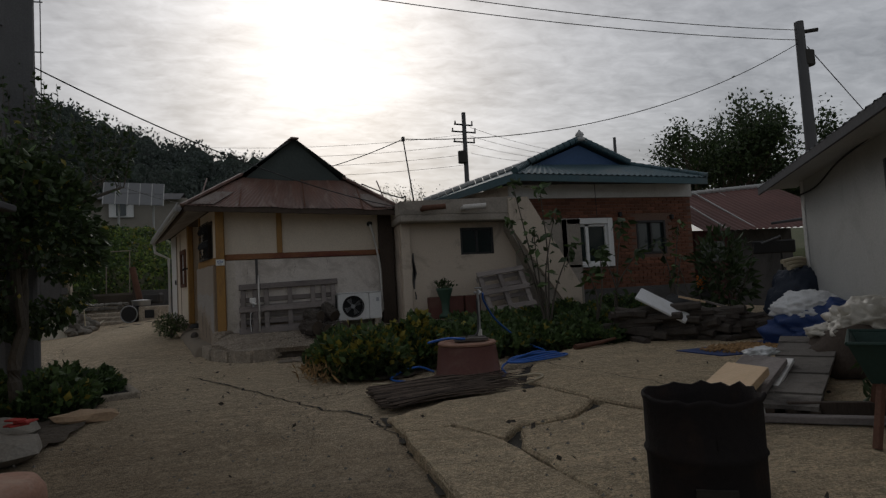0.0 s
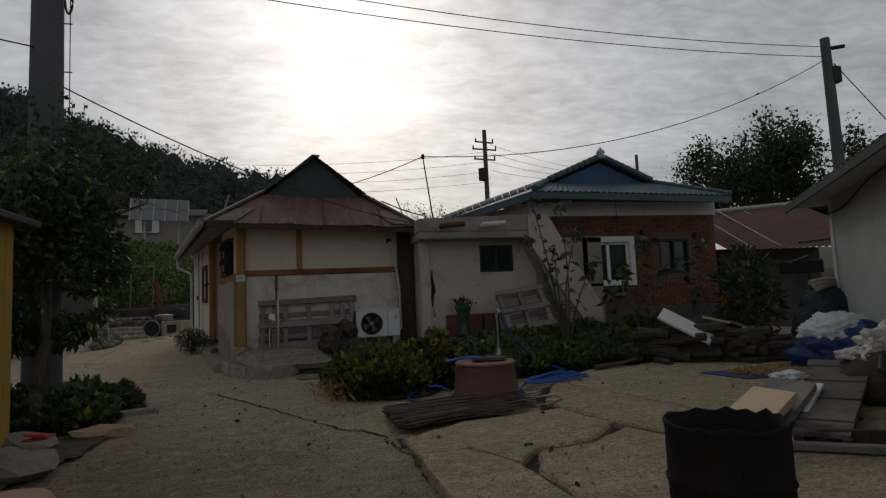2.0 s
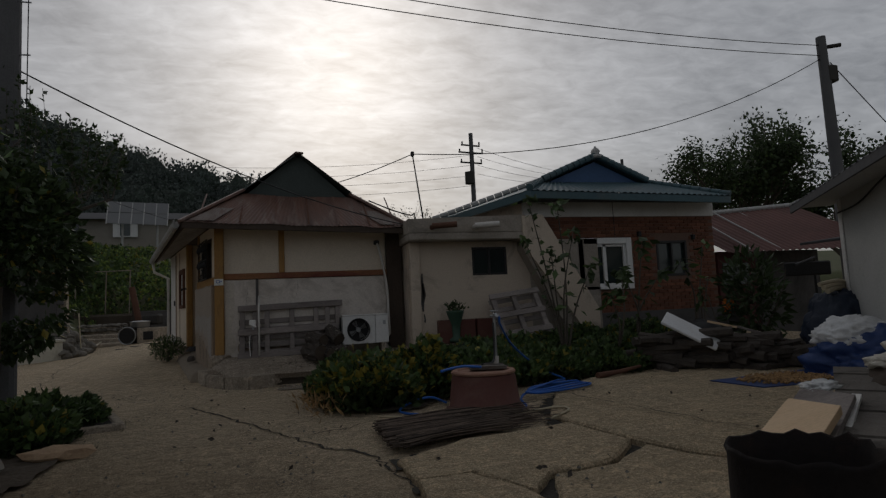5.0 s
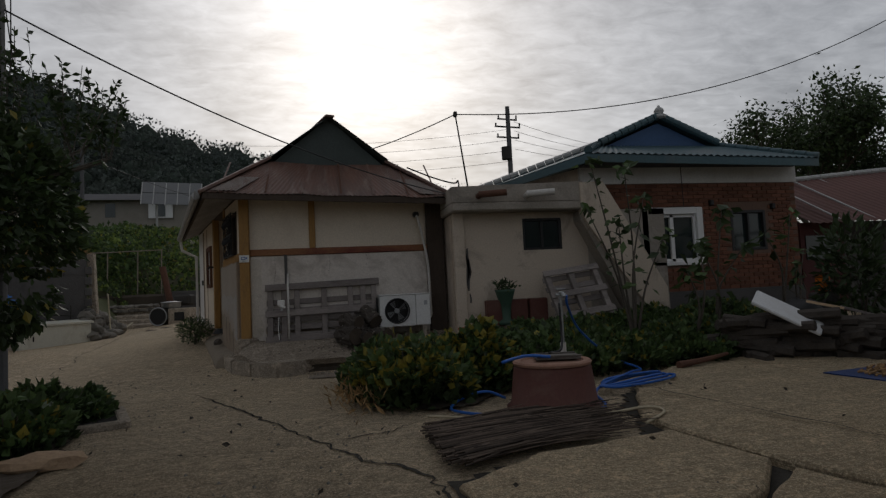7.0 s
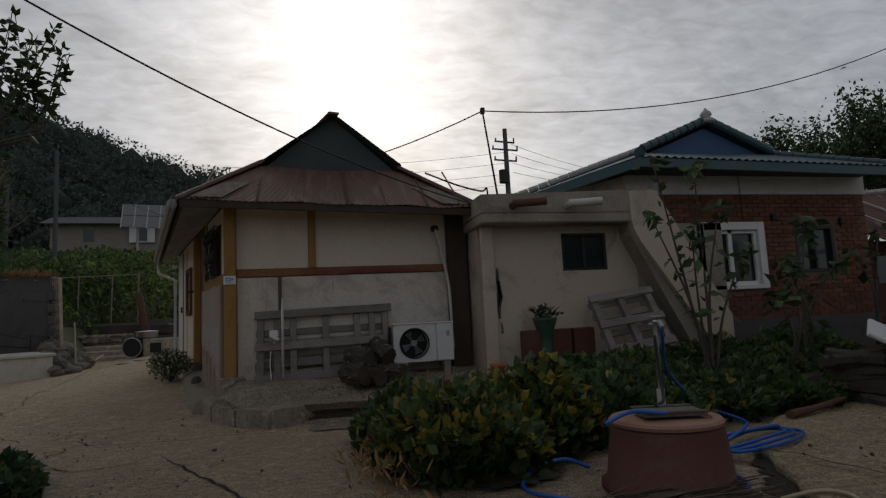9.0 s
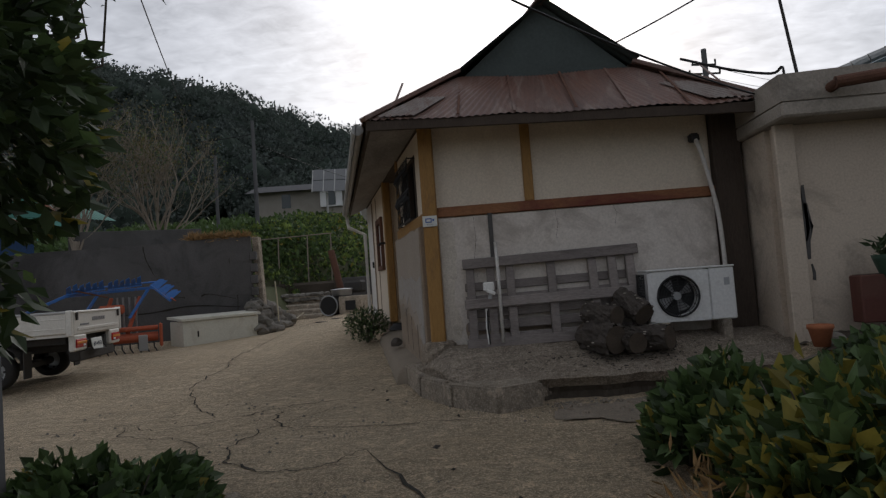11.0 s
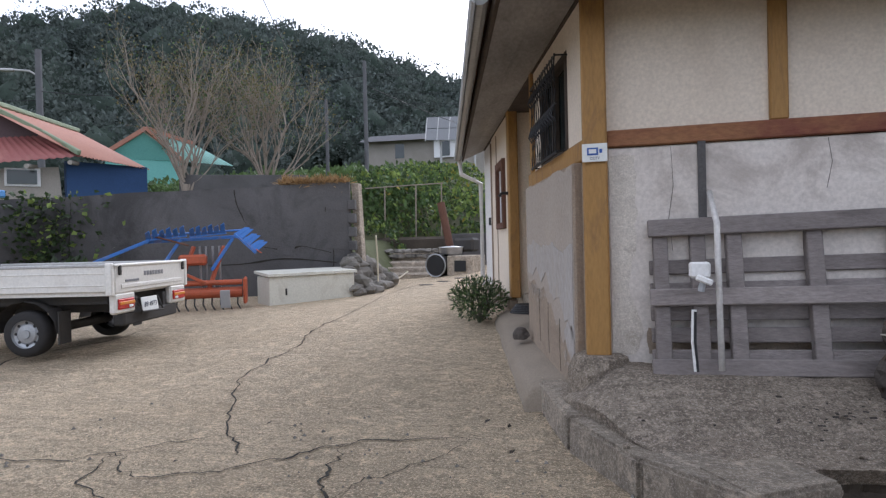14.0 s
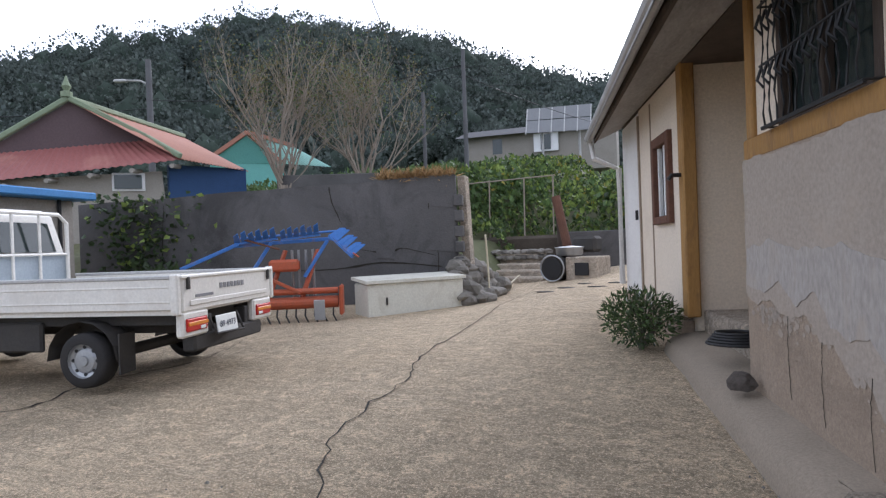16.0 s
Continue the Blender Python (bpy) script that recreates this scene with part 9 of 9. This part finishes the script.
# ---- neighbours ----
def red_house():
    h = thing("neighbour_house", (-17.5, 11, 1.0), "neighbouring house with red and orange hipped gable roof and blue wall", "house")
    A = Vector((-18.39, 9.77, 6.04))
    gl, gr = Vector((-20.4, 8.3, 4.42)), Vector((-16.91, 11.26, 4.93))
    el, er = Vector((-20.2, 6.75, 3.28)), Vector((-15.2, 10.99, 4.13))
    er2, ridge_end = Vector((-14.85, 13.48, 3.99)), Vector((-21.28, 16.9, 6.3))
    bm = B()
    sheet(bm, el, er, gr, gl, 30, 0.02, 0.01, 2)
    r = part("roof", bm, M["redroof"], h, "red sheet roof skirt", smooth=True)
    bm = B()
    sheet(bm, er, er2, ridge_end, A, 20, 0.02, 0.01, 2)
    part("roof_side", bm, M["orangeroof"], r, "orange tiled roof slope", smooth=True)
    bm = B()
    bm.faces.new([bm.verts.new(p) for p in (gl, gr, A)])
    part("gable", bm, M["mauve"], r, "dark mauve gable")
    for a, b in ((gl, A), (gr, A), (gr, er), (A, ridge_end)):
        bm = B()
        bar(bm, a + Vector((0.06, -0.1, 0.08)), b + Vector((0.06, -0.1, 0.08)), 0.13, 0.17, 0.03)
        part("verge_trim", bm, M["greentrim"], r, "pale green roof trim")
    bm = B()
    lathe(bm, A + Vector((0, -0.1, 0.1)), [(0.17, 0), (0.17, 0.16), (0.07, 0.2), (0.14, 0.34), (0.09, 0.44), (0.02, 0.66)], 10)
    part("finial", bm, M["greentrim"], r)
    part("wall", bar(B(), (-20.2, 7.3, 2.45), (-16.1, 11.13, 2.85), 0.2, 2.0), M["housewall"], h, "dun plastered wall")
    part("blue_wall", bar(B(), (-16.03, 11.2, 3.0), (-14.95, 13.4, 3.0), 0.2, 2.1), M["bluewall"], h, "deep blue wall")
    for k in range(6):
        p = (el + Vector((-0.1, 0.35, -0.1))).lerp(er + Vector((-0.1, 0.2, -0.1)), 0.1 + k * 0.17)
        part("rafter_end", rod(B(), p + Vector((0.25, -0.3, -0.08)), p + Vector((-0.2, 0.4, 0.0)), 0.07, n=8), M["housewall"], h)
    p = Vector((-16.75, 10.38, 3.5))
    w = part("window", box(B(), p, (0.9, 0.1, 0.55), rz(42), 0.01), M["whiteframe"], h)
    part("pane", box(B(), p + Vector((0.05, -0.06, 0)), (0.75, 0.08, 0.42), rz(42)), M["glass"], w)


red_house()


def teal_house():
    h = thing("far_house", (-20, 20, 2), "far house with turquoise gable and red-edged roof", "house")
    A = Vector((-21.44, 21.07, 7.2))
    gl, gr = A + Vector((-1.9, -1.0, -1.45)), A + Vector((0.75, 1.6, -1.4))
    bk = Vector((1.1, 2.15, -0.5))
    bm = B()
    bm.faces.new([bm.verts.new(p) for p in (gl, gr, A)])
    part("gable", bm, M["teal"], h, "turquoise gable")
    bm = B()
    sheet(bm, gr, gr + bk + Vector((0.75, -0.4, 0.35)), A + bk, A, 14, 0.02, 0.01, 2)
    part("roof", bm, M["tealroof"], h, "pale turquoise roof", smooth=True)
    for a, b in ((gl, A), (gr, A), (A, A + bk)):
        part("trim", bar(B(), a + Vector((0, -0.1, 0.05)), b + Vector((0, -0.1, 0.05)), 0.16, 0.2), M["orangeroof"], h)
    bm = B()
    bar(bm, gl + Vector((0.1, 0.2, -1.4)), gr + Vector((-0.1, 0.2, -1.4)), 0.2, 2.8)
    part("wall", bm, M["teal"], h)


teal_house()


def blue_shed():
    h = thing("blue_roofed_shed", (-11.4, 2.2, 0), "low pale shed with a light blue roof edge", "shed")
    part("wall", box(B(), (-11.45, 2.2, 1.1), (2.4, 3.9, 2.2), rz(7.9), 0.02), M["housewall"], h)
    part("roof", box(B(), (-11.30, 2.22, 2.26), (2.8, 4.2, 0.13), rz(7.9), 0.02), M["bluesheet"], h, "light blue sheet roof")
    part("pipe", rod(B(), (-10.44, 4.0, 0), (-10.44, 4.0, 2.2), 0.03, n=8), M["cable"], h)


blue_shed()


def far_farm():
    h = thing("farmhouse", (-8, 38, 5), "long low grey-roofed farmhouse on the slope", "house")
    part("wall", box(B(), (-10.6, 37.5, 7.2), (10, 3, 2.8), rz(4), 0.02), M["housewall"], h)
    bm = B()
    for s in (-1, 1):
        sheet(bm, (-15.9, 37.5 - s * 2.3 - 0.3, 8.4), (-5.9, 37.5 - s * 2.3 + 0.5, 8.4), (-5.9, 37.9, 9.2), (-15.9, 37.2, 9.2), 0)
    part("roof", bm, M["greyroof"], h, "dark grey roof")
    for x in (-13.2, -9.9):
        w = part("window", box(B(), (x, 35.9, 7.75), (1.6, 0.1, 1.2), rz(4)), M["whiteframe"], h)
        part("pane", box(B(), (x, 35.83, 7.75), (0.65, 0.06, 1.0), rz(4)), M["glass"], w)
    s = thing("solar_array", (-6, 30, 4), "tilted solar panel array on steel posts", "solar panel")
    a = [Vector(p) for p in ((-9.34, 28.9, 7.12), (-5.9, 28.9, 6.95), (-6.0, 30.0, 8.55), (-9.5, 30.0, 8.7))]
    for i in range(5):
        for j in range(2):
            bm = B()
            u0, u1, v0, v1 = i / 5 + 0.01, (i + 1) / 5 - 0.01, j / 2 + 0.015, (j + 1) / 2 - 0.015
            f = lambda u, v: a[0].lerp(a[1], u).lerp(a[3].lerp(a[2], u), v)
            sheet(bm, f(u0, v0), f(u1, v0), f(u1, v1), f(u0, v1), 0, 0, 0.03, 1)
            part("panel", bm, M["solar"], s)
    for u in (0.0, 0.2, 0.4, 0.6, 0.8, 1.0):
        part("rail", bar(B(), a[0].lerp(a[1], u) + Vector((0, 0, -0.05)), a[3].lerp(a[2], u) + Vector((0, 0, -0.05)), 0.05, 0.06), M["greysheet"], s)
    for x in (-8.6, -6.6):
        part("post", rod(B(), (x, 29.6, 3.0), (x, 29.6, 7.8), 0.07, n=8), M["greysheet"], s)


far_farm()


def bare_tree(base, h, seed, label):
    rg = np.random.default_rng(seed)
    t = thing("tree", base, label, "tree", "bare fruit trees")
    bm = B()
    ends = []
    b = Vector(base)
    tube(bm, [b, b + Vector((0.05, 0, h * 0.15)), b + Vector((0, 0.05, h * 0.28))], 0.13, 8, 0.10)
    for k in range(9):
        a = k * 0.7 + rg.random()
        grow(bm, b + Vector((0, 0, h * (0.14 + 0.025 * k))), (0.42 * math.cos(a), 0.42 * math.sin(a), 1), h * 0.31, 0.05, 4, ends, 0.44, 0.2, rg)
    part("trunk", bm, M["twig"], t)
    pl = []
    for p, d in ends:
        for _ in range(2):
            pl.append((p + Vector(rg.normal(0, 0.14, 3).tolist()), (rg.normal(), rg.normal(), -0.2)))
    leaves("crown", pl, 0.09, M["lastleaf"], rg, t, "thin last olive-brown leaves", aspect=1.9, mats=((M["leaf_bean"], 0.35),))


bare_tree((-13.7, 13.75, 1.6), 6.6, 5, "nearly bare fruit tree behind the old wall")
bare_tree((-11.75, 15.85, 1.7), 6.4, 6, "nearly bare fruit tree behind the old wall")


def leafy_tree(base, h, r, seed, label, n=7000):
    rg = np.random.default_rng(seed)
    t = thing("tree", base, label, "tree")
    bm = B()
    ends = []
    b = Vector(base)
    tube(bm, [b, b + Vector((0.1, 0, h * 0.2)), b + Vector((0, 0.1, h * 0.36))], 0.24, 9, 0.17)
    for k in range(8):
        a = k * 0.8
        grow(bm, b + Vector((0, 0, h * (0.2 + 0.03 * k))), (math.cos(a) * 0.8, math.sin(a) * 0.8, 0.9), h * 0.34, 0.09, 3, ends, 0.5, 0.15, rg)
    part("trunk", bm, M["trunk"], t)
    pl = []
    for p, d in ends:
        for _ in range(max(1, n // len(ends))):
            pl.append((p + Vector(rg.normal(0, 0.24, 3).tolist()), (rg.normal(), rg.normal(), rg.normal())))
    leaves("crown", pl, 0.14, M["leaf_dark"], rg, t, aspect=1.7, mats=((M["leaf_bean"], 0.1),))


leafy_tree((17.9, 7.4, 0.3), 6.2, 2.6, 12, "large dark leafy tree behind the sheds", 20000)
leafy_tree((20.6, 5.4, 0.3), 5.5, 2.4, 13, "dark leafy tree behind the sheds", 17000)
leafy_tree((15.2, 10.2, 0.3), 4.2, 2.0, 14, "smaller tree behind the brick house", 8000)
leafy_tree((12.5, 40, 1.0), 8.0, 3.0, 15, "distant tree beyond the roofs", 3000)


t = thing("far_wall", (-11.2, 15.1, 1.5), "low weathered grey wall behind the bare trees", "wall", kind="structure")
part("wall", bar(B(), (-14.0, 13.9, 2.6), (-10.1, 15.9, 2.6), 0.2, 2.4, 0.02), M["old_concrete"], t)

# ---- poles and wires ----
t, rb, rt = utility_pole((13.6, -0.25, 0.2), 6.85, 0.165, 0.105, "grey concrete utility pole behind the outbuilding", (-0.12, 0.0))
part("insulator", rod(B(), rt + Vector((0.05, 0, -0.25)), rt + Vector((0.35, -0.2, -0.25)), 0.05, n=8), M["chassis"], t)
part("clamp", box(B(), rt + Vector((0.15, 0, -0.9)), (0.3, 0.25, 0.4), None, 0.03), M["chassis"], t)
part("wire_stay", tube(B(), [rt + Vector((0.2, 0, -0.6)), rt + Vector((1.8, -1.2, -4.0))], 0.012, 5), M["cable"], t)
t, db, dt = utility_pole((13.5, 26.4, 0.5), 12.2, 0.2, 0.14, "distant transformer pole beyond the roofs")
part("transformer", rod(B(), db + Vector((-0.25, -0.1, 8.7)), db + Vector((-0.25, -0.1, 9.5)), 0.32, n=12), M["chassis"], t)
for z, w in ((10.2, 0.8), (10.9, 0.9), (11.4, 0.7)):
    part("crossarm", bar(B(), db + Vector((-w, 0, z)), db + Vector((w, 0.3, z)), 0.09, 0.09), M["chassis"], t)
    for x in (-w + 0.1, w - 0.1):
        part("insulator", rod(B(), db + Vector((x, 0.1, z)), db + Vector((x, 0.1, z + 0.25)), 0.05, n=6), M["chassis"], t)
t, eb, et = utility_pole((33, 39, 0.5), 14.0, 0.2, 0.14, "distant pole with crossarms")
part("crossarm", bar(B(), eb + Vector((-1.3, 0, 12.4)), eb + Vector((1.6, 0.5, 11.9)), 0.14, 0.14), M["chassis"], t)
utility_pole((-24.5, 17.9, 1.0), 9.5, 0.17, 0.13, "concrete street-lamp pole behind the houses")
tl = thing("street_lamp", (-24.3, 18.0, 8.4), "small street lamp arm on the pole", "street lamp")
part("arm", tube(B(), [(-24.5, 17.9, 9.3), (-24.8, 17.7, 9.5), (-25.4, 17.37, 9.52)], 0.05, 6), M["greysheet"], tl)
part("head", box(B(), (-25.6, 17.27, 9.5), (0.6, 0.25, 0.14), rz(25), 0.04), M["greysheet"], tl)
utility_pole((-11.3, 20.1, 2.0), 5.63, 0.085, 0.07, "slim pale pole on the bank")
t, _, p3 = utility_pole((-9.15, 19.3, 2.2), 6.66, 0.10, 0.075, "dark slim pole on the bank")


def wire(a, b, sag, r=0.009, label="black overhead cable sagging between poles"):
    a, b = Vector(a), Vector(b)
    pts = []
    for k in range(25):
        u = k / 24
        p = a.lerp(b, u)
        p.z -= sag * 4 * u * (1 - u)
        pts.append(p)
    return solo("overhead_cable", tube(B(), pts, r, 5), M["cable"], label, "cable", "overhead cables", smooth=True)


mast_top = (3.38, -0.62, 3.90)
wire((-1.75, -3.82, 3.93), (3.2, -0.48, 2.63), 0.22, 0.009)
wire((2.05, 0.6, 3.6), mast_top, 0.03, 0.009)
wire(mast_top, rt + Vector((0, 0, -0.5)), 0.66, 0.009)
wire(rt + Vector((0, 0, -0.2)), (-6.0, -1.6, 7.45), 0.5, 0.009)
wire(rt + Vector((0, 0, -0.45)), (-6.0, -1.6, 7.1), 0.45, 0.009)
wire((-1.8, -3.85, 4.3), (-6.5, -9.0, 4.2), 0.2, 0.009)
for k in range(4):
    wire((-14, 30, 10.0 + 0.55 * k), db + Vector((0, 0, 8.6 + 0.7 * k)), 0.9, 0.011)
    wire(db + Vector((0.4, 0, 9.4 + 0.6 * k)), eb + Vector((-1.0 + 0.7 * k, 0, 12.3)), 0.7, 0.013)
wire((-1.8, -3.8, 5.5), (-11.3, 20.1, 7.2), 0.8, 0.009)
wire((-11.3, 20.1, 7.1), p3 + Vector((0, 0, -2.2)), 0.35, 0.009)
wire(p3 + Vector((0, 0, -0.6)), (-24.5, 17.9, 8.6), 0.5, 0.02)
wire(p3 + Vector((0, 0, -1.0)), (-3.0, 36, 7.5), 0.4, 0.016)
wire((-24.5, 17.9, 8.2), (-40, 6, 8.0), 0.5, 0.02)
bm = B()
tube(bm, smooth_path([(2.6, -0.3, 3.1), (3.0, -0.45, 2.9), (3.3, -0.6, 2.78), (3.35, -0.7, 2.8), (3.36, -0.7, 2.66)], 5), 0.013, 6)
solo("overhead_cable", bm, M["cable"], "black cable lying over the rusty eave", "cable", "overhead cables", smooth=True)
t = thing("antenna_mast", (3.57, -0.6, 2.66), "thin leaning steel wire mast on the annex roof", "mast")
part("mast", rod(B(), (3.57, -0.6, 2.42), mast_top, 0.016, 0.012, 8), M["chassis"], t)
part("insulator", box(B(), mast_top, (0.06, 0.06, 0.09), None, 0.01), M["chassis"], t)


# ---- wooded hill ----
HILL_AZ = (-110, -85, -62, -50, -40, -31, -23, -16, -9, -1, 5, 12, 26, 60)
HILL_EL = (2, 6.6, 12.5, 16.2, 18.6, 18.1, 17.3, 14.5, 12.4, 11.2, 8.0, 4.5, 2.0, 1.0)


def hill_el(az):
    return float(np.interp(az, HILL_AZ, HILL_EL))


def hill_z(x, y):
    r, az = math.hypot(x, y + 3), math.degrees(math.atan2(x, y + 3))
    top = 96 * math.tan(radians(hill_el(az)))
    return (top - 1.5) * smoothstep(34, 100, r) + 1.5 + 2.5 * noise.noise((x * 0.03, y * 0.03, 0)) * smoothstep(40, 70, r)


bm_v, bm_f = [], []
na, nr = 90, 26
for i in range(na + 1):
    az = -110 + 170 * i / na
    for j in range(nr + 1):
        r = 34 + 86 * j / nr
        x, y = r * math.sin(radians(az)), r * math.cos(radians(az)) - 3
        bm_v.append((x, y, hill_z(x, y) - 0.6))
for i in range(na):
    for j in range(nr):
        o = i * (nr + 1) + j
        bm_f.append((o, o + 1, o + nr + 2, o + nr + 1))
me = bpy.data.meshes.new("hill")
me.from_pydata(bm_v, [], bm_f)
me.materials.append(M["field"])
tagged(new("hill", me), "steep hill rising behind the village", "hill", kind="structure")
rh = np.random.default_rng(5)
hp, cv, cf = [], [], []
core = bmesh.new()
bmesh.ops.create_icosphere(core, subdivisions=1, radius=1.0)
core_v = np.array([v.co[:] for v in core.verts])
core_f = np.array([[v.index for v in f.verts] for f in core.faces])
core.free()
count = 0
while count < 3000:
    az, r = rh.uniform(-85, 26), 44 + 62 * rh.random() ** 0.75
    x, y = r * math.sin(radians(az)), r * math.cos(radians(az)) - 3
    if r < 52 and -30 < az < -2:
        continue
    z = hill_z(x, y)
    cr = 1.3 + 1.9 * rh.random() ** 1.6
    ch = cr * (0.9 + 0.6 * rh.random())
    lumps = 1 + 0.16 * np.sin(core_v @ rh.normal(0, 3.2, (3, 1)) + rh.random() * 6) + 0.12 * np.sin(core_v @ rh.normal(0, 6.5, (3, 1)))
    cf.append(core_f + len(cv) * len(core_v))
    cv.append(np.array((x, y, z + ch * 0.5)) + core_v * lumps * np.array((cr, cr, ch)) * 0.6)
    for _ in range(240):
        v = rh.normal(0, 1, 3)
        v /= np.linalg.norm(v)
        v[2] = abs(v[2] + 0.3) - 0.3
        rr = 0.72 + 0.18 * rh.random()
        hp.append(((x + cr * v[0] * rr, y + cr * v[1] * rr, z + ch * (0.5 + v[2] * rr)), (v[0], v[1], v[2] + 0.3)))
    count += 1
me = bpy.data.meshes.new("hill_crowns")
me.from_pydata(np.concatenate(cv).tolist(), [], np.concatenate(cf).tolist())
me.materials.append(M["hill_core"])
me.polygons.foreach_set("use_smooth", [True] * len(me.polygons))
tagged(new("hill_crowns", me), "rounded dark cores for the shade inside the hill crowns", "woods", kind="stuff")
tagged(leaves("hill_woods", hp, 0.37, M["leaf_hill"], rh, aspect=1.25, droop=0.3), "dense woods covering the hill, leaf colour paled for haze", "woods", kind="stuff")
